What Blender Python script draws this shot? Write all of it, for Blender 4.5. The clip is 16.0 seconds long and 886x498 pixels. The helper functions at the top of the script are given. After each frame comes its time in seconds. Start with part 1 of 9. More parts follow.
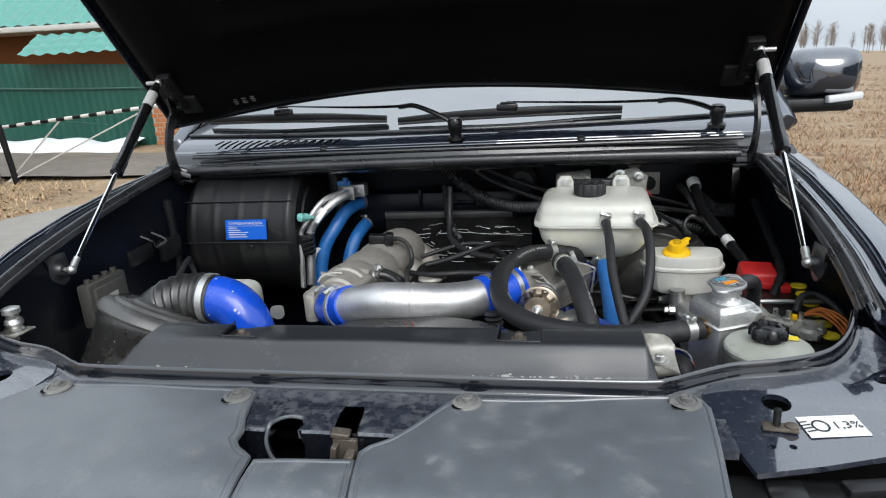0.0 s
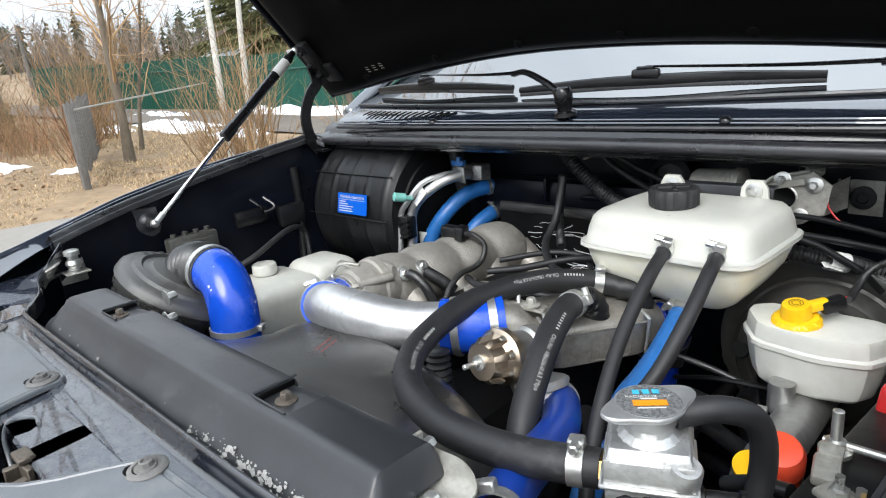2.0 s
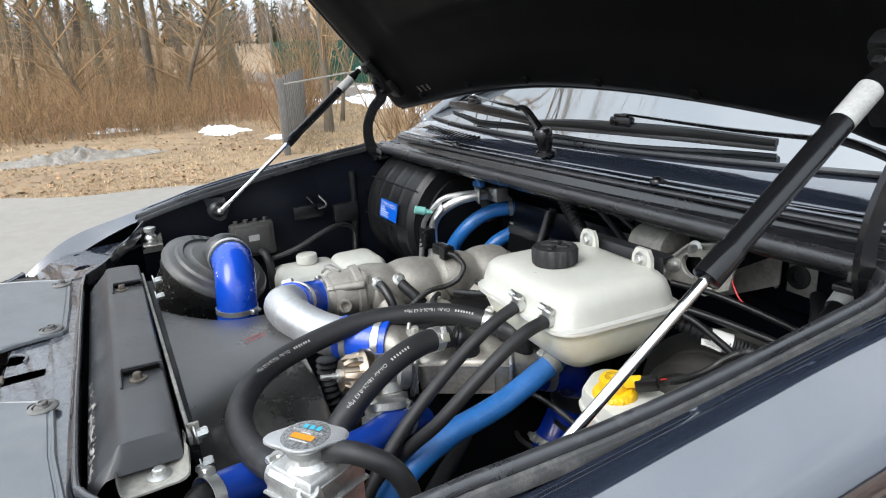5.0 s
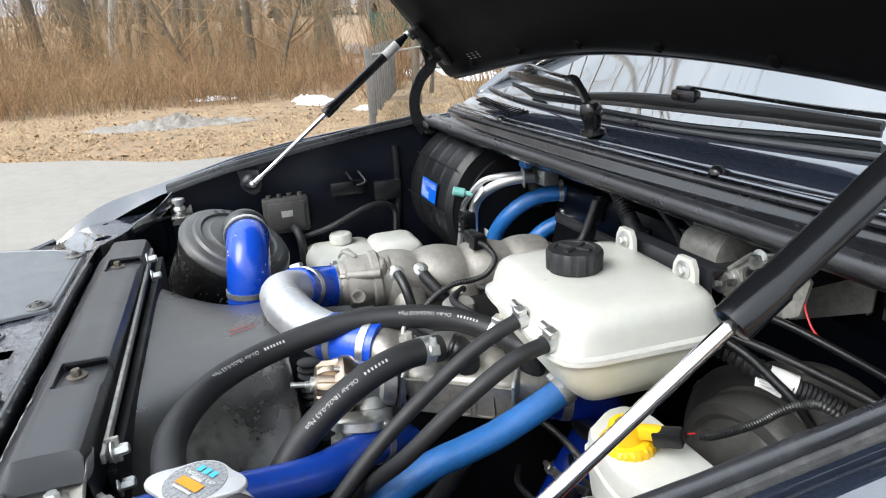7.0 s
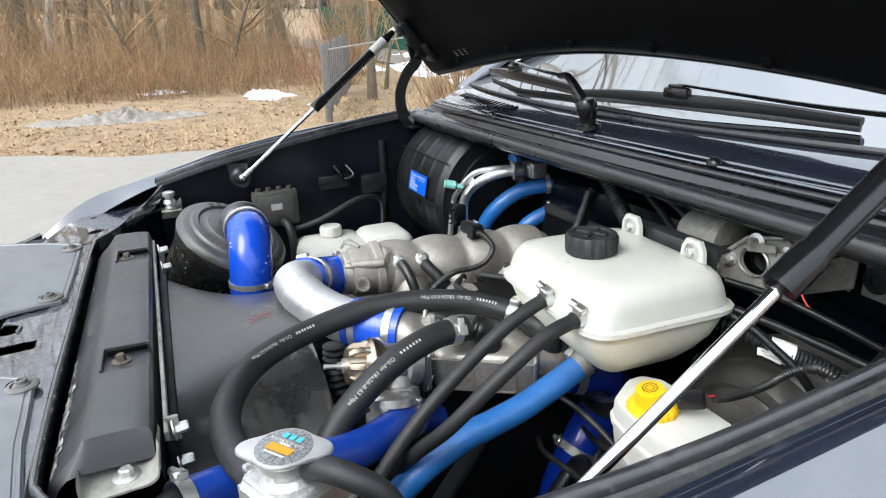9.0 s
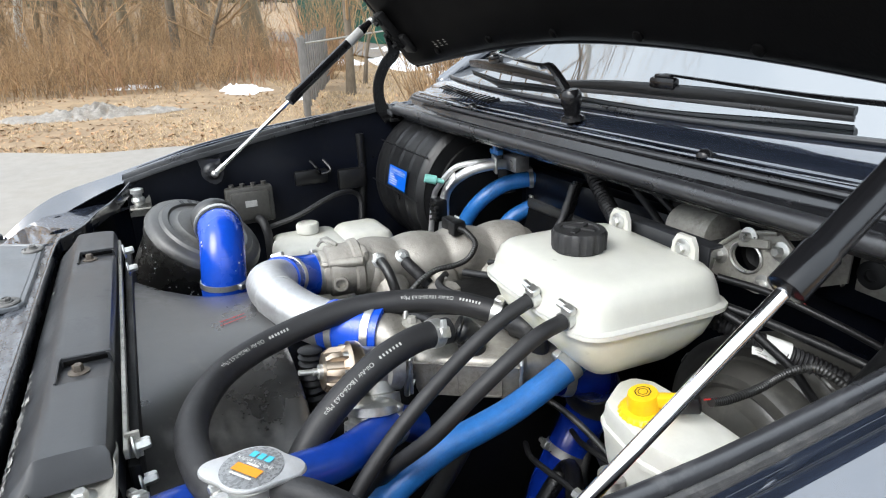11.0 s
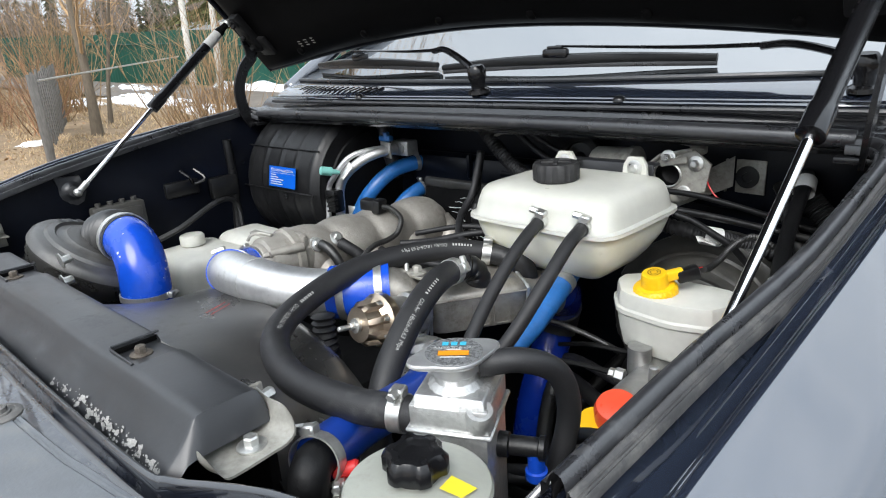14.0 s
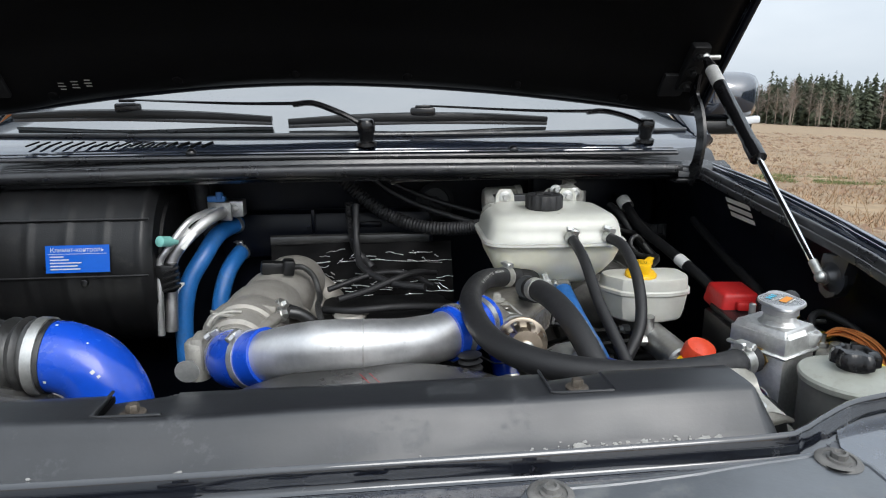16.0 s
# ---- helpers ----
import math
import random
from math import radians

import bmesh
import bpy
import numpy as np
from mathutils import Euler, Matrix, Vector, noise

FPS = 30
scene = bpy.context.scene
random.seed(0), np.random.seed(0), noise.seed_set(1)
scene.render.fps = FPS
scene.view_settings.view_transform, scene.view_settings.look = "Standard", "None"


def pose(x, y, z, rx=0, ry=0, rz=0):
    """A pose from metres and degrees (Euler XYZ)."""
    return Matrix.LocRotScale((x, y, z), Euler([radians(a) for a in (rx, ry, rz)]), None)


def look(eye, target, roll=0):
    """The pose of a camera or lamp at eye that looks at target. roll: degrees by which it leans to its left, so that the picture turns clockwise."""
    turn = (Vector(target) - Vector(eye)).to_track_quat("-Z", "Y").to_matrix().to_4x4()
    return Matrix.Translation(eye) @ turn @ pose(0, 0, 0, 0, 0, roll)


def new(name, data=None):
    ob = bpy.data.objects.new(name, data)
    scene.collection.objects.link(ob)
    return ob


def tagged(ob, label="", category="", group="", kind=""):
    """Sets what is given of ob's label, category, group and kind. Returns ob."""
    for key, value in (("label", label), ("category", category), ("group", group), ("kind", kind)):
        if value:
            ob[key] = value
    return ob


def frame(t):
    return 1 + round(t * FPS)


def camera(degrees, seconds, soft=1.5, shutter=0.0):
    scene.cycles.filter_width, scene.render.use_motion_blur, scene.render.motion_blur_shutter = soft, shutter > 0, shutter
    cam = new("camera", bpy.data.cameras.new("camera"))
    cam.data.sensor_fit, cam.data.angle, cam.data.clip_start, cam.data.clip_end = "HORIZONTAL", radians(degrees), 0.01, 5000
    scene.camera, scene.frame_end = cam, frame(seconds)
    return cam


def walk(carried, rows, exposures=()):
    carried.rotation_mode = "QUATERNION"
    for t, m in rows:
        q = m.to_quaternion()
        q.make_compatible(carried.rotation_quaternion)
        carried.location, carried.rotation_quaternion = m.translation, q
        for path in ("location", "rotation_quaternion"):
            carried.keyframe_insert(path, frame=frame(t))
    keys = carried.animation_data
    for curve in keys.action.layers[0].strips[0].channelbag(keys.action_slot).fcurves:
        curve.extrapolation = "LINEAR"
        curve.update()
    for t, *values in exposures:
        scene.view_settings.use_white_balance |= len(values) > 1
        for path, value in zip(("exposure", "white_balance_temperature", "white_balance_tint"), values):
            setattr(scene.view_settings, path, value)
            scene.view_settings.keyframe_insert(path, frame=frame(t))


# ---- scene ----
cam = camera(70.1, 16.0, soft=1.1)
METRES = 3.125
BASE = pose(0.2536, 0.0413, 1.4200, -16.684, 3.445, 9.835)
ROWS = [
    (0.0, 0.0, 0.0, 0.0, 0.0, 0.0, -0.0),
    (0.5, 0.0585, 0.025, 0.0076, 7.93, -0.17, -1.82),
    (1.0, 0.0902, 0.0757, 0.0129, 16.35, -0.99, -4.26),
    (1.5, 0.1265, 0.1112, 0.0208, 26.04, -2.96, -6.18),
    (2.0, 0.1518, 0.125, 0.024, 32.81, -4.29, -7.04),
    (2.5, 0.1565, 0.1113, 0.0206, 32.87, -4.55, -7.5),
    (3.0, 0.1839, 0.081, 0.0033, 30.63, -4.08, -7.7),
    (3.5, 0.2232, 0.0919, 0.0083, 30.15, -4.03, -8.26),
    (4.0, 0.2765, 0.1078, 0.0507, 38.67, -5.76, -9.04),
    (4.5, 0.2807, 0.1354, 0.0595, 46.22, -7.51, -11.13),
    (4.7, 0.2742, 0.1532, 0.0649, 48.2, -8.11, -11.65),
    (6.8, 0.2436, 0.239, 0.0793, 59.74, -13.42, -13.08),
    (7.0, 0.2451, 0.2336, 0.079, 59.55, -13.31, -13.38),
    (7.5, 0.2433, 0.2243, 0.079, 58.91, -13.22, -13.5),
    (8.0, 0.2433, 0.2169, 0.0772, 57.91, -13.1, -13.61),
    (8.5, 0.2418, 0.2105, 0.0738, 56.61, -12.9, -13.69),
    (9.0, 0.2429, 0.2032, 0.0718, 55.01, -12.56, -13.85),
    (9.2, 0.2419, 0.2003, 0.0709, 54.48, -12.44, -13.82),
    (11.3, 0.2314, 0.2158, 0.0707, 53.15, -12.6, -13.64),
    (11.5, 0.231, 0.2225, 0.0718, 54.06, -12.92, -13.61),
    (12.0, 0.2327, 0.2344, 0.0738, 56.04, -13.63, -13.36),
    (12.5, 0.2385, 0.2379, 0.0733, 57.11, -14.11, -13.14),
    (13.0, 0.2373, 0.2247, 0.0726, 56.45, -14.16, -12.74),
    (13.5, 0.2218, 0.161, 0.0502, 46.46, -11.52, -11.87),
    (14.0, 0.1896, 0.1365, 0.0247, 31.11, -5.73, -8.06),
    (14.5, 0.1224, 0.1094, 0.0035, 18.87, -1.56, -6.01),
    (15.0, 0.0476, 0.0724, -0.0085, 3.8, 0.97, -3.38),
    (15.5, -0.0023, 0.0744, -0.0148, -8.73, 2.62, -0.78),
    (16.0, -0.0547, 0.0892, -0.0071, -16.43, 3.63, 1.57),
]
walk(cam, [(t, BASE @ pose(METRES * x, METRES * y, METRES * z, 90 + pitch, roll, yaw)) for t, x, y, z, yaw, pitch, roll in ROWS],
     exposures=[(0.0, .66), (0.5, .60), (1.0, .69), (1.5, .88), (2.0, 1.14), (2.6, 1.18), (3.0, 1.05), (3.5, .65), (4.0, .64), (4.5, .9), (7.0, 1.32), (12.5, 1.32), (13.5, 1.38), (14.0, 1.08), (14.5, .9), (15.0, .66), (15.5, .64), (16.0, .68)])

# ---- world, sun, exposure ----
world = bpy.data.worlds.new("overcast_sky")
scene.world = world
world.use_nodes = True
wt = world.node_tree
wt.nodes.clear()
w_out = wt.nodes.new("ShaderNodeOutputWorld")
w_bg = wt.nodes.new("ShaderNodeBackground")
w_sky = wt.nodes.new("ShaderNodeTexSky")
w_sky.sky_type = 'NISHITA'
w_sky.sun_disc = False
w_sky.sun_elevation = radians(42)
w_sky.sun_rotation = radians(150)
w_sky.dust_density = 6.0
w_sky.ozone_density = 0.6
w_hsv = wt.nodes.new("ShaderNodeHueSaturation")
w_hsv.inputs["Saturation"].default_value = 0.22
w_cloud = wt.nodes.new("ShaderNodeTexNoise")
w_cloud.inputs["Scale"].default_value = 2.2
w_cloud.inputs["Detail"].default_value = 6.0
w_map = wt.nodes.new("ShaderNodeMapping")
w_map.inputs["Scale"].default_value = (1.0, 1.0, 3.0)
w_tc = wt.nodes.new("ShaderNodeTexCoord")
w_ramp = wt.nodes.new("ShaderNodeValToRGB")
w_ramp.color_ramp.elements[0].position = 0.3
w_ramp.color_ramp.elements[0].color = (6.6, 7.6, 8.7, 1)
w_ramp.color_ramp.elements[1].position = 0.75
w_ramp.color_ramp.elements[1].color = (9.3, 10.1, 10.9, 1)
w_mix = wt.nodes.new("ShaderNodeMix")
w_mix.data_type = 'RGBA'
w_mix.inputs["Factor"].default_value = 0.75
wt.links.new(w_tc.outputs["Generated"], w_map.inputs["Vector"])
wt.links.new(w_map.outputs["Vector"], w_cloud.inputs["Vector"])
wt.links.new(w_cloud.outputs["Fac"], w_ramp.inputs["Fac"])
wt.links.new(w_sky.outputs["Color"], w_hsv.inputs["Color"])
wt.links.new(w_hsv.outputs["Color"], w_mix.inputs["A"])
wt.links.new(w_ramp.outputs["Color"], w_mix.inputs["B"])
# an overcast sky is brighter overhead than at the horizon
w_sep = wt.nodes.new("ShaderNodeSeparateXYZ")
w_grad = wt.nodes.new("ShaderNodeMapRange")
w_grad.inputs["To Min"].default_value = 1.12
w_grad.inputs["To Max"].default_value = 2.3
w_scale = wt.nodes.new("ShaderNodeVectorMath")
w_scale.operation = 'SCALE'
wt.links.new(w_tc.outputs["Generated"], w_sep.inputs["Vector"])
wt.links.new(w_sep.outputs["Z"], w_grad.inputs["Value"])
wt.links.new(w_mix.outputs["Result"], w_scale.inputs[0])
wt.links.new(w_grad.outputs["Result"], w_scale.inputs["Scale"])
wt.links.new(w_scale.outputs["Vector"], w_bg.inputs["Color"])
w_bg.inputs["Strength"].default_value = 0.062
wt.links.new(w_bg.outputs["Background"], w_out.inputs["Surface"])

sun_data = bpy.data.lights.new("sun", 'SUN')
sun_data.energy = 1.0
sun_data.angle = radians(35)
sun_data.color = (1.0, 0.985, 0.965)
sun = new("sun", sun_data)
sun.matrix_world = look((3, -9, 9.5), (0, 0, 0))


# ---- materials ----
def mat(name, base, rough=0.5, metal=0.0, var=0.15, scale=18.0, bump=0.0, bscale=180.0, coat=0.0,
        dirt=0.0, dirt_col=(0.28, 0.26, 0.23), dscale=9.0, ior=1.5, rvar=0.1, island=0.0, stretch=None, sss=0.0, spec=0.5, coat_ior=1.5):
    m = bpy.data.materials.new(name)
    m.use_nodes = True
    nt = m.node_tree
    nd, ln = nt.nodes, nt.links
    b = nd["Principled BSDF"]
    tc = nd.new("ShaderNodeTexCoord")
    vec = tc.outputs["Object"]
    if stretch:
        mp = nd.new("ShaderNodeMapping")
        mp.inputs["Scale"].default_value = stretch
        ln.new(vec, mp.inputs["Vector"])
        vec = mp.outputs["Vector"]

    def noise_node(s, detail=5.0):
        n = nd.new("ShaderNodeTexNoise")
        n.inputs["Scale"].default_value = s
        n.inputs["Detail"].default_value = detail
        n.inputs["Roughness"].default_value = 0.6
        ln.new(vec, n.inputs["Vector"])
        return n
    n1, n2 = noise_node(scale), noise_node(scale * 6.3, 3.0)
    add = nd.new("ShaderNodeMath")
    add.operation = 'ADD'
    ln.new(n1.outputs["Fac"], add.inputs[0])
    ln.new(n2.outputs["Fac"], add.inputs[1])
    mr = nd.new("ShaderNodeMapRange")
    mr.inputs["From Min"].default_value, mr.inputs["From Max"].default_value = 0.65, 1.35
    mr.inputs["To Min"].default_value, mr.inputs["To Max"].default_value = 1 - var, 1 + var
    ln.new(add.outputs[0], mr.inputs["Value"])
    mul = nd.new("ShaderNodeVectorMath")
    mul.operation = 'SCALE'
    mul.inputs[0].default_value = base
    ln.new(mr.outputs["Result"], mul.inputs["Scale"])
    col = mul.outputs["Vector"]
    if island:
        geo = nd.new("ShaderNodeNewGeometry")
        mi = nd.new("ShaderNodeMapRange")
        mi.inputs["To Min"].default_value, mi.inputs["To Max"].default_value = 1 - island, 1 + island
        ln.new(geo.outputs["Random Per Island"], mi.inputs["Value"])
        mul2 = nd.new("ShaderNodeVectorMath")
        mul2.operation = 'SCALE'
        ln.new(col, mul2.inputs[0])
        ln.new(mi.outputs["Result"], mul2.inputs["Scale"])
        col = mul2.outputs["Vector"]
    rr = nd.new("ShaderNodeMapRange")
    rr.inputs["From Min"].default_value, rr.inputs["From Max"].default_value = 0.3, 0.7
    rr.inputs["To Min"].default_value, rr.inputs["To Max"].default_value = max(0.02, rough - rvar), min(1.0, rough + rvar)
    ln.new(n1.outputs["Fac"], rr.inputs["Value"])
    ro = rr.outputs["Result"]
    if dirt:
        n3 = noise_node(dscale, 8.0)
        n4 = noise_node(dscale * 9, 4.0)
        ad = nd.new("ShaderNodeMath")
        ad.operation = 'MULTIPLY_ADD'
        ln.new(n4.outputs["Fac"], ad.inputs[0])
        ad.inputs[1].default_value = 0.45
        ln.new(n3.outputs["Fac"], ad.inputs[2])
        dm = nd.new("ShaderNodeMapRange")
        dm.inputs["From Min"].default_value, dm.inputs["From Max"].default_value = 0.95 - 0.45 * dirt, 1.12 - 0.2 * dirt
        dm.inputs["To Min"].default_value, dm.inputs["To Max"].default_value = 0.12 * dirt, 0.85
        ln.new(ad.outputs[0], dm.inputs["Value"])
        mx = nd.new("ShaderNodeMix")
        mx.data_type = 'RGBA'
        mx.inputs["B"].default_value = (*dirt_col, 1)
        ln.new(dm.outputs["Result"], mx.inputs["Factor"])
        ln.new(col, mx.inputs["A"])
        col = mx.outputs["Result"]
        rm = nd.new("ShaderNodeMix")
        rm.inputs["B"].default_value = 0.85
        ln.new(dm.outputs["Result"], rm.inputs["Factor"])
        ln.new(ro, rm.inputs["A"])
        ro = rm.outputs["Result"]
    ln.new(col, b.inputs["Base Color"])
    ln.new(ro, b.inputs["Roughness"])
    b.inputs["Metallic"].default_value = metal
    b.inputs["IOR"].default_value = ior
    b.inputs["Specular IOR Level"].default_value = spec
    b.inputs["Coat Weight"].default_value = coat
    b.inputs["Coat Roughness"].default_value = 0.03
    b.inputs["Coat IOR"].default_value = coat_ior
    if sss:
        b.inputs["Subsurface Weight"].default_value = sss
        b.inputs["Subsurface Radius"].default_value = (0.03, 0.03, 0.025)
        b.inputs["Subsurface Scale"].default_value = 0.4
    if bump:
        n5 = noise_node(bscale, 4.0)
        bp = nd.new("ShaderNodeBump")
        bp.inputs["Strength"].default_value = bump
        bp.inputs["Distance"].default_value = 0.002
        ln.new(n5.outputs["Fac"], bp.inputs["Height"])
        ln.new(bp.outputs["Normal"], b.inputs["Normal"])
    return m


PAINT = mat("dark_blue_grey_paint", (0.020, 0.0265, 0.043), 0.20, 0.25, 0.10, 3, coat=1.0, rvar=0.03, coat_ior=2.4, spec=0.2)
PAINT_CHEEK = mat("clean_dark_panel_paint", (0.019, 0.025, 0.042), 0.18, 0.15, 0.15, 5, coat=1.0, dirt=0.30, dirt_col=(0.12, 0.126, 0.134), dscale=110, coat_ior=2.25)
PAINT_DUSTY = mat("dusty_dark_paint", (0.016, 0.021, 0.036), 0.22, 0.1, 0.2, 9, coat=0.8, dirt=0.58, dirt_col=(0.175, 0.180, 0.186), dscale=90, coat_ior=1.75)
# body paint darkened: the dark reflection on the flange is put into the colour
PAINT_SHADED = mat("shaded_flange_paint", (0.0040, 0.0052, 0.0095), 0.24, 0.0, 0.2, 9, coat=1.0, dirt=0.20, dirt_col=(0.06, 0.061, 0.065), dscale=60, spec=0.3, coat_ior=1.9)
# inner paint blackened so walls and firewall carry the bay's shade
PAINT_IN = mat("shade_deepened_inner_paint", (0.003, 0.0042, 0.0085), 0.34, 0.0, 0.3, 8, coat=0.03, dirt=0.25, dirt_col=(0.014, 0.014, 0.014), dscale=14, spec=0.2)
PLASTIC_DUSTY = mat("dusty_black_plastic", (0.090, 0.100, 0.113), 0.34, 0, 0.20, 5, 0.14, 300, dirt=0.40, dirt_col=(0.200, 0.202, 0.195), dscale=30, spec=1.0, rvar=0.08, coat=0.15)
PLASTIC_COVER = mat("grey_black_plastic", (0.017, 0.018, 0.021), 0.36, 0, 0.2, 9, 0.05, 300, dirt=0.28, dirt_col=(0.085, 0.089, 0.094), dscale=22, spec=0.75, rvar=0.08, coat=0.08)
PLASTIC = mat("black_plastic", (0.008, 0.0082, 0.009), 0.34, 0, 0.25, 14, 0.15, 500, dirt=0.3, dirt_col=(0.035, 0.034, 0.033), dscale=16, spec=0.4)
PLASTIC_SHINY = mat("shiny_black_plastic", (0.007, 0.007, 0.008), 0.22, 0, 0.2, 14, dirt=0.15, dirt_col=(0.03, 0.03, 0.03))
SHROUD = mat("dusty_shroud_plastic", (0.026, 0.0255, 0.025), 0.27, 0, 0.2, 7, 0.05, 300, dirt=0.42, dirt_col=(0.135, 0.129, 0.118), dscale=9, spec=1.0, rvar=0.10)
FILTER_LID = mat("dusty_grey_lid", (0.050, 0.049, 0.047), 0.36, 0, 0.2, 18, 0.10, 400, dirt=0.5, dirt_col=(0.15, 0.146, 0.136), dscale=14, spec=0.8)
BOOSTER = mat("dusty_booster_steel", (0.048, 0.047, 0.043), 0.36, 0, 0.25, 12, 0.08, 300, dirt=0.42, dirt_col=(0.13, 0.125, 0.112), dscale=18, spec=0.8)
COOLER = mat("grimy_sheet_aluminium", (0.36, 0.34, 0.305), 0.38, 0.65, 0.25, 14, 0.12, 200, dirt=0.42, dirt_col=(0.15, 0.13, 0.105), dscale=20)
FILTER_CAN = mat("shiny_brown_black_can", (0.026, 0.025, 0.024), 0.24, 0, 0.2, 12, 0.05, 300, dirt=0.36, dirt_col=(0.10, 0.097, 0.09), dscale=20, spec=0.9)
# for the unseen ground added to darken the fender's reflection
DARK_EARTH = mat("added_dark_earth", (0.060, 0.045, 0.032), 0.9, 0, 0.35, 1.2, 0.8, 30, dirt=0.4, dirt_col=(0.095, 0.07, 0.048), dscale=1.5)
CAP_BLACK = mat("dusty_black_cap", (0.014, 0.014, 0.015), 0.5, 0, 0.2, 25, 0.1, 400, dirt=0.4, dirt_col=(0.06, 0.058, 0.055), dscale=40)
# yellowed, and made lighter than the tank body to paint light passing through
TANK_LOW = mat("yellowed_brightened_plastic", (0.86, 0.84, 0.70), 0.35, 0, 0.06, 8, 0.05, 300, sss=0.8, dirt=0.05, dirt_col=(0.5, 0.46, 0.33))
RUBBER = mat("black_rubber", (0.013, 0.013, 0.0145), 0.55, 0, 0.15, 30, 0.15, 700, dirt=0.2, dirt_col=(0.08, 0.08, 0.08))
RUBBER_DUSTY = mat("dusty_rubber", (0.11, 0.108, 0.104), 0.7, 0, 0.2, 25, 0.2, 500, dirt=0.6, dirt_col=(0.26, 0.25, 0.235))
RUBBER_MID = mat("grimy_rubber", (0.017, 0.017, 0.0172), 0.34, 0, 0.2, 25, 0.12, 500, dirt=0.44, dirt_col=(0.085, 0.083, 0.078), dscale=14, spec=0.8)
CAN = mat("dark_grey_can", (0.12, 0.125, 0.118), 0.4, 0.1, 0.2, 14, 0.1, 200, dirt=0.4, dirt_col=(0.2, 0.19, 0.17))
COWL_RUBBER = mat("ridged_cowl_rubber", (0.011, 0.0115, 0.0135), 0.20, 0, 0.2, 20, 0.05, 260, dirt=0.22, dirt_col=(0.05, 0.05, 0.052), dscale=20, spec=0.9, rvar=0.08)
SEAL_DUSTY = mat("dusty_seal_rubber", (0.040, 0.040, 0.042), 0.5, 0, 0.25, 30, 0.15, 260, dirt=0.55, dirt_col=(0.15, 0.147, 0.138), dscale=40)
SEAL = mat("seal_rubber", (0.020, 0.0205, 0.0235), 0.30, 0, 0.2, 20, 0.10, 260, dirt=0.35, dirt_col=(0.085, 0.085, 0.088), dscale=30, spec=0.9, rvar=0.12)
# set below any real black; the underside's shade is in the colour
HOOD_IN = mat("shade_deepened_black", (0.0022, 0.0021, 0.0023), 0.5, 0, 0.25, 5, 0.2, 260, dirt=0.25, dirt_col=(0.008, 0.0075, 0.007), spec=0.07)
# near black, so parts deep in the bay carry its shade in their colour
DARK = mat("near_black_metal", (0.006, 0.006, 0.0065), 0.55, 0.0, 0.4, 16, 0.3, 150, spec=0.25)
BLUE = mat("blue_silicone", (0.004, 0.066, 0.52), 0.25, 0, 0.12, 14, coat=0.3, dirt=0.12, dirt_col=(0.2, 0.25, 0.45), dscale=25)
BLUE_HOSE = mat("blue_reinforced_hose", (0.016, 0.145, 0.45), 0.36, 0, 0.18, 22, 0.2, 500, dirt=0.38, dirt_col=(0.05, 0.12, 0.24), dscale=12, spec=0.7)
# two darker copies of the blue silicone, with low-bay shade in their colour
BLUE_SHADED_LOW = mat("low_pipe_blue_shaded", (0.003, 0.026, 0.30), 0.24, 0, 0.15, 14, coat=0.3, dirt=0.15, dirt_col=(0.03, 0.05, 0.14), dscale=18)
BLUE_SHADED = mat("turbo_blue_shaded", (0.005, 0.038, 0.27), 0.33, 0, 0.2, 14, coat=0.15, dirt=0.25, dirt_col=(0.03, 0.05, 0.12), dscale=18)
CASE_GREY = mat("grimy_grey_case", (0.078, 0.076, 0.070), 0.45, 0.2, 0.2, 20, 0.2, 200, dirt=0.4, dirt_col=(0.055, 0.052, 0.046))
ALU = mat("brushed_aluminium", (0.66, 0.66, 0.665), 0.47, 0.9, 0.12, 20, 0.12, 300, rvar=0.12, dirt=0.22, dirt_col=(0.40, 0.40, 0.39), dscale=26)
ALU_CAST = mat("cast_aluminium", (0.37, 0.35, 0.315), 0.50, 0.5, 0.15, 14, 0.45, 320, dirt=0.35, dirt_col=(0.20, 0.185, 0.16))
ALU_DULL = mat("dull_aluminium", (0.42, 0.42, 0.41), 0.42, 0.85, 0.2, 14, 0.2, 200, dirt=0.25, dirt_col=(0.2, 0.19, 0.18))
ALU_WELD = mat("welded_aluminium_plate", (0.60, 0.60, 0.59), 0.46, 0.9, 0.2, 25, 0.4, 170, dirt=0.2, dirt_col=(0.3, 0.29, 0.28), dscale=30)
STEEL = mat("zinc_steel", (0.60, 0.60, 0.58), 0.36, 0.85, 0.15, 40, 0.1, 300)
STEEL_DULL = mat("dull_steel_bracket", (0.37, 0.36, 0.325), 0.40, 0.35, 0.28, 20, 0.2, 200, dirt=0.42, dirt_col=(0.16, 0.15, 0.128), dscale=22)
CHROME = mat("polished_steel", (0.82, 0.82, 0.84), 0.07, 1.0, 0.03, 10, rvar=0.02)
RUSTY = mat("rusty_fastener", (0.13, 0.11, 0.09), 0.6, 0.6, 0.4, 60, 0.3, 400)
BRASS = mat("brass", (0.55, 0.36, 0.14), 0.3, 1.0, 0.15, 40)
GOLD_GREY = mat("champagne_metal", (0.54, 0.44, 0.34), 0.34, 1.0, 0.1, 30)
WHITE_PL = mat("translucent_white_plastic", (0.57, 0.57, 0.515), 0.34, 0, 0.06, 8, 0.05, 300, coat=0.12, sss=0.25, dirt=0.08, dirt_col=(0.36, 0.34, 0.26))
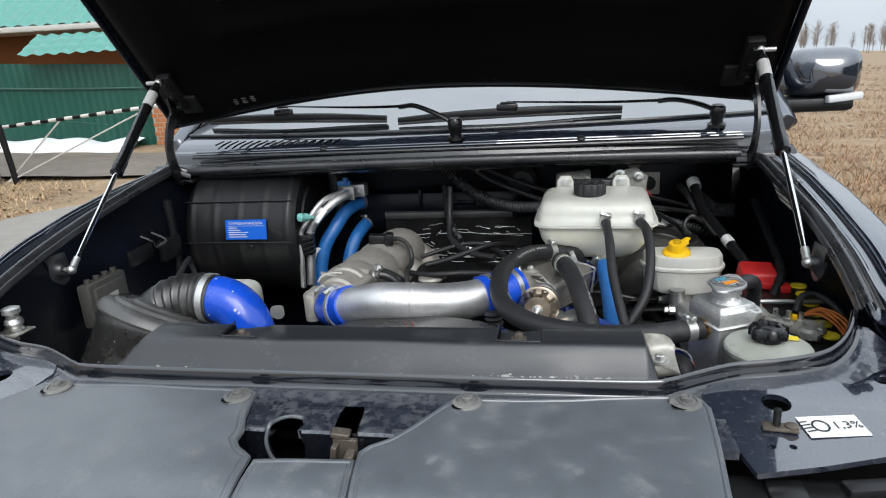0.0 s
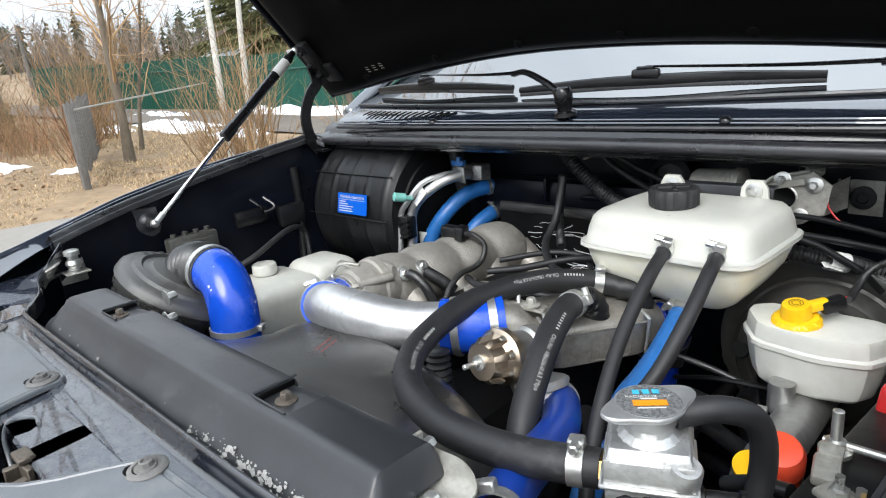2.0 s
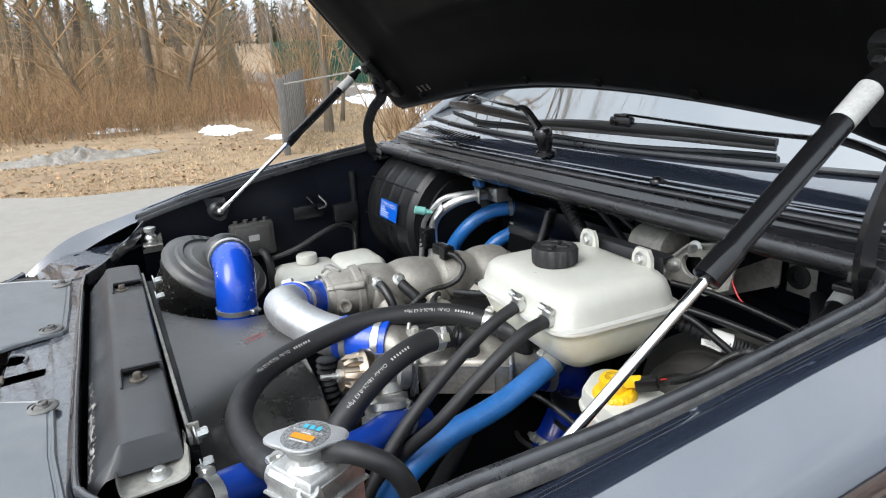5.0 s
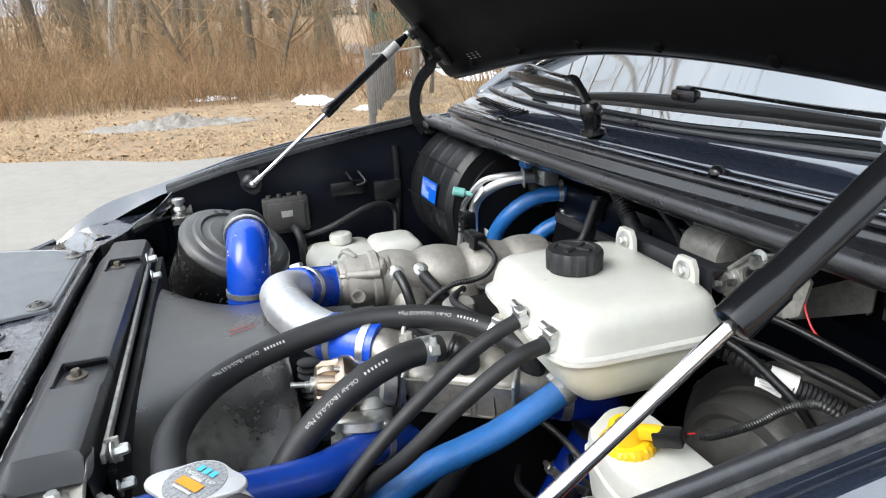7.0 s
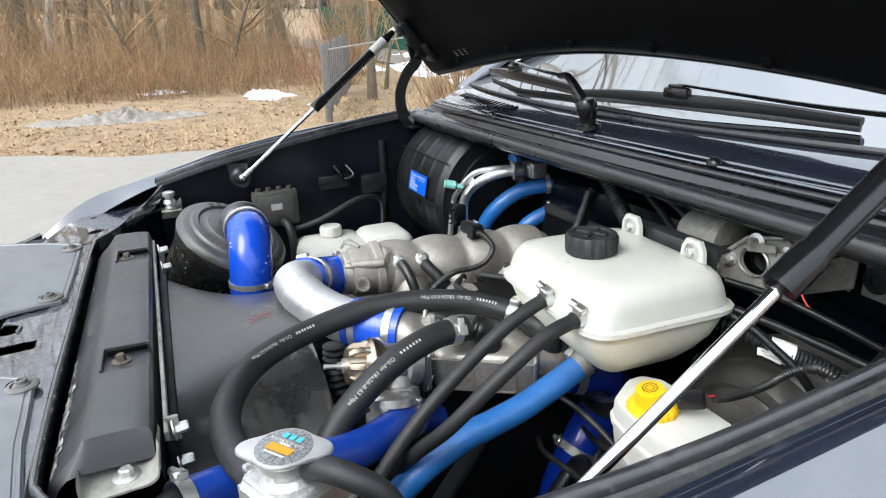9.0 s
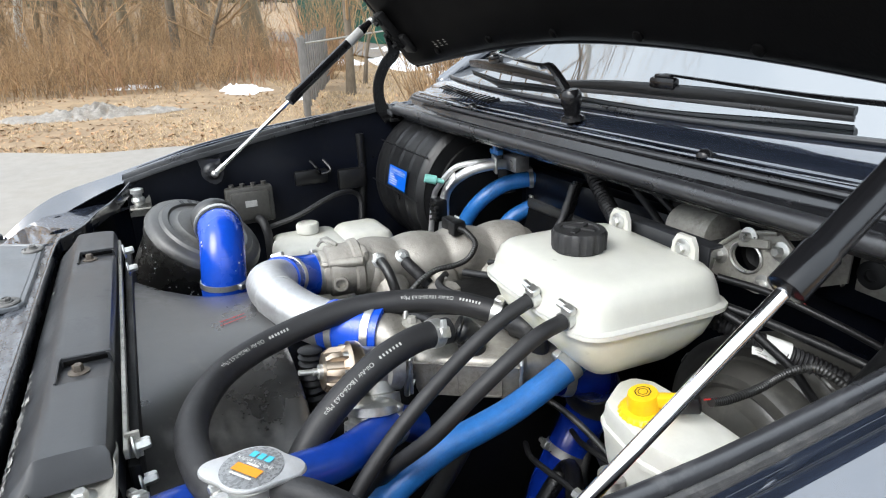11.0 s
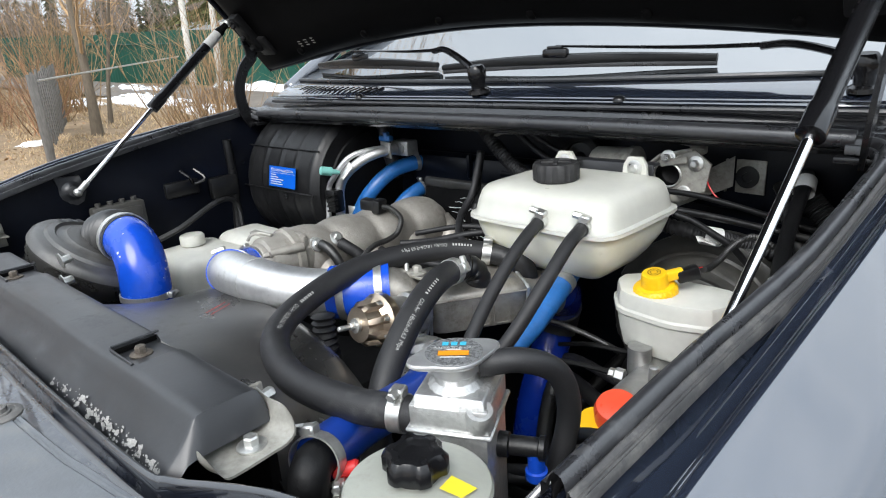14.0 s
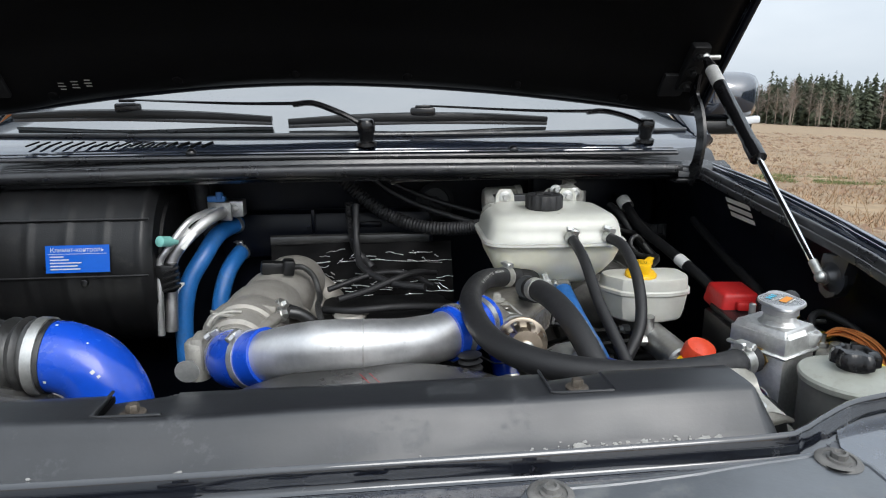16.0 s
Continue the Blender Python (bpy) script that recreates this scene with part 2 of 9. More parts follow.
WHITE_OLD = mat("aged_white_plastic", (0.60, 0.60, 0.55), 0.4, 0, 0.08, 10, 0.08, 300, sss=0.2, dirt=0.15, dirt_col=(0.3, 0.28, 0.22))
GREY_LID = mat("grey_green_lid", (0.34, 0.35, 0.31), 0.45, 0.1, 0.12, 10, 0.12, 200, dirt=0.35, dirt_col=(0.19, 0.185, 0.155), dscale=14)
YELLOW = mat("yellow_plastic", (0.85, 0.50, 0.01), 0.35, 0, 0.08, 30)
YELLOW_ST = mat("yellow_sticker", (0.75, 0.60, 0.03), 0.5, 0, 0.08, 30)
RED = mat("red_plastic", (0.55, 0.02, 0.02), 0.38, 0, 0.15, 30)
ORANGE = mat("orange_red_cap", (0.85, 0.09, 0.04), 0.35, 0, 0.08, 30)
BLUE_LABEL = mat("blue_label", (0.0, 0.10, 0.55), 0.35, 0, 0.05, 30)
WHITE_LABEL = mat("white_label", (0.75, 0.75, 0.73), 0.5, 0, 0.06, 40)
BLACK_INK = mat("black_ink", (0.008, 0.008, 0.008), 0.5, 0, 0.1, 30)
LABEL_OLD = mat("worn_grey_label", (0.42, 0.42, 0.41), 0.5, 0, 0.25, 60)
WHITE_INK = mat("white_ink", (0.62, 0.62, 0.60), 0.6, 0, 0.15, 200)
HOSE_INK = mat("faded_hose_ink", (0.40, 0.40, 0.385), 0.6, 0, 0.3, 200)
CYAN_INK = mat("cyan_ink", (0.05, 0.42, 0.60), 0.5, 0, 0.1, 60)
ORANGE_INK = mat("orange_ink", (0.75, 0.26, 0.01), 0.5, 0, 0.1, 60)
TEAL_CAP = mat("teal_cap", (0.20, 0.50, 0.45), 0.4, 0, 0.1, 60)
CARBON = mat("grey_cap_print", (0.26, 0.265, 0.27), 0.28, 0.5, 0.3, 300)
COPPER = mat("copper_wire", (0.50, 0.17, 0.05), 0.35, 0.9, 0.3, 90)
FOIL = mat("silver_foil", (0.86, 0.86, 0.86), 0.32, 0.6, 0.2, 80)
LENS = mat("clear_signal_lens", (0.70, 0.71, 0.72), 0.15, 0, 0.05, 20)
GLASS = mat("windscreen_glass", (0.010, 0.013, 0.015), 0.03, 0, 0.1, 3, ior=4.2, rvar=0.01)
# outdoors
GROUND = mat("dry_grass_ground", (0.28, 0.20, 0.12), 0.95, 0, 0.4, 0.7, 0.9, 9, dirt=0.5, dirt_col=(0.17, 0.115, 0.07), dscale=0.35)
ROAD = mat("pale_worn_asphalt", (0.25, 0.232, 0.208), 0.9, 0, 0.12, 1.5, 0.5, 60, dirt=0.3, dirt_col=(0.22, 0.20, 0.17), dscale=0.5)
DRIVE = mat("damp_brown_drive", (0.17, 0.145, 0.12), 0.85, 0, 0.3, 1.5, 0.6, 40, dirt=0.5, dirt_col=(0.11, 0.085, 0.06), dscale=0.8)
MUD = mat("pale_dried_mud", (0.33, 0.325, 0.31), 0.9, 0, 0.3, 60, 0.5, 300)
SNOW = mat("old_snow", (0.80, 0.82, 0.85), 0.7, 0, 0.08, 5, 0.6, 20, dirt=0.15, dirt_col=(0.4, 0.38, 0.35), dscale=4)
SNOW_DIRTY = mat("dirty_snow", (0.30, 0.285, 0.26), 0.85, 0, 0.4, 9, 0.9, 25, dirt=0.85, dirt_col=(0.15, 0.12, 0.09), dscale=7)
STRAW = mat("dry_straw", (0.48, 0.355, 0.21), 0.9, 0, 0.25, 3, island=0.45)
TWIG = mat("brown_twigs", (0.365, 0.238, 0.128), 0.9, 0, 0.25, 2, island=0.5)
GREEN_GRASS = mat("fresh_green_grass", (0.12, 0.16, 0.05), 0.9, 0, 0.25, 3, island=0.4)
CLOD = mat("brown_earth_clods", (0.20, 0.125, 0.08), 0.95, 0, 0.35, 5, 0.6, 30, island=0.35)
STRAW_BROWN = mat("brown_field_grass", (0.31, 0.195, 0.115), 0.9, 0, 0.25, 3, island=0.5)
TWIG_RED = mat("red_brown_twigs", (0.38, 0.215, 0.125), 0.9, 0, 0.25, 2, island=0.5)
LEAF = mat("fallen_leaves", (0.29, 0.175, 0.095), 0.9, 0, 0.25, 3, island=0.6)
BARK = mat("grey_brown_bark", (0.15, 0.122, 0.09), 0.95, 0, 0.35, 6, 0.9, 40, stretch=(1, 1, 0.25))
BARK_WARM = mat("olive_brown_bark", (0.205, 0.165, 0.108), 0.95, 0, 0.35, 6, 0.9, 40, stretch=(1, 1, 0.25))
BIRCH = mat("birch_bark", (0.62, 0.60, 0.55), 0.8, 0, 0.15, 5, 0.3, 60, dirt=0.45, dirt_col=(0.06, 0.05, 0.045), dscale=5, stretch=(1, 1, 2.5))
NEEDLE = mat("spruce_needles", (0.135, 0.140, 0.060), 0.9, 0, 0.35, 3, island=0.4)
NEEDLE_FAR = mat("far_conifers", (0.075, 0.088, 0.055), 0.95, 0, 0.35, 0.3, island=0.35)
TWIG_FAR = mat("far_bare_crowns", (0.22, 0.18, 0.15), 0.95, 0, 0.2, 0.3, island=0.3)
GREEN_METAL = mat("green_profiled_sheet", (0.005, 0.075, 0.052), 0.42, 0.0, 0.1, 2, coat=0.2)
ROOF_TILE = mat("turquoise_metal_tile", (0.075, 0.27, 0.22), 0.45, 0, 0.1, 3)
BRICK = mat("orange_brick", (0.42, 0.15, 0.05), 0.85, 0, 0.2, 20, 0.4, 120)
MORTAR = mat("mortar", (0.38, 0.35, 0.31), 0.95, 0, 0.1, 20)
WOOD_GREY = mat("weathered_grey_wood", (0.15, 0.142, 0.132), 0.9, 0, 0.35, 9, 0.6, 60, stretch=(1, 1, 0.2))
FASCIA = mat("grey_fascia", (0.55, 0.54, 0.50), 0.7, 0, 0.05, 5)
TIN = mat("grey_tin", (0.30, 0.34, 0.36), 0.5, 0.3, 0.1, 2)


# ---- mesh helpers ----
ORIGIN = {}


def V(*a):
    return Vector(a)


def put(bm, name, material, parent=None, label="", sharp=40, subsurf=0):
    """Link a bmesh, given in world places, as one mesh object under parent."""
    shift = Vector((0, 0, 0))
    p = parent
    while p is not None:
        shift += ORIGIN.get(p, Vector((0, 0, 0)))
        p = p.parent
    bmesh.ops.recalc_face_normals(bm, faces=bm.faces)
    me = bpy.data.meshes.new(name)
    bm.transform(Matrix.Translation(-shift))
    bm.to_mesh(me)
    bm.free()
    me.materials.append(material)
    me.polygons.foreach_set("use_smooth", [True] * len(me.polygons))
    me.set_sharp_from_angle(angle=radians(sharp))
    ob = new(name, me)
    if parent is not None:
        ob.parent = parent
    if label:
        ob["label"] = label
    return ob


def part(name, bm, material, parent=None, label="", sharp=40):
    return put(bm, name, material, parent, label, sharp)


def thing(name, at, label, category, group="", kind=""):
    e = new(name)
    e.empty_display_size = 0.05
    e.location = at
    ORIGIN[e] = Vector(at)
    return tagged(e, label, category, group, kind)


def basis(axis):
    a = Vector(axis).normalized()
    h = Vector((0, 0, 1)) if abs(a.z) < 0.9 else Vector((1, 0, 0))
    u = a.cross(h).normalized()
    return a, u, a.cross(u)


def lathe(bm, p0, axis, profile, seg=28, cap=True, wob=None):
    """Turn (radius, height) pairs round the axis from p0."""
    a, u, w = basis(axis)
    rings = []
    for r, h in profile:
        ring = []
        for k in range(seg):
            t = 2 * math.pi * k / seg
            rr = r * (wob(t, h) if wob else 1)
            ring.append(bm.verts.new(Vector(p0) + a * h + (u * math.cos(t) + w * math.sin(t)) * rr))
        rings.append(ring)
    for r0, r1 in zip(rings, rings[1:]):
        for k in range(seg):
            bm.faces.new((r0[k], r0[(k + 1) % seg], r1[(k + 1) % seg], r1[k]))
    if cap:
        bm.faces.new(rings[0])
        bm.faces.new(rings[-1])


def cyl(bm, p0, p1, r, seg=20, bev=0.0, r1=None):
    p0, p1 = Vector(p0), Vector(p1)
    L = (p1 - p0).length
    r1 = r if r1 is None else r1
    if bev:
        prof = [(r - bev, 0), (r, bev), (r1, L - bev), (r1 - bev, L)]
    else:
        prof = [(r, 0), (r1, L)]
    lathe(bm, p0, p1 - p0, prof, seg)


def box(bm, c, size, bev=0.004, m=None, seg=2, top=None):
    """A bevelled box round c; m turns it; top scales its upper face in x and y."""
    r = bmesh.ops.create_cube(bm, size=1.0)
    vs = r["verts"]
    for v in vs:
        v.co = Vector((v.co.x * size[0], v.co.y * size[1], v.co.z * size[2]))
        if top and v.co.z > 0:
            v.co.x *= top[0]
            v.co.y *= top[1]
    if bev:
        es = list({e for v in vs for e in v.link_edges})
        g = bmesh.ops.bevel(bm, geom=es, offset=bev, segments=seg, affect='EDGES', profile=0.5)
        vs = list({v for v in g["verts"]} | {v for v in vs if v.is_valid})
    mm = Matrix.Translation(c) @ (m if m is not None else Matrix.Identity(4))
    bmesh.ops.transform(bm, matrix=mm, verts=vs)
    return vs


def spline(pts, n=10):
    P = [Vector(p) for p in pts]
    Q = [2 * P[0] - P[1]] + P + [2 * P[-1] - P[-2]]
    out = []
    for i in range(len(P) - 1):
        a, b, c, d = Q[i:i + 4]
        for k in range(n):
            t = k / n
            out.append(0.5 * (2 * b + (c - a) * t + (2 * a - 5 * b + 4 * c - d) * t * t + (3 * b - a - 3 * c + d) * t ** 3))
    out.append(P[-1])
    return out


def rails(path):
    """Tangents and two steady normals along a path."""
    T = []
    for i in range(len(path)):
        T.append((path[min(i + 1, len(path) - 1)] - path[max(i - 1, 0)]).normalized())
    _, n, _ = basis(T[0])
    N, B = [], []
    for t in T:
        n = (n - t * n.dot(t)).normalized()
        N.append(n)
        B.append(t.cross(n))
    return T, N, B


def tube(bm, pts, r, seg=14, n=10, smooth=True, cap=True, rad=None, flat=None):
    """A hose through pts. rad(s) scales its radius at s from 0 to 1; flat: (width, height) factors."""
    path = spline(pts, n) if smooth and len(pts) > 2 else [Vector(p) for p in pts]
    T, N, B = rails(path)
    rings = []
    for i, p in enumerate(path):
        rr = r * (rad(i / (len(path) - 1)) if rad else 1)
        fx, fy = flat or (1, 1)
        rings.append([bm.verts.new(p + N[i] * (math.cos(2 * math.pi * k / seg) * rr * fx) + B[i] * (math.sin(2 * math.pi * k / seg) * rr * fy)) for k in range(seg)])
    for a, b in zip(rings, rings[1:]):
        for k in range(seg):
            bm.faces.new((a[k], a[(k + 1) % seg], b[(k + 1) % seg], b[k]))
    if cap:
        bm.faces.new(rings[0])
        bm.faces.new(rings[-1])
    return path


def sheet(bm, nu, nv, f, thick=None):
    """A surface f(u, v) over the unit square; thick: a vector or function that gives it a second side."""
    g = [[bm.verts.new(f(i / nu, j / nv)) for j in range(nv + 1)] for i in range(nu + 1)]
    for i in range(nu):
        for j in range(nv):
            bm.faces.new((g[i][j], g[i + 1][j], g[i + 1][j + 1], g[i][j + 1]))
    if thick is not None:
        h = [[bm.verts.new(g[i][j].co + (thick(i / nu, j / nv) if callable(thick) else Vector(thick))) for j in range(nv + 1)] for i in range(nu + 1)]
        for i in range(nu):
            for j in range(nv):
                bm.faces.new((h[i][j], h[i][j + 1], h[i + 1][j + 1], h[i + 1][j]))
        for i in range(nu):
            bm.faces.new((g[i][0], h[i][0], h[i + 1][0], g[i + 1][0]))
            bm.faces.new((g[i][nv], g[i + 1][nv], h[i + 1][nv], h[i][nv]))
        for j in range(nv):
            bm.faces.new((g[0][j], g[0][j + 1], h[0][j + 1], h[0][j]))
            bm.faces.new((g[nu][j], h[nu][j], h[nu][j + 1], g[nu][j + 1]))


def plate(bm, outline, z_top, thick, bev=0.0):
    """A flat plate from an outline of (x, y); z_top is a height or a function of x and y."""
    zf = z_top if callable(z_top) else (lambda x, y: z_top)
    a = [bm.verts.new((x, y, zf(x, y))) for x, y in outline]
    b = [bm.verts.new((x, y, zf(x, y) - thick)) for x, y in outline]
    bm.faces.new(a)
    bm.faces.new(list(reversed(b)))
    n = len(a)
    top = []
    for k in range(n):
        bm.faces.new((a[k], b[k], b[(k + 1) % n], a[(k + 1) % n]))
        top.append(bm.edges.get((a[k], a[(k + 1) % n])))
    if bev:
        bmesh.ops.bevel(bm, geom=top, offset=bev, segments=2, affect='EDGES')


def table(rows):
    xs, ys = [r[0] for r in rows], [r[1] for r in rows]
    return lambda x: float(np.interp(x, xs, ys))


def bolt(bm, p, axis, r=0.007, h=0.006, washer=True):
    a = Vector(axis).normalized()
    if washer:
        lathe(bm, p, a, [(r * 1.9, 0), (r * 1.9, r * 0.25), (r * 1.5, r * 0.4)], 18)
    lathe(bm, Vector(p) + a * (r * 0.3), a, [(r, 0), (r, h), (r * 0.8, h * 1.2)], 6)


def clamp(parent, p, axis, r, width=0.009, screw=(0, 0, 1), label="zinc hose clamp with a worm screw"):
    """A hose clamp round a hose, with its screw on one side."""
    bm = bmesh.new()
    a = Vector(axis).normalized()
    lathe(bm, Vector(p) - a * (width / 2), a, [(r * 0.98, 0), (r + 0.0012, 0), (r + 0.0012, width), (r * 0.98, width)], 24, cap=False)
    s = Vector(screw)
    s = (s - a * s.dot(a)).normalized()
    t = a.cross(s)
    c = Vector(p) + s * (r + 0.004)
    m = Matrix((t.to_4d(), a.to_4d(), s.to_4d(), V(0, 0, 0, 1))).transposed()
    for k in range(3):
        m[3][k] = 0
    box(bm, c, (0.013, width * 1.05, 0.008), 0.0015, m, 1)
    lathe(bm, c + t * 0.004 + s * 0.001, t, [(0.0042, 0), (0.0042, 0.010), (0.003, 0.011)], 6)
    return put(bm, "hose_clamp", STEEL, parent, label)


def letters(text, size, align='CENTER'):
    """The outline of a text as flat triangles: its places and faces, in the text's own plane."""
    cu = bpy.data.curves.new("lettering", 'FONT')
    cu.body, cu.size, cu.align_x, cu.align_y = text, size, align, 'CENTER'
    cu.resolution_u = 2
    tmp = bpy.data.objects.new("lettering", cu)
    scene.collection.objects.link(tmp)
    dg = bpy.context.evaluated_depsgraph_get()
    dg.update()
    me = tmp.evaluated_get(dg).to_mesh()
    vs = [v.co.copy() for v in me.vertices]
    fs = [tuple(p.vertices) for p in me.polygons]
    bpy.data.objects.remove(tmp)
    bpy.data.curves.remove(cu)
    return vs, fs


def write(bm, text, size, origin, right, up, lift=0.0006, align='CENTER'):
    vs, fs = letters(text, size, align)
    r, u = Vector(right).normalized(), Vector(up).normalized()
    n = r.cross(u)
    made = [bm.verts.new(Vector(origin) + r * v.x + u * v.y + n * lift) for v in vs]
    for f in fs:
        try:
            bm.faces.new([made[i] for i in f])
        except ValueError:
            pass


def write_on_hose(bm, text, size, path, start, r, facing, flip=False):
    """Letters wrapped round a hose, from start metres along its path, on the side that looks to facing."""
    T, _, _ = rails(path)
    N = [(Vector(facing) - t * t.dot(Vector(facing))).normalized() for t in T]
    B = [t.cross(n) for t, n in zip(T, N)]
    s = [0.0]
    for p, q in zip(path, path[1:]):
        s.append(s[-1] + (q - p).length)
    vs, fs = letters(text, size, 'LEFT')
    made = []
    for v in vs:
        d = start + (-v.x if flip else v.x)
        y = v.y if flip else -v.y
        i = max(0, min(len(s) - 2, int(np.searchsorted(s, d)) - 1))
        k = (d - s[i]) / max(1e-6, s[i + 1] - s[i])
        p = path[i].lerp(path[i + 1], k)
        n = N[i].lerp(N[i + 1], k).normalized()
        b = B[i].lerp(B[i + 1], k).normalized()
        th = y / r
        made.append(bm.verts.new(p + (n * math.cos(th) + b * math.sin(th)) * (r + 0.0005)))
    for f in fs:
        try:
            bm.faces.new([made[i] for i in f])
        except ValueError:
            pass


def bar(bm, origin, right, up, w, h, lift=0.0006):
    r, u = Vector(right).normalized(), Vector(up).normalized()
    n = r.cross(u) * lift
    o = Vector(origin) + n
    bm.faces.new([bm.verts.new(o + r * (sx * w / 2) + u * (sy * h / 2)) for sx, sy in ((-1, -1), (1, -1), (1, 1), (-1, 1))])


# ---- the car's body ----
body = thing("car_body", (0, 1.5, 0), "dark blue-grey off-road car body with its bonnet raised", "car")

def soft(f, w=0.03):
    return lambda y: sum(f(y + k * w / 2) for k in (-2, -1, 0, 1, 2)) / 5


ZC = soft(table([(0.42, 0.922), (0.48, 0.958), (0.57, 1.004), (0.66, 1.048), (0.72, 1.076), (0.776, 1.097), (0.85, 1.119), (0.95, 1.144), (1.1, 1.168), (1.25, 1.188), (1.45, 1.206), (1.75, 1.226), (2.2, 1.24)]))
XC = soft(table([(0.46, 0.60), (0.60, 0.612), (0.75, 0.630), (0.8, 0.638), (0.95, 0.656), (1.1, 0.667), (1.25, 0.675), (1.5, 0.684), (2.2, 0.69)]))
ZS = soft(table([(0.78, 1.105), (0.87, 1.127), (0.95, 1.143), (1.1, 1.166), (1.25, 1.189), (1.33, 1.200), (1.43, 1.208), (1.6, 1.213)]))
XW = soft(table([(0.78, 0.606), (0.87, 0.621), (0.95, 0.631), (1.02, 0.641), (1.1, 0.649), (1.25, 0.655), (1.4, 0.659), (1.7, 0.66)]))
ACROSS = spline([(a, 0, b) for a, b in [(0, -0.012), (0.008, -0.0125), (0.0135, -0.011), (0.0165, -0.004), (0.0185, -0.0010), (0.022, 0.0), (0.030, -0.0022), (0.048, -0.0095), (0.076, -0.0225), (0.091, -0.0360), (0.099, -0.0555), (0.102, -0.09), (0.104, -0.145),
                 (0.108, -0.176), (0.118, -0.190), (0.130, -0.200), (0.137, -0.217), (0.140, -0.26), (0.141, -0.40), (0.141, -0.60)]], 5)

DROP = soft(table([(0.80, 0.0), (0.90, 0.003), (1.0, 0.008), (1.1, 0.013), (1.2, 0.017), (1.33, 0.019), (1.43, 0.012), (1.6, 0.008)]))
ZL = ZS
RISE = soft(table([(0.46, 0.0), (0.54, 0.012), (0.59, 0.027), (0.64, 0.041), (0.70, 0.032), (0.76, 0.018), (0.86, 0.012), (1.10, 0.012), (1.25, 0.008), (1.45, 0.0)]))
# weatherstrip across: inner flange, round bulb, dusty ribbed channel
BULB = [(-0.0105, -0.010), (-0.0105, -0.0005), (-0.0095, 0.0006), (-0.0070, 0.0008), (-0.0064, 0.0), (-0.0060, 0.0022), (-0.0045, 0.0068), (-0.0020, 0.0098), (0.0010, 0.0108), (0.0040, 0.0095), (0.0060, 0.0064), (0.0070, 0.0025), (0.0075, -0.002)]
CHANNEL = [(0.0072, -0.002), (0.0078, 0.0030), (0.0090, 0.0036), (0.0098, 0.0022), (0.0118, 0.0016), (0.0124, 0.0028), (0.0132, 0.0014), (0.0140, 0.0024), (0.0148, 0.0010), (0.0158, 0.0018), (0.0168, 0.0), (0.0172, -0.006)]
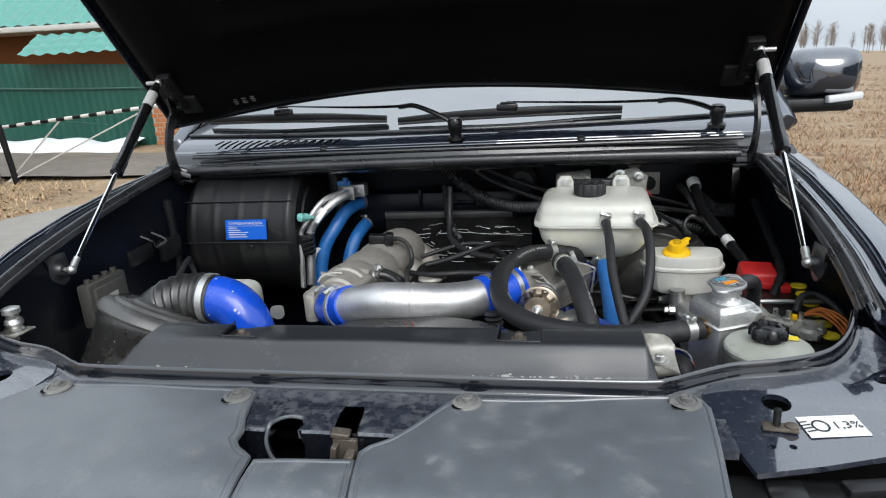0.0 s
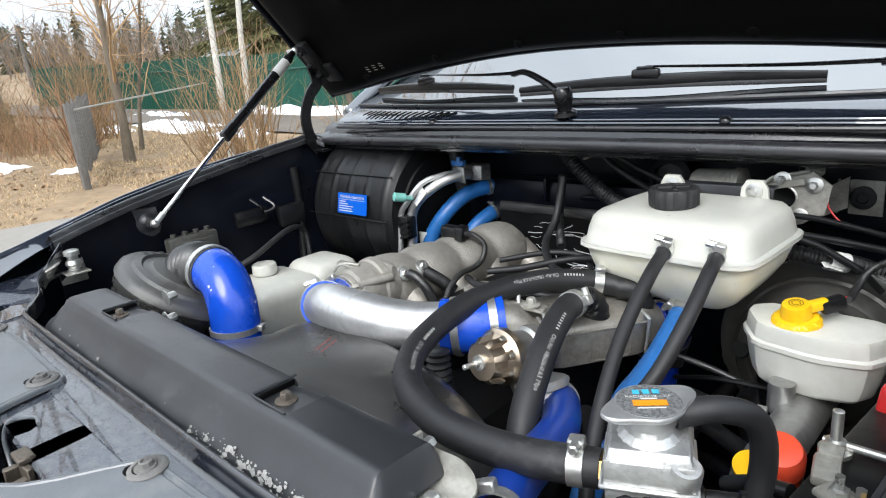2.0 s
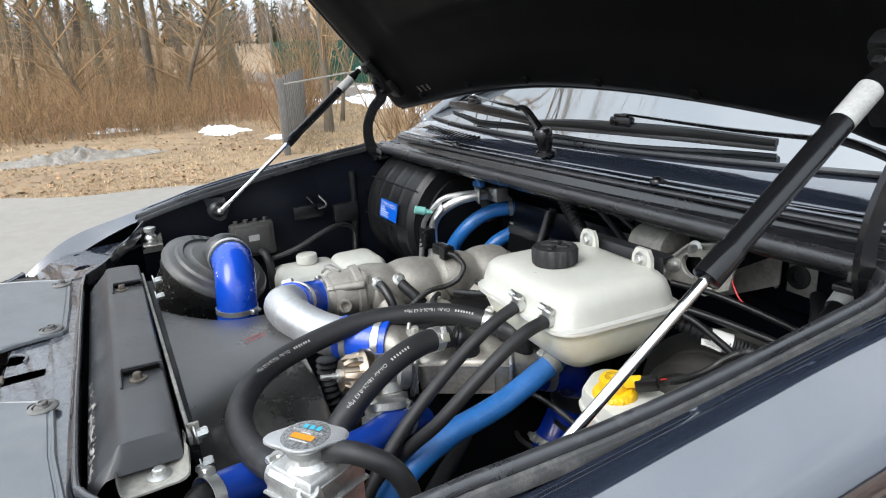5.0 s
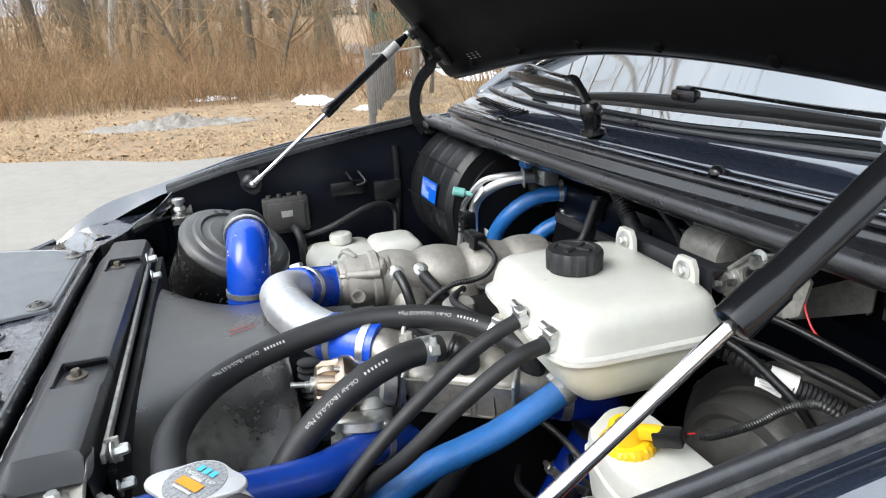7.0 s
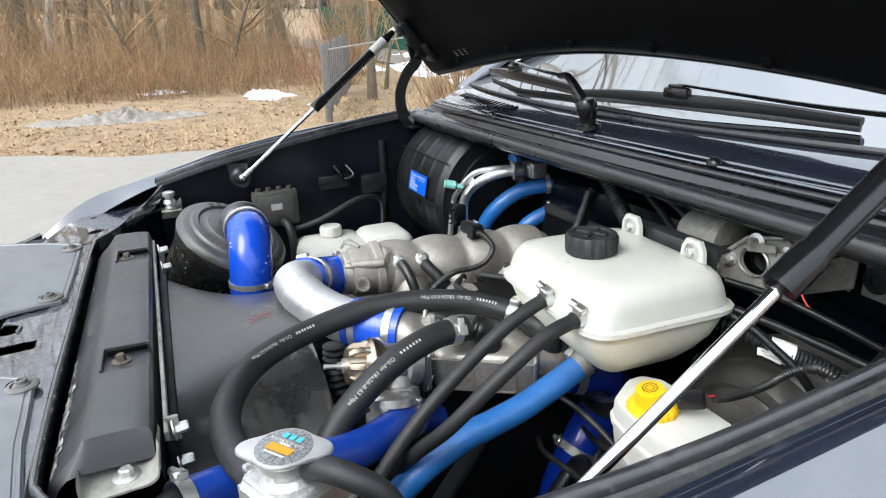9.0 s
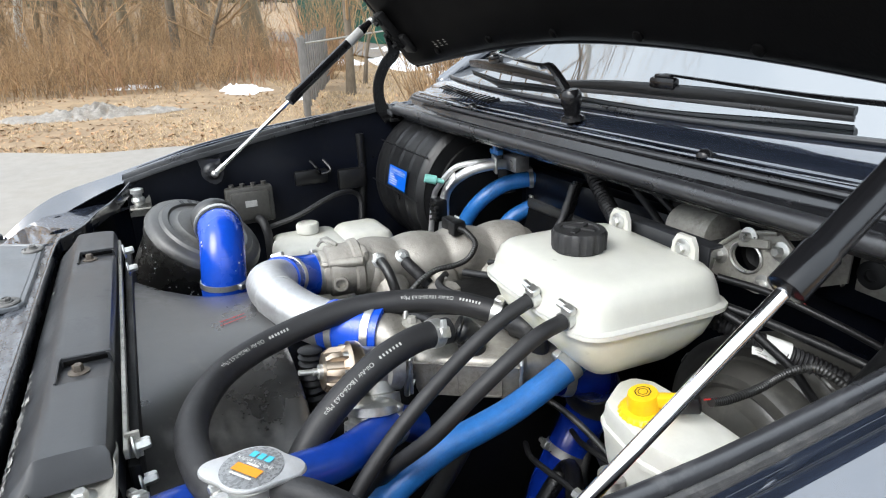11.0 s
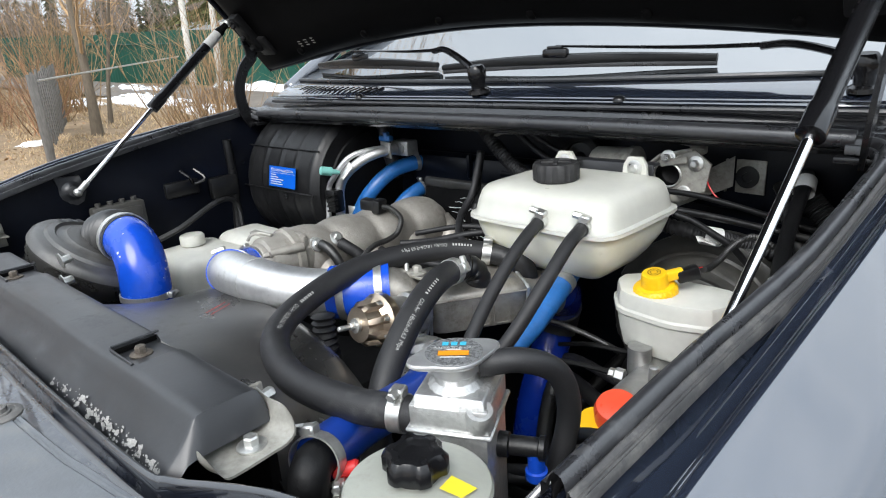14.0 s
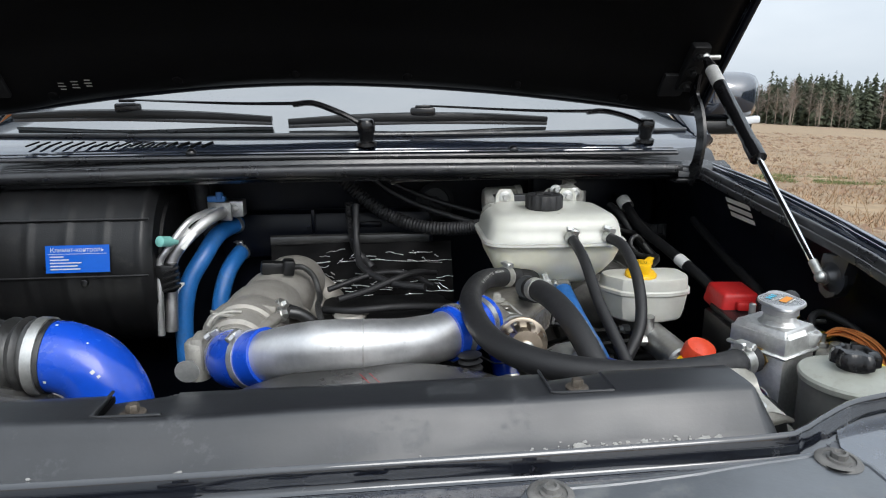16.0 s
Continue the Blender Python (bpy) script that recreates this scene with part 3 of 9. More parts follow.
for s in (-1, 1):
    side = "left" if s < 0 else "right"
    ZS = ZL if s < 0 else (lambda y: ZL(y) - DROP(y))

    def fender(u, v, s=s):
        y = 0.46 + 1.20 * v
        fall = max(0.0, 0.75 - y)
        q = ACROSS[round(u * (len(ACROSS) - 1))]
        dip = min(1.0, max(0.0, (y - 0.80) / 0.07)) if q.x < 0.018 else 1.0
        crest = RISE(y) * min(1.0, q.x / 0.018) * min(1.0, max(0.0, 1.25 - q.x / 0.08)) if s < 0 else 0.0
        return V(s * (XC(y) + q.x * (1 - 0.9 * fall)), y, ZC(y) + q.z * dip + crest)
    bm = bmesh.new()
    sheet(bm, len(ACROSS) - 1, 48, fender, lambda u, v, s=s: V(-s * 0.004, 0, -0.004))
    part("fender", bm, PAINT, body, "dark blue-grey painted front fender")
    bm = bmesh.new()
    sheet(bm, 6, 36, lambda u, v, s=s: (lambda y: V(s * (XW(y) + 0.003 + (XC(y) + 0.001 - XW(y)) * u), y, (ZS(y) - 0.008) * (1 - u) + (ZC(y) - 0.012) * u - 0.003 * math.sin(math.pi * u)))(0.80 + 0.86 * v), (0, 0, -0.003))
    part("gutter", bm, PAINT, body, "dark painted rain gutter inside the fender")
    bm = bmesh.new()

    def inner(u, v, s=s):
        y = 0.80 + 0.85 * v
        z0 = ZS(y) - 0.004
        xw = XW(y)
        dep = 0.006 * math.sin(y * 26) * math.exp(-((u - 0.35) / 0.2) ** 2)
        deep = min(xw - 0.003, 0.636) if s < 0 else 0.690 - 0.03 * max(0.0, 0.9 - y) * 5
        return V(s * (xw + (deep - xw) * min(1, max(0.0, u - 0.02) * 9) - 0.02 * u + dep), y, z0 + (0.55 - z0) * u)
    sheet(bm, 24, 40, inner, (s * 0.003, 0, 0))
    part("inner_wall", bm, PAINT_IN, body, "blue-black painted inner fender wall, deepened with shade")
    run = spline([(s * XW(y), y, ZS(y)) for y in (0.800, 0.85, 0.9, 0.95, 1.0, 1.1, 1.2, 1.3, 1.36)] + [(s * 0.654, 1.392, 1.208 - 0.016 * (s > 0)), (s * 0.640, 1.412, 1.204 - 0.010 * (s > 0)), (s * 0.615, 1.421, 1.194)], 7)
    for nm, prof, mt, lab in (("weatherstrip", BULB, SEAL, "black rubber weatherstrip on the bay edge"), ("weatherstrip_channel", CHANNEL, SEAL_DUSTY, "dusty ribbed channel of the weatherstrip")):
        bm = bmesh.new()
        rows_ = []
        for i, p in enumerate(run):
            t = run[min(i + 1, len(run) - 1)] - run[max(i - 1, 0)]
            o = V(t.y, -t.x, 0).normalized() * s
            wv = 0.0006 * noise.noise(V(p.x * 30, p.y * 30, 4))
            rows_.append([bm.verts.new(p + o * a_ + V(0, 0, b_ + wv)) for a_, b_ in prof])
        for r0, r1 in zip(rows_, rows_[1:]):
            for k in range(len(prof) - 1):
                bm.faces.new((r0[k], r0[k + 1], r1[k + 1], r1[k]))
        part(nm, bm, mt, body, lab, sharp=55)
    # front flange of the bay edge
    bm = bmesh.new()
    path = spline([(0, 0.676, 1.0715), (s * 0.2, 0.676, 1.0715), (s * 0.345, 0.679, 1.0715), (s * 0.378, 0.687, 1.0715), (s * 0.408, 0.703, 1.0720), (s * 0.450, 0.722, 1.0735),
                   (s * 0.505, 0.735, 1.0740), (s * 0.552, 0.752, 1.0755), (s * 0.578, 0.769, 1.0805), (s * 0.596, 0.787, 1.092), (s * 0.607, 0.806, 1.107)], 8)
    LIP = [(-0.0125, -1.2), (-0.0125, -0.16), (-0.0115, -0.05), (-0.0095, 0.0), (-0.0075, -0.05), (-0.0065, -0.16), (-0.0058, -0.55), (-0.0050, -0.86), (-0.0034, -0.96), (0.0005, -1.0),
           (0.006, -1.0), (0.012, -1.0), (0.018, -1.0), (0.024, -1.01), (0.032, -1.03)]
    rows_ = []
    for i, p in enumerate(path):
        t = path[min(i + 1, len(path) - 1)] - path[max(i - 1, 0)]
        o = V(t.y, -t.x, 0) * s
        o = o.normalized() if o.length > 1e-6 else V(0, -1, 0)
        rise = max(0.0, p.z - 1.0795)
        deep = max(0.0155, min(0.0205, p.z - 1.0515))
        rows_.append([bm.verts.new(p + o * (a_ + 0.6 * rise * max(0, k - 10) / 4) + V(0, 0, b_ * deep - rise * max(0, k - 10) / 4)) for k, (a_, b_) in enumerate(LIP)])
    for r0, r1 in zip(rows_, rows_[1:]):
        for k in range(9):
            bm.faces.new((r0[k], r0[k + 1], r1[k + 1], r1[k]))
    ledge = bmesh.new()
    lrow = [[ledge.verts.new(v.co) for v in r0[9:]] for r0 in rows_]
    for r0, r1 in zip(lrow, lrow[1:]):
        for k in range(len(r0) - 1):
            ledge.faces.new((r0[k], r0[k + 1], r1[k + 1], r1[k]))
    part("flange_ledge", ledge, PAINT_DUSTY, body, "dusty ledge in front of the flange")
    # flange wears the body paint with its dark reflection painted in
    part("front_flange", bm, PAINT_SHADED, body, "rolled flange at the bay's front edge, body paint shaded darker")
    # cheek above the headlamp
    bm = bmesh.new()
    out = [(0.405, 0.690), (0.412, 0.640), (0.430, 0.572), (0.49, 0.586), (0.549, 0.603), (0.592, 0.618), (0.618, 0.640), (0.628, 0.70), (0.636, 0.76), (0.640, 0.800), (0.625, 0.812), (0.605, 0.803), (0.580, 0.776), (0.552, 0.757), (0.505, 0.743), (0.450, 0.730), (0.42, 0.714)]
    holes = [(0.4775, 0.6800, 0.0145, 0.0155), (0.602, 0.733, 0.0085, 0.009), (0.454, 0.6105, 0.0036, 0.0036), (0.4725, 0.611, 0.0036, 0.0036), (0.600, 0.668, 0.006, 0.006)]
    loops = []
    zq = lambda x, y: 1.0545 + 0.10 * max(0, x - 0.60) - 0.11 * max(0, 0.69 - y)
    for pts in [out] + [[(hx + rx * math.cos(k * math.pi / 8), hy + ry * math.sin(k * math.pi / 8)) for k in range(16)] for hx, hy, rx, ry in holes]:
        loops.append([bm.verts.new((s * x, y, zq(x, y))) for x, y in pts])
    es = []
    for lp in loops:
        for k in range(len(lp)):
            es.append(bm.edges.new((lp[k], lp[(k + 1) % len(lp)])))
    bmesh.ops.triangle_fill(bm, use_beauty=True, use_dissolve=False, edges=es)
    ext = bmesh.ops.extrude_face_region(bm, geom=bm.faces[:])
    bmesh.ops.translate(bm, vec=(0, 0, -0.006), verts=[g for g in ext["geom"] if isinstance(g, bmesh.types.BMVert)])
    part("headlamp_panel", bm, PAINT_CHEEK, body, "dusty dark painted panel with round holes above the headlamp")
    # headlamp housing below it
    bm = bmesh.new()
    box(bm, (s * 0.50, 0.555, 0.965), (0.21, 0.10, 0.12), 0.02)
    box(bm, (s * 0.50, 0.528, 1.018), (0.20, 0.03, 0.012), 0.003, pose(0, 0, 0, 0, 0, s * 8))
    box(bm, (s * 0.455, 0.570, 1.022), (0.035, 0.03, 0.016), 0.004)
    box(bm, (s * 0.53, 0.58, 1.026), (0.05, 0.018, 0.012), 0.003, pose(0, 0, 0, 0, 0, s * 10))
    part("headlamp_housing", bm, PLASTIC, body, "black plastic headlamp housing")
    bm = bmesh.new()
    sheet(bm, 4, 3, lambda u, v, s=s: V(s * (0.400 + 0.02 * u), 0.57 + 0.13 * v, 1.052 - 0.09 * u), (s * 0.002, 0, -0.002))
    part("panel_step", bm, PAINT_DUSTY, body)

# slam panel in front of the radiator, with latch openings
bm = bmesh.new()
plate(bm, [(-0.42, 0.594), (-0.056, 0.594), (-0.055, 0.606), (-0.050, 0.613), (-0.040, 0.617), (-0.026, 0.615), (-0.021, 0.606), (-0.023, 0.594), (0.0155, 0.594),
           (0.0125, 0.630), (0.0135, 0.646), (0.019, 0.654), (0.027, 0.655), (0.034, 0.650), (0.0385, 0.638), (0.043, 0.594), (0.42, 0.594), (0.42, 0.69), (0.36, 0.664), (-0.42, 0.664)], 1.050, 0.010)
bmesh.ops.triangulate(bm, faces=[f for f in bm.faces if len(f.verts) > 4])
part("slam_panel", bm, PAINT_DUSTY, body, "dusty dark painted panel with latch openings")
# upright face below the step, with a round opening in it
bm = bmesh.new()
LF = lambda x, z: (x, 0.594 - 0.10 * (1.050 - z), z)
out = [(-0.098, 1.0495), (-0.056, 1.0495), (-0.058, 1.036), (-0.054, 1.020), (-0.044, 1.008), (-0.028, 1.004), (-0.018, 1.010), (-0.016, 1.030), (-0.022, 1.0495), (0.084, 1.0495), (0.084, 0.985), (-0.098, 0.985)]
fr = [bm.verts.new(LF(x, z)) for x, z in out]
bk = [bm.verts.new(V(*LF(x, z)) + V(0, 0.003, 0)) for x, z in out]
bm.faces.new(fr)
bm.faces.new(bk)
for k in range(len(out)):
    bm.faces.new((fr[k], fr[(k + 1) % len(out)], bk[(k + 1) % len(out)], bk[k]))
bmesh.ops.triangulate(bm, faces=bm.faces[:])
part("latch_face", bm, PAINT_SHADED, body, "upright face with a round opening, body paint shaded darker")
bm = bmesh.new()
tube(bm, [V(*LF(x, z)) + V(0, -0.002, 0) for x, z in ((-0.020, 1.006), (-0.030, 1.003), (-0.045, 1.007), (-0.055, 1.019), (-0.0595, 1.036))] + [V(-0.057, 0.597, 1.0515), V(-0.055, 0.607, 1.0515), V(-0.049, 0.614, 1.0515), V(-0.040, 0.618, 1.0515), (-0.026, 0.616, 1.0515)], 0.0022, 8, 6)
part("rolled_rim", bm, PLASTIC_DUSTY, body, "dusty rolled rim of the latch opening")
bm = bmesh.new()
sheet(bm, 6, 1, lambda u, v: V(-0.018 + 0.032 * u, 0.5935 - 0.0025 * v, 1.0515 - 0.003 * v))
part("step_edge", bm, PAINT_DUSTY, body)
bm = bmesh.new()
sheet(bm, 6, 1, lambda u, v: V(0.045 + 0.039 * u, 0.5935 - 0.0025 * v, 1.0515 - 0.003 * v))
part("step_edge", bm, PAINT_DUSTY, body)
bm = bmesh.new()
sheet(bm, 6, 1, lambda u, v: V(-0.098 + 0.038 * u, 0.5935 - 0.0025 * v, 1.0515 - 0.003 * v))
part("step_edge", bm, PAINT_DUSTY, body)
# near-black blocks that paint the shade inside the latch opening
bm = bmesh.new()
box(bm, (-0.006, 0.565, 0.975), (0.20, 0.09, 0.01), 0.002)
box(bm, (-0.006, 0.632, 0.985), (0.20, 0.07, 0.02), 0.004)
part("latch_recess", bm, HOOD_IN, body, "near-black blocks shading the recess below the latch")
bm = bmesh.new()
box(bm, (0.030, 0.588, 1.024), (0.026, 0.006, 0.046), 0.0012, pose(0, 0, 0, 0, 5, 6), 1)
box(bm, (0.037, 0.580, 1.018), (0.010, 0.016, 0.036), 0.0012, pose(0, 0, 0, 3, 4, 4), 1)
box(bm, (0.021, 0.582, 1.030), (0.006, 0.018, 0.030), 0.0010, pose(0, 0, 0, 0, 10, 0), 1)
box(bm, (0.027, 0.590, 1.0515), (0.020, 0.014, 0.006), 0.0012, pose(0, 0, 0, 0, 8, 4), 1)
cyl(bm, (0.016, 0.578, 1.022), (0.044, 0.578, 1.022), 0.0038, 10)
part("hood_latch", bm, RUSTY, body, "rusty brown bonnet latch")
# nose of the car below the panel
bm = bmesh.new()
sheet(bm, 24, 6, lambda u, v: V(-0.62 + 1.24 * u, 0.44 - 0.10 * math.cos((u - 0.5) * 3) * math.sin(v * 1.5) + 0.12 * abs(2 * u - 1) ** 2.5, 1.03 - 0.50 * v ** 1.4), (0, 0.004, -0.004))
part("nose_panel", bm, PAINT_DUSTY, body)
bm = bmesh.new()
sheet(bm, 10, 4, lambda u, v: V(-0.62 + 1.24 * u, 0.66, 1.045 - 0.5 * v), (0, 0.003, 0))
part("radiator_wall", bm, DARK, body)

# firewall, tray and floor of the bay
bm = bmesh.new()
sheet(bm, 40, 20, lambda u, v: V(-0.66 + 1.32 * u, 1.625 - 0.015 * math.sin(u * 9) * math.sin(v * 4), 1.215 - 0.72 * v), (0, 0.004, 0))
part("firewall", bm, PAINT_IN, body, "blue-black painted firewall, deepened with shade")
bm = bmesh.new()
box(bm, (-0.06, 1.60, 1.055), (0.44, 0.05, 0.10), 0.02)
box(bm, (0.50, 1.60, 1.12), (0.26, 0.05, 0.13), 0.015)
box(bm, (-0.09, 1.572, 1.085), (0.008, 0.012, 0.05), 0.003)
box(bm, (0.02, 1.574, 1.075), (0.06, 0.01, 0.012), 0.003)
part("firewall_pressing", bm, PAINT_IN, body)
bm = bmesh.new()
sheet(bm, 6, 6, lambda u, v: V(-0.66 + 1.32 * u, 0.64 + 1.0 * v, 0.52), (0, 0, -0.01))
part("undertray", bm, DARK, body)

# cowl: rolled front lip, gutter, ridge and panel up to the glass
def cowl(u, v):
    prof = [(1.416, 1.189), (1.405, 1.193), (1.402, 1.201), (1.408, 1.210), (1.418, 1.214), (1.426, 1.208), (1.434, 1.206), (1.440, 1.216), (1.447, 1.229), (1.456, 1.233),
            (1.464, 1.231), (1.470, 1.238), (1.482, 1.246), (1.500, 1.254), (1.516, 1.259)]
    k = v * (len(prof) - 1)
    i = min(int(k), len(prof) - 2)
    f = k - i
    y, z = prof[i][0] * (1 - f) + prof[i + 1][0] * f, prof[i][1] * (1 - f) + prof[i + 1][1] * f
    x = -0.735 + 1.47 * u
    bend = (0.045 + (0.215 - 0.045) * v) * x * x
    return V(x, y + bend, z - 0.02 * x * x * (1 - v))


bm = bmesh.new()
sheet(bm, 40, 17, lambda u, v: cowl(u, 0.60 + 0.40 * v), (0, 0.004, -0.004))
part("cowl_panel", bm, PAINT, body, "dark painted cowl panel below the windscreen")
bm = bmesh.new()
sheet(bm, 40, 54, lambda u, v: cowl(u, 0.62 * v) + V(0, 0, 0.0026 * abs(math.sin(v * 17)) - 0.0016 * (v > 0.95)), (0, 0.004, -0.004))
part("cowl_rubber", bm, COWL_RUBBER, body, "ridged black rubber strip along the cowl")
bm = bmesh.new()
tube(bm, [(x, 1.406 + 0.045 * x * x, 1.207 - 0.02 * x * x) for x in np.linspace(-0.62, 0.62, 15)], 0.0112, 14, 4)
part("cowl_seal", bm, SEAL, body, "black rubber seal along the cowl")
bm = bmesh.new()
tube(bm, [(x, 1.442 + 0.09 * x * x, 1.228 - 0.01 * x * x) for x in np.linspace(-0.64, 0.64, 15)], 0.004, 8, 4)
part("cowl_trim", bm, SEAL, body)
for oy, oz in ((1.452, 1.2345), (1.468, 1.238)):
    bm = bmesh.new()
    tube(bm, [(x, oy + 0.08 * x * x, oz - 0.012 * x * x) for x in np.linspace(-0.64, 0.64, 15)], 0.0022, 6, 4)
    part("cowl_bead", bm, PAINT, body)
for k in range(16):
    x = -0.60 + 0.022 * k
    bm = bmesh.new()
    y = 1.486 + 0.17 * x * x
    box(bm, (x, y, 1.2490), (0.0045, 0.026, 0.003), 0.001, pose(0, 0, 0, 17, 0, -42))
    part("vent_slot", bm, HOOD_IN, body)
for x in (-0.29, 0.303):
    bm = bmesh.new()
    y = 1.452 + 0.12 * x * x
    lathe(bm, (x, y, 1.236), (0, -0.2, 1), [(0.010, 0), (0.009, 0.004), (0.004, 0.008)], 16)
    part("washer_nozzle", bm, PLASTIC_SHINY, body, "small black washer nozzle on the cowl")

# windscreen and what closes the cabin
def screen(u, v):
    x = (-0.735 + 1.47 * u) * (1 - 0.10 * v)
    return V(x, 1.518 + 0.215 * x * x + 0.82 * v, 1.262 + 0.27 * v + 0.20 * v * v)


bm = bmesh.new()
sheet(bm, 30, 14, screen, (0, 0.003, -0.005))
part("windscreen", bm, GLASS, body, "curved windscreen reflecting the pale sky")
bm = bmesh.new()
tube(bm, [(x, 1.516 + 0.215 * x * x, 1.263) for x in np.linspace(-0.73, 0.73, 17)], 0.004, 8, 4)
part("screen_seal", bm, SEAL, body, "black rubber windscreen seal")
for s in (-1, 1):
    bm = bmesh.new()
    tube(bm, [(s * 0.765, 1.62, 1.235), (s * 0.762, 1.67, 1.270), (s * 0.715, 2.08, 1.52), (s * 0.675, 2.47, 1.745)], 0.026, 12, 6, flat=(1.0, 0.8))
    part("pillar", bm, PAINT, body, "dark painted windscreen pillar")
    bm = bmesh.new()
    sheet(bm, 8, 10, lambda u, v, s=s: V(s * (0.762 + 0.045 * math.sin(min(1, u * 3) * 1.5)), 1.66 + 2.9 * v, 1.235 - 0.75 * u), (-s * 0.004, 0, 0))
    part("door_side", bm, PAINT, body, "dark painted car side")
    bm = bmesh.new()
    sheet(bm, 4, 6, lambda u, v, s=s: V(s * (0.775 - 0.11 * u), 1.72 + (0.72 * u) + (2.8 - 0.90 * u) * v, 1.225 + 0.51 * u), (-s * 0.004, 0, 0))
    part("side_window", bm, GLASS, body, "dark side window")
bm = bmesh.new()
sheet(bm, 12, 12, lambda u, v: V(-0.66 + 1.32 * u, 2.34 + 2.13 * v, 1.735 + 0.05 * math.sin(math.pi * u) + 0.03 * math.sin(math.pi * v)), (0, 0, -0.01))
part("roof", bm, PAINT, body, "dark painted car roof")
bm = bmesh.new()
sheet(bm, 6, 6, lambda u, v: V(-0.72 + 1.44 * u, 4.55 - 0.1 * v, 0.5 + 1.28 * v), (0, -0.01, 0))
part("tailgate", bm, PAINT, body)
bm = bmesh.new()
sheet(bm, 6, 6, lambda u, v: V(-0.76 + 1.52 * u, 0.75 + 3.75 * v, 0.48), (0, 0, -0.02))
part("underbody", bm, DARK, body)
bm = bmesh.new()
sheet(bm, 6, 4, lambda u, v: V(-0.68 + 1.36 * u, 1.60 + 0.25 * v, 1.225 - 0.02 * v), (0, 0, -0.01))
part("dashboard", bm, PLASTIC, body, "black dashboard behind the windscreen")
bm = bmesh.new()
sheet(bm, 6, 4, lambda u, v: V(-0.68 + 1.36 * u, 2.6, 0.6 + 1.1 * v), (0, 0.01, 0))
part("cabin_bulkhead", bm, PLASTIC, body)
for s in (-1, 1):
    for y in (0.98, 3.65):
        bm = bmesh.new()
        zc = 0.36 - 0.0513 * s * 0.72
        lathe(bm, (s * 0.55, y, zc), (s, 0, 0), [(0.22, 0), (0.34, 0.01), (0.365, 0.05), (0.365, 0.19), (0.34, 0.235), (0.22, 0.24)], 40)
        w = part("wheel", bm, RUBBER, body, "black off-road tyre")
        bm = bmesh.new()
        lathe(bm, (s * 0.73, y, zc), (s, 0, 0), [(0.05, 0.02), (0.10, 0.03), (0.21, 0.045), (0.215, 0.01)], 32)
        part("rim", bm, ALU_DULL, w, "grey wheel rim")
# side vent on the right fender
bm = bmesh.new()
box(bm, (0.784, 1.51, 1.060), (0.014, 0.21, 0.10), 0.004, pose(0, 0, 0, 0, -2, 0))
vent = part("side_vent", bm, PLASTIC, body, "black slatted vent in the fender side")
for k in range(4):
    bm = bmesh.new()
    box(bm, (0.791, 1.51, 1.028 + 0.021 * k), (0.010, 0.19, 0.012), 0.003, pose(0, 0, 0, 0, 28, 0))
    part("slat", bm, PAINT, vent)

# mirror on the right door
mir = thing("wing_mirror", (0.80, 1.85, 1.24), "dark blue-grey wing mirror with a black base", "mirror")
bm = bmesh.new()
lathe(bm, (0.885, 1.76, 1.335), (0, 1, 0), [(0.02, -0.055), (0.055, -0.045), (0.080, -0.02), (0.088, 0.02), (0.086, 0.07), (0.08, 0.075)], 32,
      wob=lambda t, h: 1 / (abs(math.cos(t)) ** 4.5 + abs(math.sin(t)) ** 4.5) ** (1 / 4.5))
for v in bm.verts:
    v.co.z = 1.335 + (v.co.z - 1.335) * 0.68
    v.co.x = 0.885 + (v.co.x - 0.885) * 0.95
part("shell", bm, PAINT, mir, "glossy dark blue-grey mirror shell")
bm = bmesh.new()
box(bm, (0.868, 1.775, 1.262), (0.165, 0.10, 0.035), 0.012)
box(bm, (0.775, 1.82, 1.245), (0.09, 0.07, 0.05), 0.012)
part("base", bm, PLASTIC, mir, "black plastic mirror base")
bm = bmesh.new()
box(bm, (0.925, 1.728, 1.277), (0.085, 0.02, 0.018), 0.005, pose(0, 0, 0, 0, -4, 12))
part("signal_lens", bm, LENS, mir, "clear turn signal lens")

# sticker on the right headlamp panel
stk = thing("headlamp_sticker", (0.52, 0.635, 1.050), "white sticker with a headlamp symbol and black writing", "sticker")
sx = Vector((0.059, 0.009, 0)).normalized()
sy = Vector((-0.009, 0.059, 0.0064)).normalized()
so = Vector((0.519, 0.6435, 1.0500))
bm = bmesh.new()
bar(bm, so, sx, sy, 0.0585, 0.0320, 0.0004)
part("sticker_sheet", bm, WHITE_LABEL, stk)
bm = bmesh.new()
write(bm, "1,3%", 0.0150, so + sx * 0.0138, sx, sy, 0.0012)
for k in range(4):
    bar(bm, so + sx * (-0.027 + 0.0012 * k) + sy * (0.0072 - 0.0046 * k), sx + sy * 0.15, sy, 0.010, 0.0017, 0.0012)
n = 20
ring = [[bm.verts.new(so + sx * (-0.012 + rr * 0.0085 * math.cos(2 * math.pi * k / n)) + sy * (rr * 0.0090 * math.sin(2 * math.pi * k / n)) + V(0, 0, 0.0013)) for k in range(n)] for rr in (1.0, 0.78)]
for k in range(n):
    bm.faces.new((ring[0][k], ring[0][(k + 1) % n], ring[1][(k + 1) % n], ring[1][k]))
part("printing", bm, BLACK_INK, stk, "black headlamp symbol and figures")
stud = thing("threaded_stud", (0.466, 0.636, 1.047), "rusty threaded stud on a small bracket", "bolt")
bm = bmesh.new()
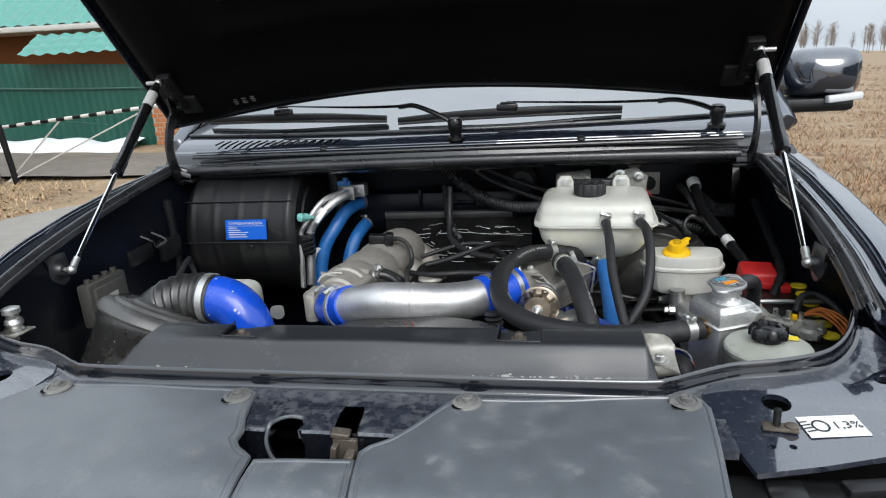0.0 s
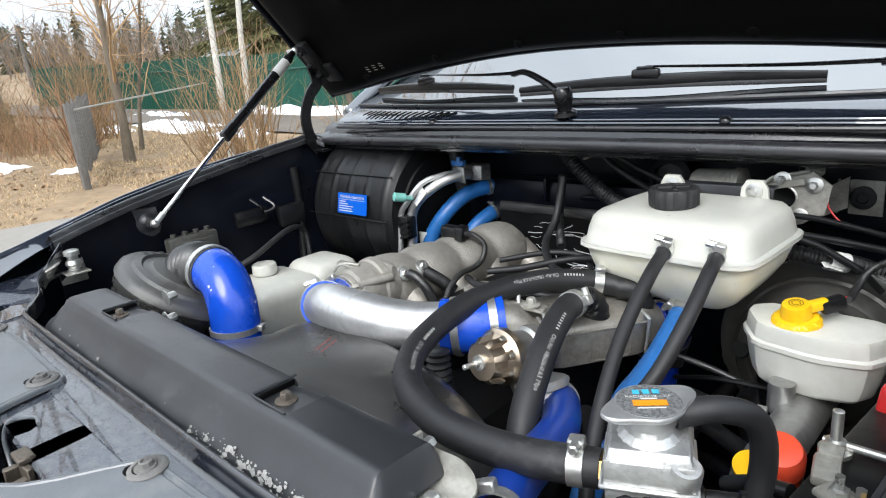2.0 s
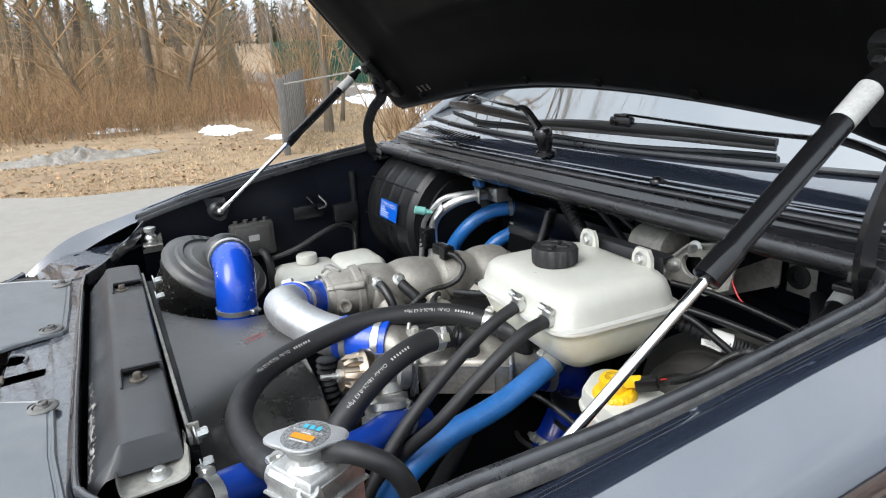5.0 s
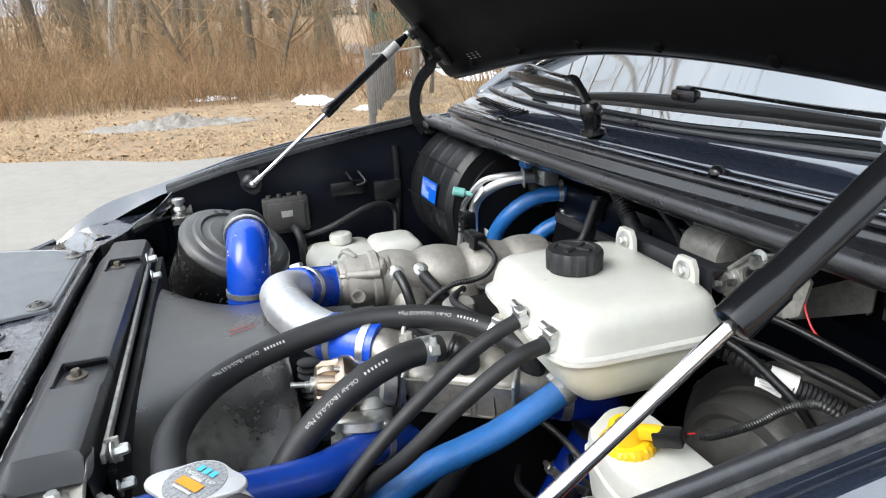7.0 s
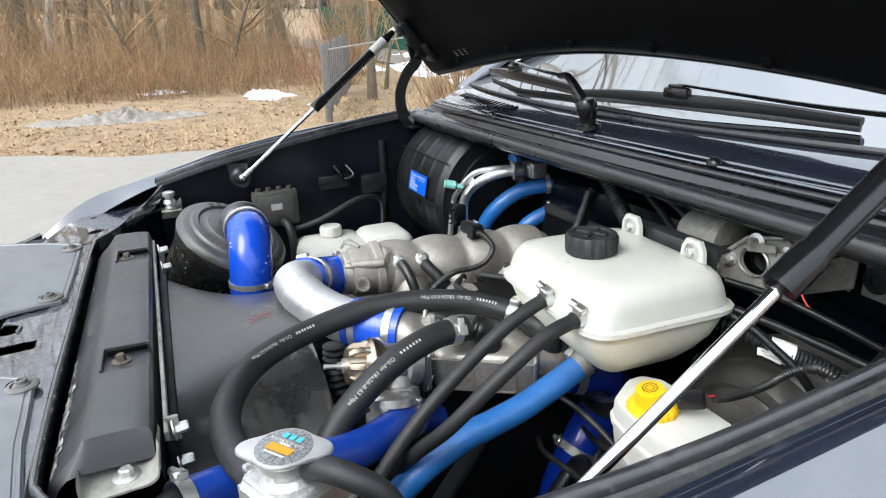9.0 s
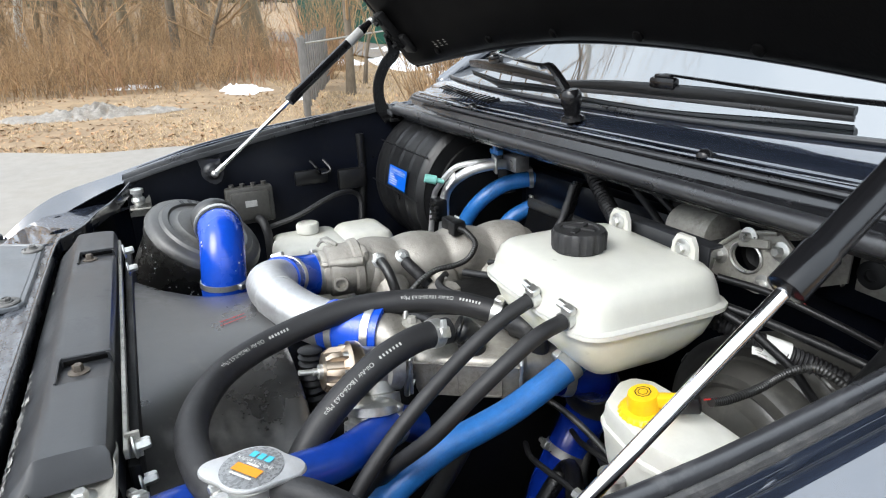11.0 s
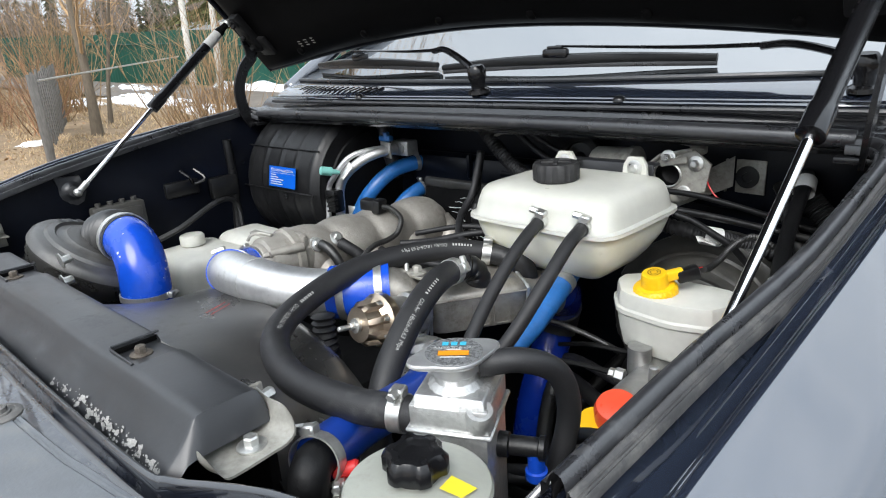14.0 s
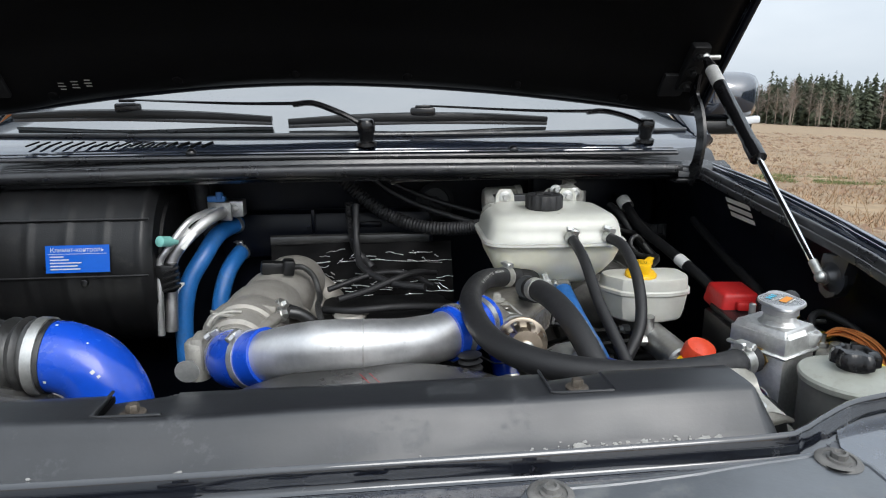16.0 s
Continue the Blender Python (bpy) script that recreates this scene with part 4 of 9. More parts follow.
box(bm, (0.468, 0.6355, 1.0515), (0.033, 0.013, 0.004), 0.0018, pose(0, 0, 0, 5, 0, -6))
lathe(bm, (0.478, 0.634, 1.0525), (0, 0, 1), [(0.0062, 0), (0.0062, 0.003), (0.004, 0.0042)], 12)
base_ = part("stud_plate", bm, RUSTY, stud, "rusty steel plate with a rivet")
bm = bmesh.new()
lathe(bm, (0.4645, 0.6365, 1.052), (0, 0, 1), [(0.0034 + 0.0005 * (k % 2), 0.0009 * k) for k in range(22)] + [(0.0022, 0.020)], 12)
part("stud", bm, DARK, base_, "dark threaded stud")

# plastic covers in front of the radiator
def slope(x, y):
    return 1.0575 - 0.8 * max(0.0, 0.56 - y) ** 2 - 0.007 / (1 + math.exp((y - 0.490) * 170)) - 0.35 * max(0.0, 0.462 - y)


COVERS = [([(-0.392, 0.664), (-0.25, 0.667), (-0.112, 0.666), (-0.102, 0.660), (-0.090, 0.61), (-0.079, 0.583), (-0.078, 0.566), (-0.068, 0.553), (-0.050, 0.540), (-0.048, 0.50), (-0.046, 0.46), (-0.046, 0.41),
            (-0.15, 0.41), (-0.30, 0.41), (-0.50, 0.45), (-0.47, 0.52), (-0.43, 0.60)], [(-0.362, 0.650), (-0.117, 0.645)]),
          ([(0.137, 0.660), (0.27, 0.668), (0.385, 0.683), (0.403, 0.678), (0.409, 0.660), (0.404, 0.60), (0.396, 0.53), (0.39, 0.46), (0.38, 0.41), (0.22, 0.41), (0.068, 0.41), (0.066, 0.488), (0.058, 0.552), (0.065, 0.564), (0.083, 0.578), (0.10, 0.60), (0.12, 0.632)],
           [(0.153, 0.650), (0.384, 0.666)]),
          ([(-0.0485, 0.541), (0.0565, 0.549), (0.0645, 0.488), (0.0672, 0.41), (-0.0455, 0.41), (-0.0475, 0.48)], [])]
for i, (out, bolts) in enumerate(COVERS):
    cv = thing("radiator_cover_plate", (out[0][0], out[0][1], 1.05), "dusty black plastic cover plate over the grille" if i < 2 else "narrow dusty black plastic plate below the latch", "cover plate", "front cover plates")
    bm = bmesh.new()
    ring = [V(x, y, 0) for x, y in out]
    area = sum(a.x * b.y - b.x * a.y for a, b in zip(ring, ring[1:] + ring[:1]))
    ring = ring if area > 0 else ring[::-1]
    n = len(ring)

    def inset(d):
        """The outline moved inwards by d."""
        got = []
        for k in range(n):
            e0, e1 = (ring[k] - ring[k - 1]).normalized(), (ring[(k + 1) % n] - ring[k]).normalized()
            n0, n1 = V(-e0.y, e0.x, 0), V(-e1.y, e1.x, 0)
            m = (n0 + n1).normalized()
            got.append(ring[k] + m * (d / max(0.5, m.dot(n0))))
        return got
    loops = []
    for d, dz in ((0.0, -0.0060), (0.0002, -0.0018), (0.0016, 0.0), (0.0046, 0.0), (0.0056, -0.0013), (0.0072, -0.0013), (0.0084, -0.0002)):
        loops.append([bm.verts.new((q.x, q.y, dz)) for q in inset(d)])
    for a, b in zip(loops, loops[1:]):
        for k in range(n):
            bm.faces.new((a[k], a[(k + 1) % n], b[(k + 1) % n], b[k]))
    bm.faces.new(loops[-1])
    bm.faces.new(list(reversed(loops[0])))
    bmesh.ops.triangulate(bm, faces=[f for f in bm.faces if len(f.verts) > 4])
    for _ in range(5):
        long_ = [e for e in bm.edges if e.calc_length() > 0.016]
        if long_:
            bmesh.ops.subdivide_edges(bm, edges=long_, cuts=1, use_grid_fill=False)
            bmesh.ops.triangulate(bm, faces=[f for f in bm.faces if len(f.verts) > 4])
    for v in bm.verts:
        x, y = v.co.x, v.co.y
        v.co.z += slope(x, y) + 0.0009 * math.sin(x * 31 + i) * math.sin(y * 27) + 0.0010 * noise.noise(V(x * 14, y * 14, i)) - (0.006 if i == 2 else 0)
    part("plate", bm, PLASTIC_DUSTY, cv, sharp=30)
    for bx, by in bolts:
        bm = bmesh.new()
        lathe(bm, (bx, by, slope(bx, by) - 0.001), (0, -0.05, 1), [(0.0165, 0), (0.0168, 0.0022), (0.0150, 0.0040), (0.0118, 0.0044), (0.0112, 0.0030), (0.0085, 0.0032), (0.0080, 0.0050)], 28)
        lathe(bm, (bx, by, slope(bx, by) + 0.0030), (0, -0.05, 1), [(0.0060, 0), (0.0060, 0.0050), (0.0042, 0.0056), (0.0034, 0.0035)], 8)
        part("push_fastener", bm, RUBBER_DUSTY, cv, "grey dusty round fastener")
        # the hole's darkness is a flat black ellipse; nothing is cut
        bm = bmesh.new()
        kx, ky = bx - 0.0060, by - 0.0090
        bm.faces.new([bm.verts.new((kx + 0.0098 * math.cos(a), ky + 0.0078 * math.sin(a), slope(kx, ky) + 0.0016)) for a in np.linspace(0, 2 * math.pi, 20, endpoint=False)])
        part("painted_hole", bm, HOOD_IN, cv, "black ellipse painted as the dark hole below the fastener")

# radiator top cover
rc = thing("radiator_top_cover", (0, 0.74, 1.06), "long dusty black plastic cover on top of the radiator", "radiator cover")
RCP = [(0.786, 1.036), (0.7835, 1.060), (0.7825, 1.083), (0.7805, 1.0885), (0.777, 1.0905), (0.768, 1.0912), (0.756, 1.0916), (0.746, 1.0918), (0.7375, 1.0918), (0.7365, 1.0918), (0.731, 1.0912), (0.7275, 1.0885), (0.722, 1.081), (0.714, 1.0715), (0.706, 1.0635), (0.700, 1.0585), (0.696, 1.0535), (0.694, 1.046)]
PADS = ((-0.1595, 0.746), (0.2045, 0.750))


def sink(x, y):
    """Depth of the two bolt recesses: a step on one side, running out to nothing on the other."""
    for px, _ in PADS:
        f = (x - px + 0.026) / 0.056
        if 0 <= f <= 1 and 0.7370 < y < 0.784:
            return 0.0075 * (1 - 0.75 * f) if f < 0.96 else 0.0
    return 0.0


xs_ = sorted([-0.334, -0.322, -0.305, -0.2925, -0.2885, -0.284] + [x for x in np.linspace(-0.27, 0.335, 52) if all(abs(x - px) > 0.034 for px, _ in PADS)]
             + [px + d for px, _ in PADS for d in (-0.0325, -0.0265, -0.0258, -0.018, -0.008, 0.002, 0.012, 0.022, 0.0275, 0.0285, 0.0325)] + [0.342, 0.3475, 0.3515, 0.3530, 0.3565, 0.3600, 0.3620])
bm = bmesh.new()
g = []
for x in xs_:
    lo = max(0.0, (-0.2885 - x) / 0.0455, (x - 0.3515) / 0.0105)
    row = []
    for y, z in RCP:
        top = 1.0930 - (0.040 if x < 0 else 0.026) * min(1.0, lo) ** 1.15 - (0.0022 if lo > 0 else 0)
        wave = 0.0010 * math.sin(x * 23 + 1) * (1 if 0.70 < y < 0.775 else 0)
        dent = 0.0012 * math.sin(x * 61) * math.exp(-((y - 0.705) / 0.006) ** 2)
        row.append(bm.verts.new((x, y + (0.780 - y) * 0.10 * min(1.0, lo), min(z, top) - sink(x, y) + wave + dent)))
    g.append(row)
for a, b in zip(g, g[1:]):
    for k in range(len(RCP) - 1):
        bm.faces.new((a[k], a[k + 1], b[k + 1], b[k]))
part("cover_shell", bm, PLASTIC_COVER, rc, sharp=38)
for px, py in PADS:
    bm = bmesh.new()
    tube(bm, [(px - 0.0268, 0.7825, 1.0915), (px - 0.0268, 0.738, 1.0922), (px - 0.020, 0.7362, 1.0922), (px + 0.026, 0.7362, 1.0922)], 0.0013, 8, 2, smooth=False)
    pad = part("recess_rim", bm, PLASTIC_COVER, rc)
    bm = bmesh.new()
    bolt(bm, (px, py + 0.004, 1.0868), (0, 0, 1), 0.0052, 0.006)
    part("cover_bolt", bm, RUSTY, pad, "rusty bolt with washer")
    # black strip along the recess's deep step, its shade put in as a part
    bm = bmesh.new()
    box(bm, (px - 0.0248, 0.759, 1.0868), (0.0016, 0.040, 0.005), 0.0004)
    part("step_shade_strip", bm, HOOD_IN, pad, "black strip painted as shade along the recess step")
bm = bmesh.new()
rng = random.Random(12)
for k in range(200):
    x = 0.12 + 0.225 * rng.random() ** 0.8
    if k > 190:
        x = rng.uniform(-0.28, 0.30)
    y = rng.gauss(0.7005, 0.0022)
    z = float(np.interp(y, [q[0] for q in reversed(RCP)], [q[1] for q in reversed(RCP)])) + 0.0012
    q = 0.0005 + 0.0022 * rng.random() ** 3
    c, n = V(x, y, z), V(0, -0.69, 0.72)
    r_, u_ = V(1, 0, 0), V(0, 0.72, 0.69)
    bm.faces.new([bm.verts.new(c + (r_ * math.cos(a) * 1.7 + u_ * math.sin(a)) * q * rng.uniform(0.5, 1.3)) for a in (0, 1.1, 2.0, 3.1, 4.2, 5.3)])
part("dried_mud", bm, MUD, rc, "pale dried mud flakes along the lower edge")["kind"] = "stuff"
br = thing("radiator_bracket", (0.372, 0.765, 1.02), "bare steel radiator bracket with a zinc bolt", "bracket")
PROF = spline([(0, 0.7215, 1.071), (0, 0.7225, 1.064), (0, 0.727, 1.0575), (0, 0.745, 1.0575), (0, 0.762, 1.0590), (0, 0.775, 1.0605), (0, 0.7825, 1.066), (0, 0.785, 1.076), (0, 0.786, 1.082)], 3)


def bracket(u, v):
    q = PROF[round(v * (len(PROF) - 1))]
    wall = max(0.0, v - 0.72) / 0.28 + max(0.0, 0.26 - v) / 0.26 * 1.3
    x1 = 0.389 + 0.004 * v - 0.014 * wall ** 2
    return V(0.337 + (x1 - 0.337) * u, q.y + 0.001 * math.sin(u * 9), q.z + 0.0008 * math.sin(u * 7 + v * 4))


bm = bmesh.new()
sheet(bm, 14, len(PROF) - 1, bracket, (0, 0.001, -0.0022))
part("bracket_plate", bm, STEEL_DULL, br)
bm = bmesh.new()
bolt(bm, (0.3715, 0.7585, 1.0590), (0, 0, 1), 0.006, 0.006)
part("bracket_bolt", bm, STEEL, br)

# ---- bonnet ----
hood = thing("raised_hood", (0, 1.54, 1.28), "raised bonnet with a black underside, held by gas struts", "car hood")
HD, HN = V(0, -0.63, 0.777), V(0, 0.777, 0.63)
HL = 1.08


def hood_at(u, v, off=0.0):
    """u from -1 to 1 across, v from 0 at the hinge edge to 1 at the nose."""
    w = 0.705 + 0.012 * v
    base = V(w * u, 1.532, 1.300)
    crown = 0.055 * (1 - u * u) - 0.03 * v * v
    rise = V(0, 0, (0.040 * (1 - u * u) - 0.009 * (1 - u ** 4) / (1 + math.exp(-7 * u))) * (1 - v) ** 2 + 0.040 * (1 - u * u) * (1 - v) * v)
    back = -0.01 * (1 - abs(u) ** 6) * (1 - v)
    return base + HD * (HL * v + back) + HN * (crown + off) + rise


bm = bmesh.new()
sheet(bm, 40, 30, lambda a, b: hood_at(2 * a - 1, b), lambda a, b: HN * 0.004)
part("outer_skin", bm, PAINT, hood, "dark blue-grey painted bonnet skin")


def hood_in(a, b):
    u, v = 2 * a - 1, b
    edge = min(1 - abs(u), 0.9 * min(v, 1 - v) * 2 + 0.02)
    frame_h = 0.034 * min(1, max(0, edge) / 0.06)
    rib = 0.012 * (1 / (1 + math.exp(-((abs(u) - 0.80) * 60)))) + 0.014 * (1 / (1 + math.exp((v - 0.10) * 70)))
    bowl = -0.010 * math.exp(-((v - 0.30) / 0.05) ** 2) * (abs(u) < 0.75)
    bead = 0.008 * math.exp(-((v - 0.22) / 0.018) ** 2) * (1 if abs(u) < 0.7 else 0)
    return hood_at(u * 0.985, 0.008 + 0.984 * v, -(frame_h * 0.6 + rib * min(1, edge / 0.05)) - bowl * 0.5 - bead)


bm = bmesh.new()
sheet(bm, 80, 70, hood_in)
part("inner_panel", bm, HOOD_IN, hood, "black pressed inner panel of the bonnet, deepened with shade")
bm = bmesh.new()
for s in (-1, 1):
    tube(bm, [hood_at(s * 0.996, v, -0.006) for v in np.linspace(0, 1, 12)], 0.007, 8, 2, smooth=False)
tube(bm, [hood_at(u, 0.002, -0.005) for u in np.linspace(-0.995, 0.995, 24)], 0.006, 8, 2, smooth=False)
part("folded_edge", bm, PAINT_IN, hood, "folded dark edge of the bonnet")
for u, v in ((-0.75, 0.04), (-0.45, 0.042), (-0.15, 0.042), (0.15, 0.042), (0.45, 0.042), (0.75, 0.04), (-0.6, 0.3), (0.62, 0.32), (0.1, 0.36)):
    bm = bmesh.new()
    p = hood_at(u, v, -0.038)
    lathe(bm, p, -HN, [(0.010, -0.012), (0.009, 0.0), (0.005, 0.002)], 14)
    part("lining_clip", bm, HOOD_IN, hood)
tag = thing("hood_label", hood_at(-0.66, 0.10, -0.036), "small torn white label on the bonnet underside", "label")
bm = bmesh.new()
rx = V(1, 0, 0)
for k in range(3):
    for j in range(3):
        bar(bm, hood_at(-0.715 + 0.030 * j, 0.055 + 0.0060 * k, -0.0425), rx, HD, 0.0100 + 0.003 * ((k + j) % 2), 0.0022, 0.0)
put(bm, "label_bars", STEEL_DULL, tag)
def strap(bm, pts, half, thin):
    """A flat bent steel arm, wide in its own plane and thin across the car."""
    path = spline(pts, 8)
    rings = []
    for i, p in enumerate(path):
        t = path[min(i + 1, len(path) - 1)] - path[max(i - 1, 0)]
        w = V(0, t.z, -t.y).normalized() * half * (1 - 0.25 * math.sin(math.pi * i / (len(path) - 1)))
        rings.append([bm.verts.new(p + w * a + V(b * thin, 0, 0)) for a, b in ((-1, -1), (1, -1), (1, 1), (-1, 1))])
    for a, b in zip(rings, rings[1:]):
        for k in range(4):
            bm.faces.new((a[k], a[(k + 1) % 4], b[(k + 1) % 4], b[k]))
    bm.faces.new(rings[0])
    bm.faces.new(rings[-1])


for s in (-1, 1):
    bm = bmesh.new()
    pts = [(s * 0.632, 1.412, 1.178), (s * 0.636, 1.392, 1.21), (s * 0.640, 1.390, 1.26), (s * 0.642, 1.410, 1.305), (s * 0.642, 1.436, 1.335), (s * 0.640, 1.430, 1.375)]
    strap(bm, pts, 0.017, 0.003)
    hg = part("hinge", bm, PLASTIC_SHINY, hood, "black steel bonnet hinge arm")
    bm = bmesh.new()
    c = V(s * 0.628, 1.425, 1.385)
    m = Matrix.Rotation(radians(51), 4, 'X')
    box(bm, c, (0.035, 0.10, 0.022), 0.006, Matrix.Rotation(radians(-51), 4, 'X'))
    box(bm, c + V(-s * 0.02, 0.03, -0.03), (0.05, 0.05, 0.012), 0.004, Matrix.Rotation(radians(-51), 4, 'X'))
    part("bracket", bm, DARK, hg)
    for dv in (-0.032, 0.0, 0.034):
        bm = bmesh.new()
        bolt(bm, c + HD * dv - HN * 0.012 + V(-s * 0.004, 0, 0), -HN, 0.006, 0.007)
        part("hinge_bolt", bm, DARK, hg)
    bm = bmesh.new()
    box(bm, (s * 0.628, 1.415, 1.178), (0.05, 0.03, 0.008), 0.002)
    part("foot", bm, PLASTIC_SHINY, hg)
    # gas strut
    st = thing("gas_strut", (s * 0.612, 0.985, 1.10), "black gas strut with a polished rod holding up the bonnet", "gas strut", "bonnet struts")
    lo, hi = (V(0.6154, 1.0062, 1.1008), V(0.6355, 1.395, 1.4016)) if s > 0 else (V(-0.606, 0.982, 1.100), V(-0.633, 1.382, 1.409))
    d = (hi - lo).normalized()
    mid = lo + (hi - lo) * 0.455
    bm = bmesh.new()
    cyl(bm, lo + d * 0.02, mid + d * 0.01, 0.0048, 16)
    part("rod", bm, CHROME, st, "polished steel strut rod")
    bm = bmesh.new()
    L = (hi - mid).length
    lathe(bm, mid, d, [(0.008, 0), (0.0125, 0.002), (0.0125, 0.035), (0.0110, 0.037), (0.0110, L - 0.03), (0.008, L - 0.02), (0.006, L - 0.005)], 24)
    tb = part("tube", bm, PLASTIC_SHINY, st, "black painted strut tube")
    bm = bmesh.new()
    lathe(bm, mid + d * (L - 0.080), d, [(0.0113, 0), (0.0113, 0.042)], 24, cap=False)
    part("label", bm, LABEL_OLD, tb, "worn pale paper label")
    for p, mt in ((lo, STEEL), (hi, STEEL)):
        bm = bmesh.new()
        bmesh.ops.create_uvsphere(bm, u_segments=16, v_segments=10, radius=0.0085, matrix=Matrix.Translation(p))
        cyl(bm, p - d * 0.001 * (1 if p is hi else -1), p + d * (0.026 if p is lo else -0.026), 0.0062, 14)
        cyl(bm, p, p + V(s * 0.028, 0, 0), 0.0045, 12)
        part("end_fitting", bm, mt, st, "steel ball end fitting")
    bm = bmesh.new()
    lathe(bm, (s * 0.632, lo.y - 0.003, 1.101), (-s, 0, 0), [(0.024, 0), (0.024, 0.004), (0.016, 0.006), (0.012, 0.010), (0.010, 0.014)], 24)
    out = [(0.953, 1.132), (1.000, 1.129), (1.006, 1.095), (0.998, 1.077), (0.985, 1.071), (0.972, 1.077), (0.962, 1.096)]
    fr, bk = [bm.verts.new((s * 0.627, y + lo.y - 0.984, z)) for y, z in out], [bm.verts.new((s * 0.645, y + lo.y - 0.984, z)) for y, z in out]
    bm.faces.new(fr)
    for k in range(len(out)):
        bm.faces.new((fr[k], fr[(k + 1) % len(out)], bk[(k + 1) % len(out)], bk[k]))
    part("mount_plate", bm, PLASTIC_COVER, st, "dusty black strut mount")

# ---- wipers ----
for nm, piv, joint, cen, e1, e2 in (("l", (0.025, 1.474, 1.262), (-0.072, 1.497, 1.318), (-0.441, 1.606, 1.318), (-0.690, 1.672, 1.298), (-0.160, 1.570, 1.292)),
                                    ("r", (0.600, 1.548, 1.258), (0.510, 1.545, 1.300), (0.137, 1.552, 1.305), (-0.126, 1.549, 1.287), (0.400, 1.586, 1.288))):
    wp = thing("windscreen_wiper", (piv[0], piv[1], 1.24), "black wiper arm and blade lying on the windscreen", "wiper", "windscreen wipers")
    p, j, c, a, b = (V(*q) for q in (piv, joint, cen, e1, e2))
    bm = bmesh.new()
    lathe(bm, p - V(0, 0, 0.016), (0, -0.15, 1), [(0.020, 0), (0.019, 0.006), (0.013, 0.009), (0.0135, 0.02), (0.0165, 0.026), (0.0165, 0.042), (0.012, 0.048)], 22)
    part("pivot_cap", bm, PLASTIC_SHINY, wp)
    bm = bmesh.new()
    up = V(0, -0.004, 0.018)
    tube(bm, [p + up, p.lerp(j, 0.45) + up * 0.9, j + up * 0.25, j.lerp(c, 0.10) + up * 0.15], 0.008, 8, 6, flat=(1.0, 0.7))
    tube(bm, [j + up * 0.25, j.lerp(c, 0.4) + up * 0.25, c + V(0, 0, 0.012)], 0.0055, 8, 6, flat=(1.1, 0.5), rad=lambda s_: 1.35 - 0.6 * s_)
    part("arm", bm, PLASTIC_SHINY, wp)
    bm = bmesh.new()
    low = V(c.x, c.y, a.z + (b.z - a.z) * (c.x - a.x) / (b.x - a.x) + 0.007)
    tube(bm, [a, a.lerp(low, 0.5) + V(0, 0, 0.002), low, low.lerp(b, 0.5) + V(0, 0, 0.002), b], 0.0085, 8, 8, flat=(0.8, 0.95), rad=lambda s_: 0.75 + 0.45 * math.sin(math.pi * s_))
    bl = part("blade", bm, PLASTIC, wp)
    bm = bmesh.new()
    tube(bm, [a - V(0, 0, 0.008), low - V(0, 0, 0.010), b - V(0, 0, 0.008)], 0.0035, 6, 8, flat=(0.6, 1.3))
    part("rubber_edge", bm, SEAL, bl)
    bm = bmesh.new()
    box(bm, c.lerp(low, 0.6) + V(0, -0.002, 0.006), (0.050, 0.014, 0.018), 0.005)
    box(bm, c + V(0, -0.003, 0.010), (0.030, 0.010, 0.006), 0.002)
    part("connector", bm, PLASTIC_SHINY, bl)

# ---- engine bay, left half ----
# air conditioning housing
ac = thing("air_conditioner_housing", (-0.47, 1.49, 0.91), "black ribbed barrel-shaped air conditioner housing with a blue label", "heater housing")
AC = V(-0.345, 1.520, 1.036)
DR = 0.162


def drum(u, v):
    x = -0.625 + 0.278 * v
    a = 2 * math.pi * u
    rib = max(0.0, 1 - abs(((v * 4.6 + 0.15) % 1.0) - 0.5) / 0.11)
    r = DR + 0.0035 * min(1, rib) - 0.012 * max(0, abs(2 * v - 1) - 0.9) * 10
    return V(x, AC.y - r * math.cos(a), AC.z + r * math.sin(a))


bm = bmesh.new()
sheet(bm, 56, 46, drum)
bmesh.ops.remove_doubles(bm, verts=bm.verts[:], dist=0.0004)
shell = part("shell", bm, PLASTIC, ac, "black ribbed plastic shell")
bm = bmesh.new()
lathe(bm, (-0.351, AC.y, AC.z), (1, 0, 0), [(0.151, -0.004), (0.148, 0.003), (0.12, 0.005), (0.118, 0.010), (0.05, 0.012)], 48)
part("end_cover", bm, DARK, ac)
bm = bmesh.new()
for ang in (1, 35):
    a = radians(ang)
    tube(bm, [(x, AC.y - (DR + 0.0035) * math.cos(a), AC.z + (DR + 0.0035) * math.sin(a)) for x in (-0.622, -0.48, -0.350)], 0.0018, 6, 4)
part("seam", bm, PLASTIC, shell)
bm = bmesh.new()
lathe(bm, (-0.455, AC.y - DR - 0.002, AC.z - 0.008), (0, -1, 0), [(0.006, 0), (0.006, 0.003), (0.004, 0.004)], 12)
part("shell_screw", bm, PLASTIC_SHINY, shell)
lab = V(-0.461, AC.y - 0.1622, AC.z + 0.034)
lu = V(0, 0.20, 1).normalized()
bm = bmesh.new()
bar(bm, lab, (1, 0, 0), lu, 0.102, 0.046, 0.0018)
lb = part("label", bm, BLUE_LABEL, ac, "blue label with white writing")
bm = bmesh.new()
write(bm, "Климат-контроль", 0.0102, lab + lu * 0.015, (1, 0, 0), lu, 0.0026)
bar(bm, lab + lu * 0.0085, (1, 0, 0), lu, 0.094, 0.0007, 0.0026)
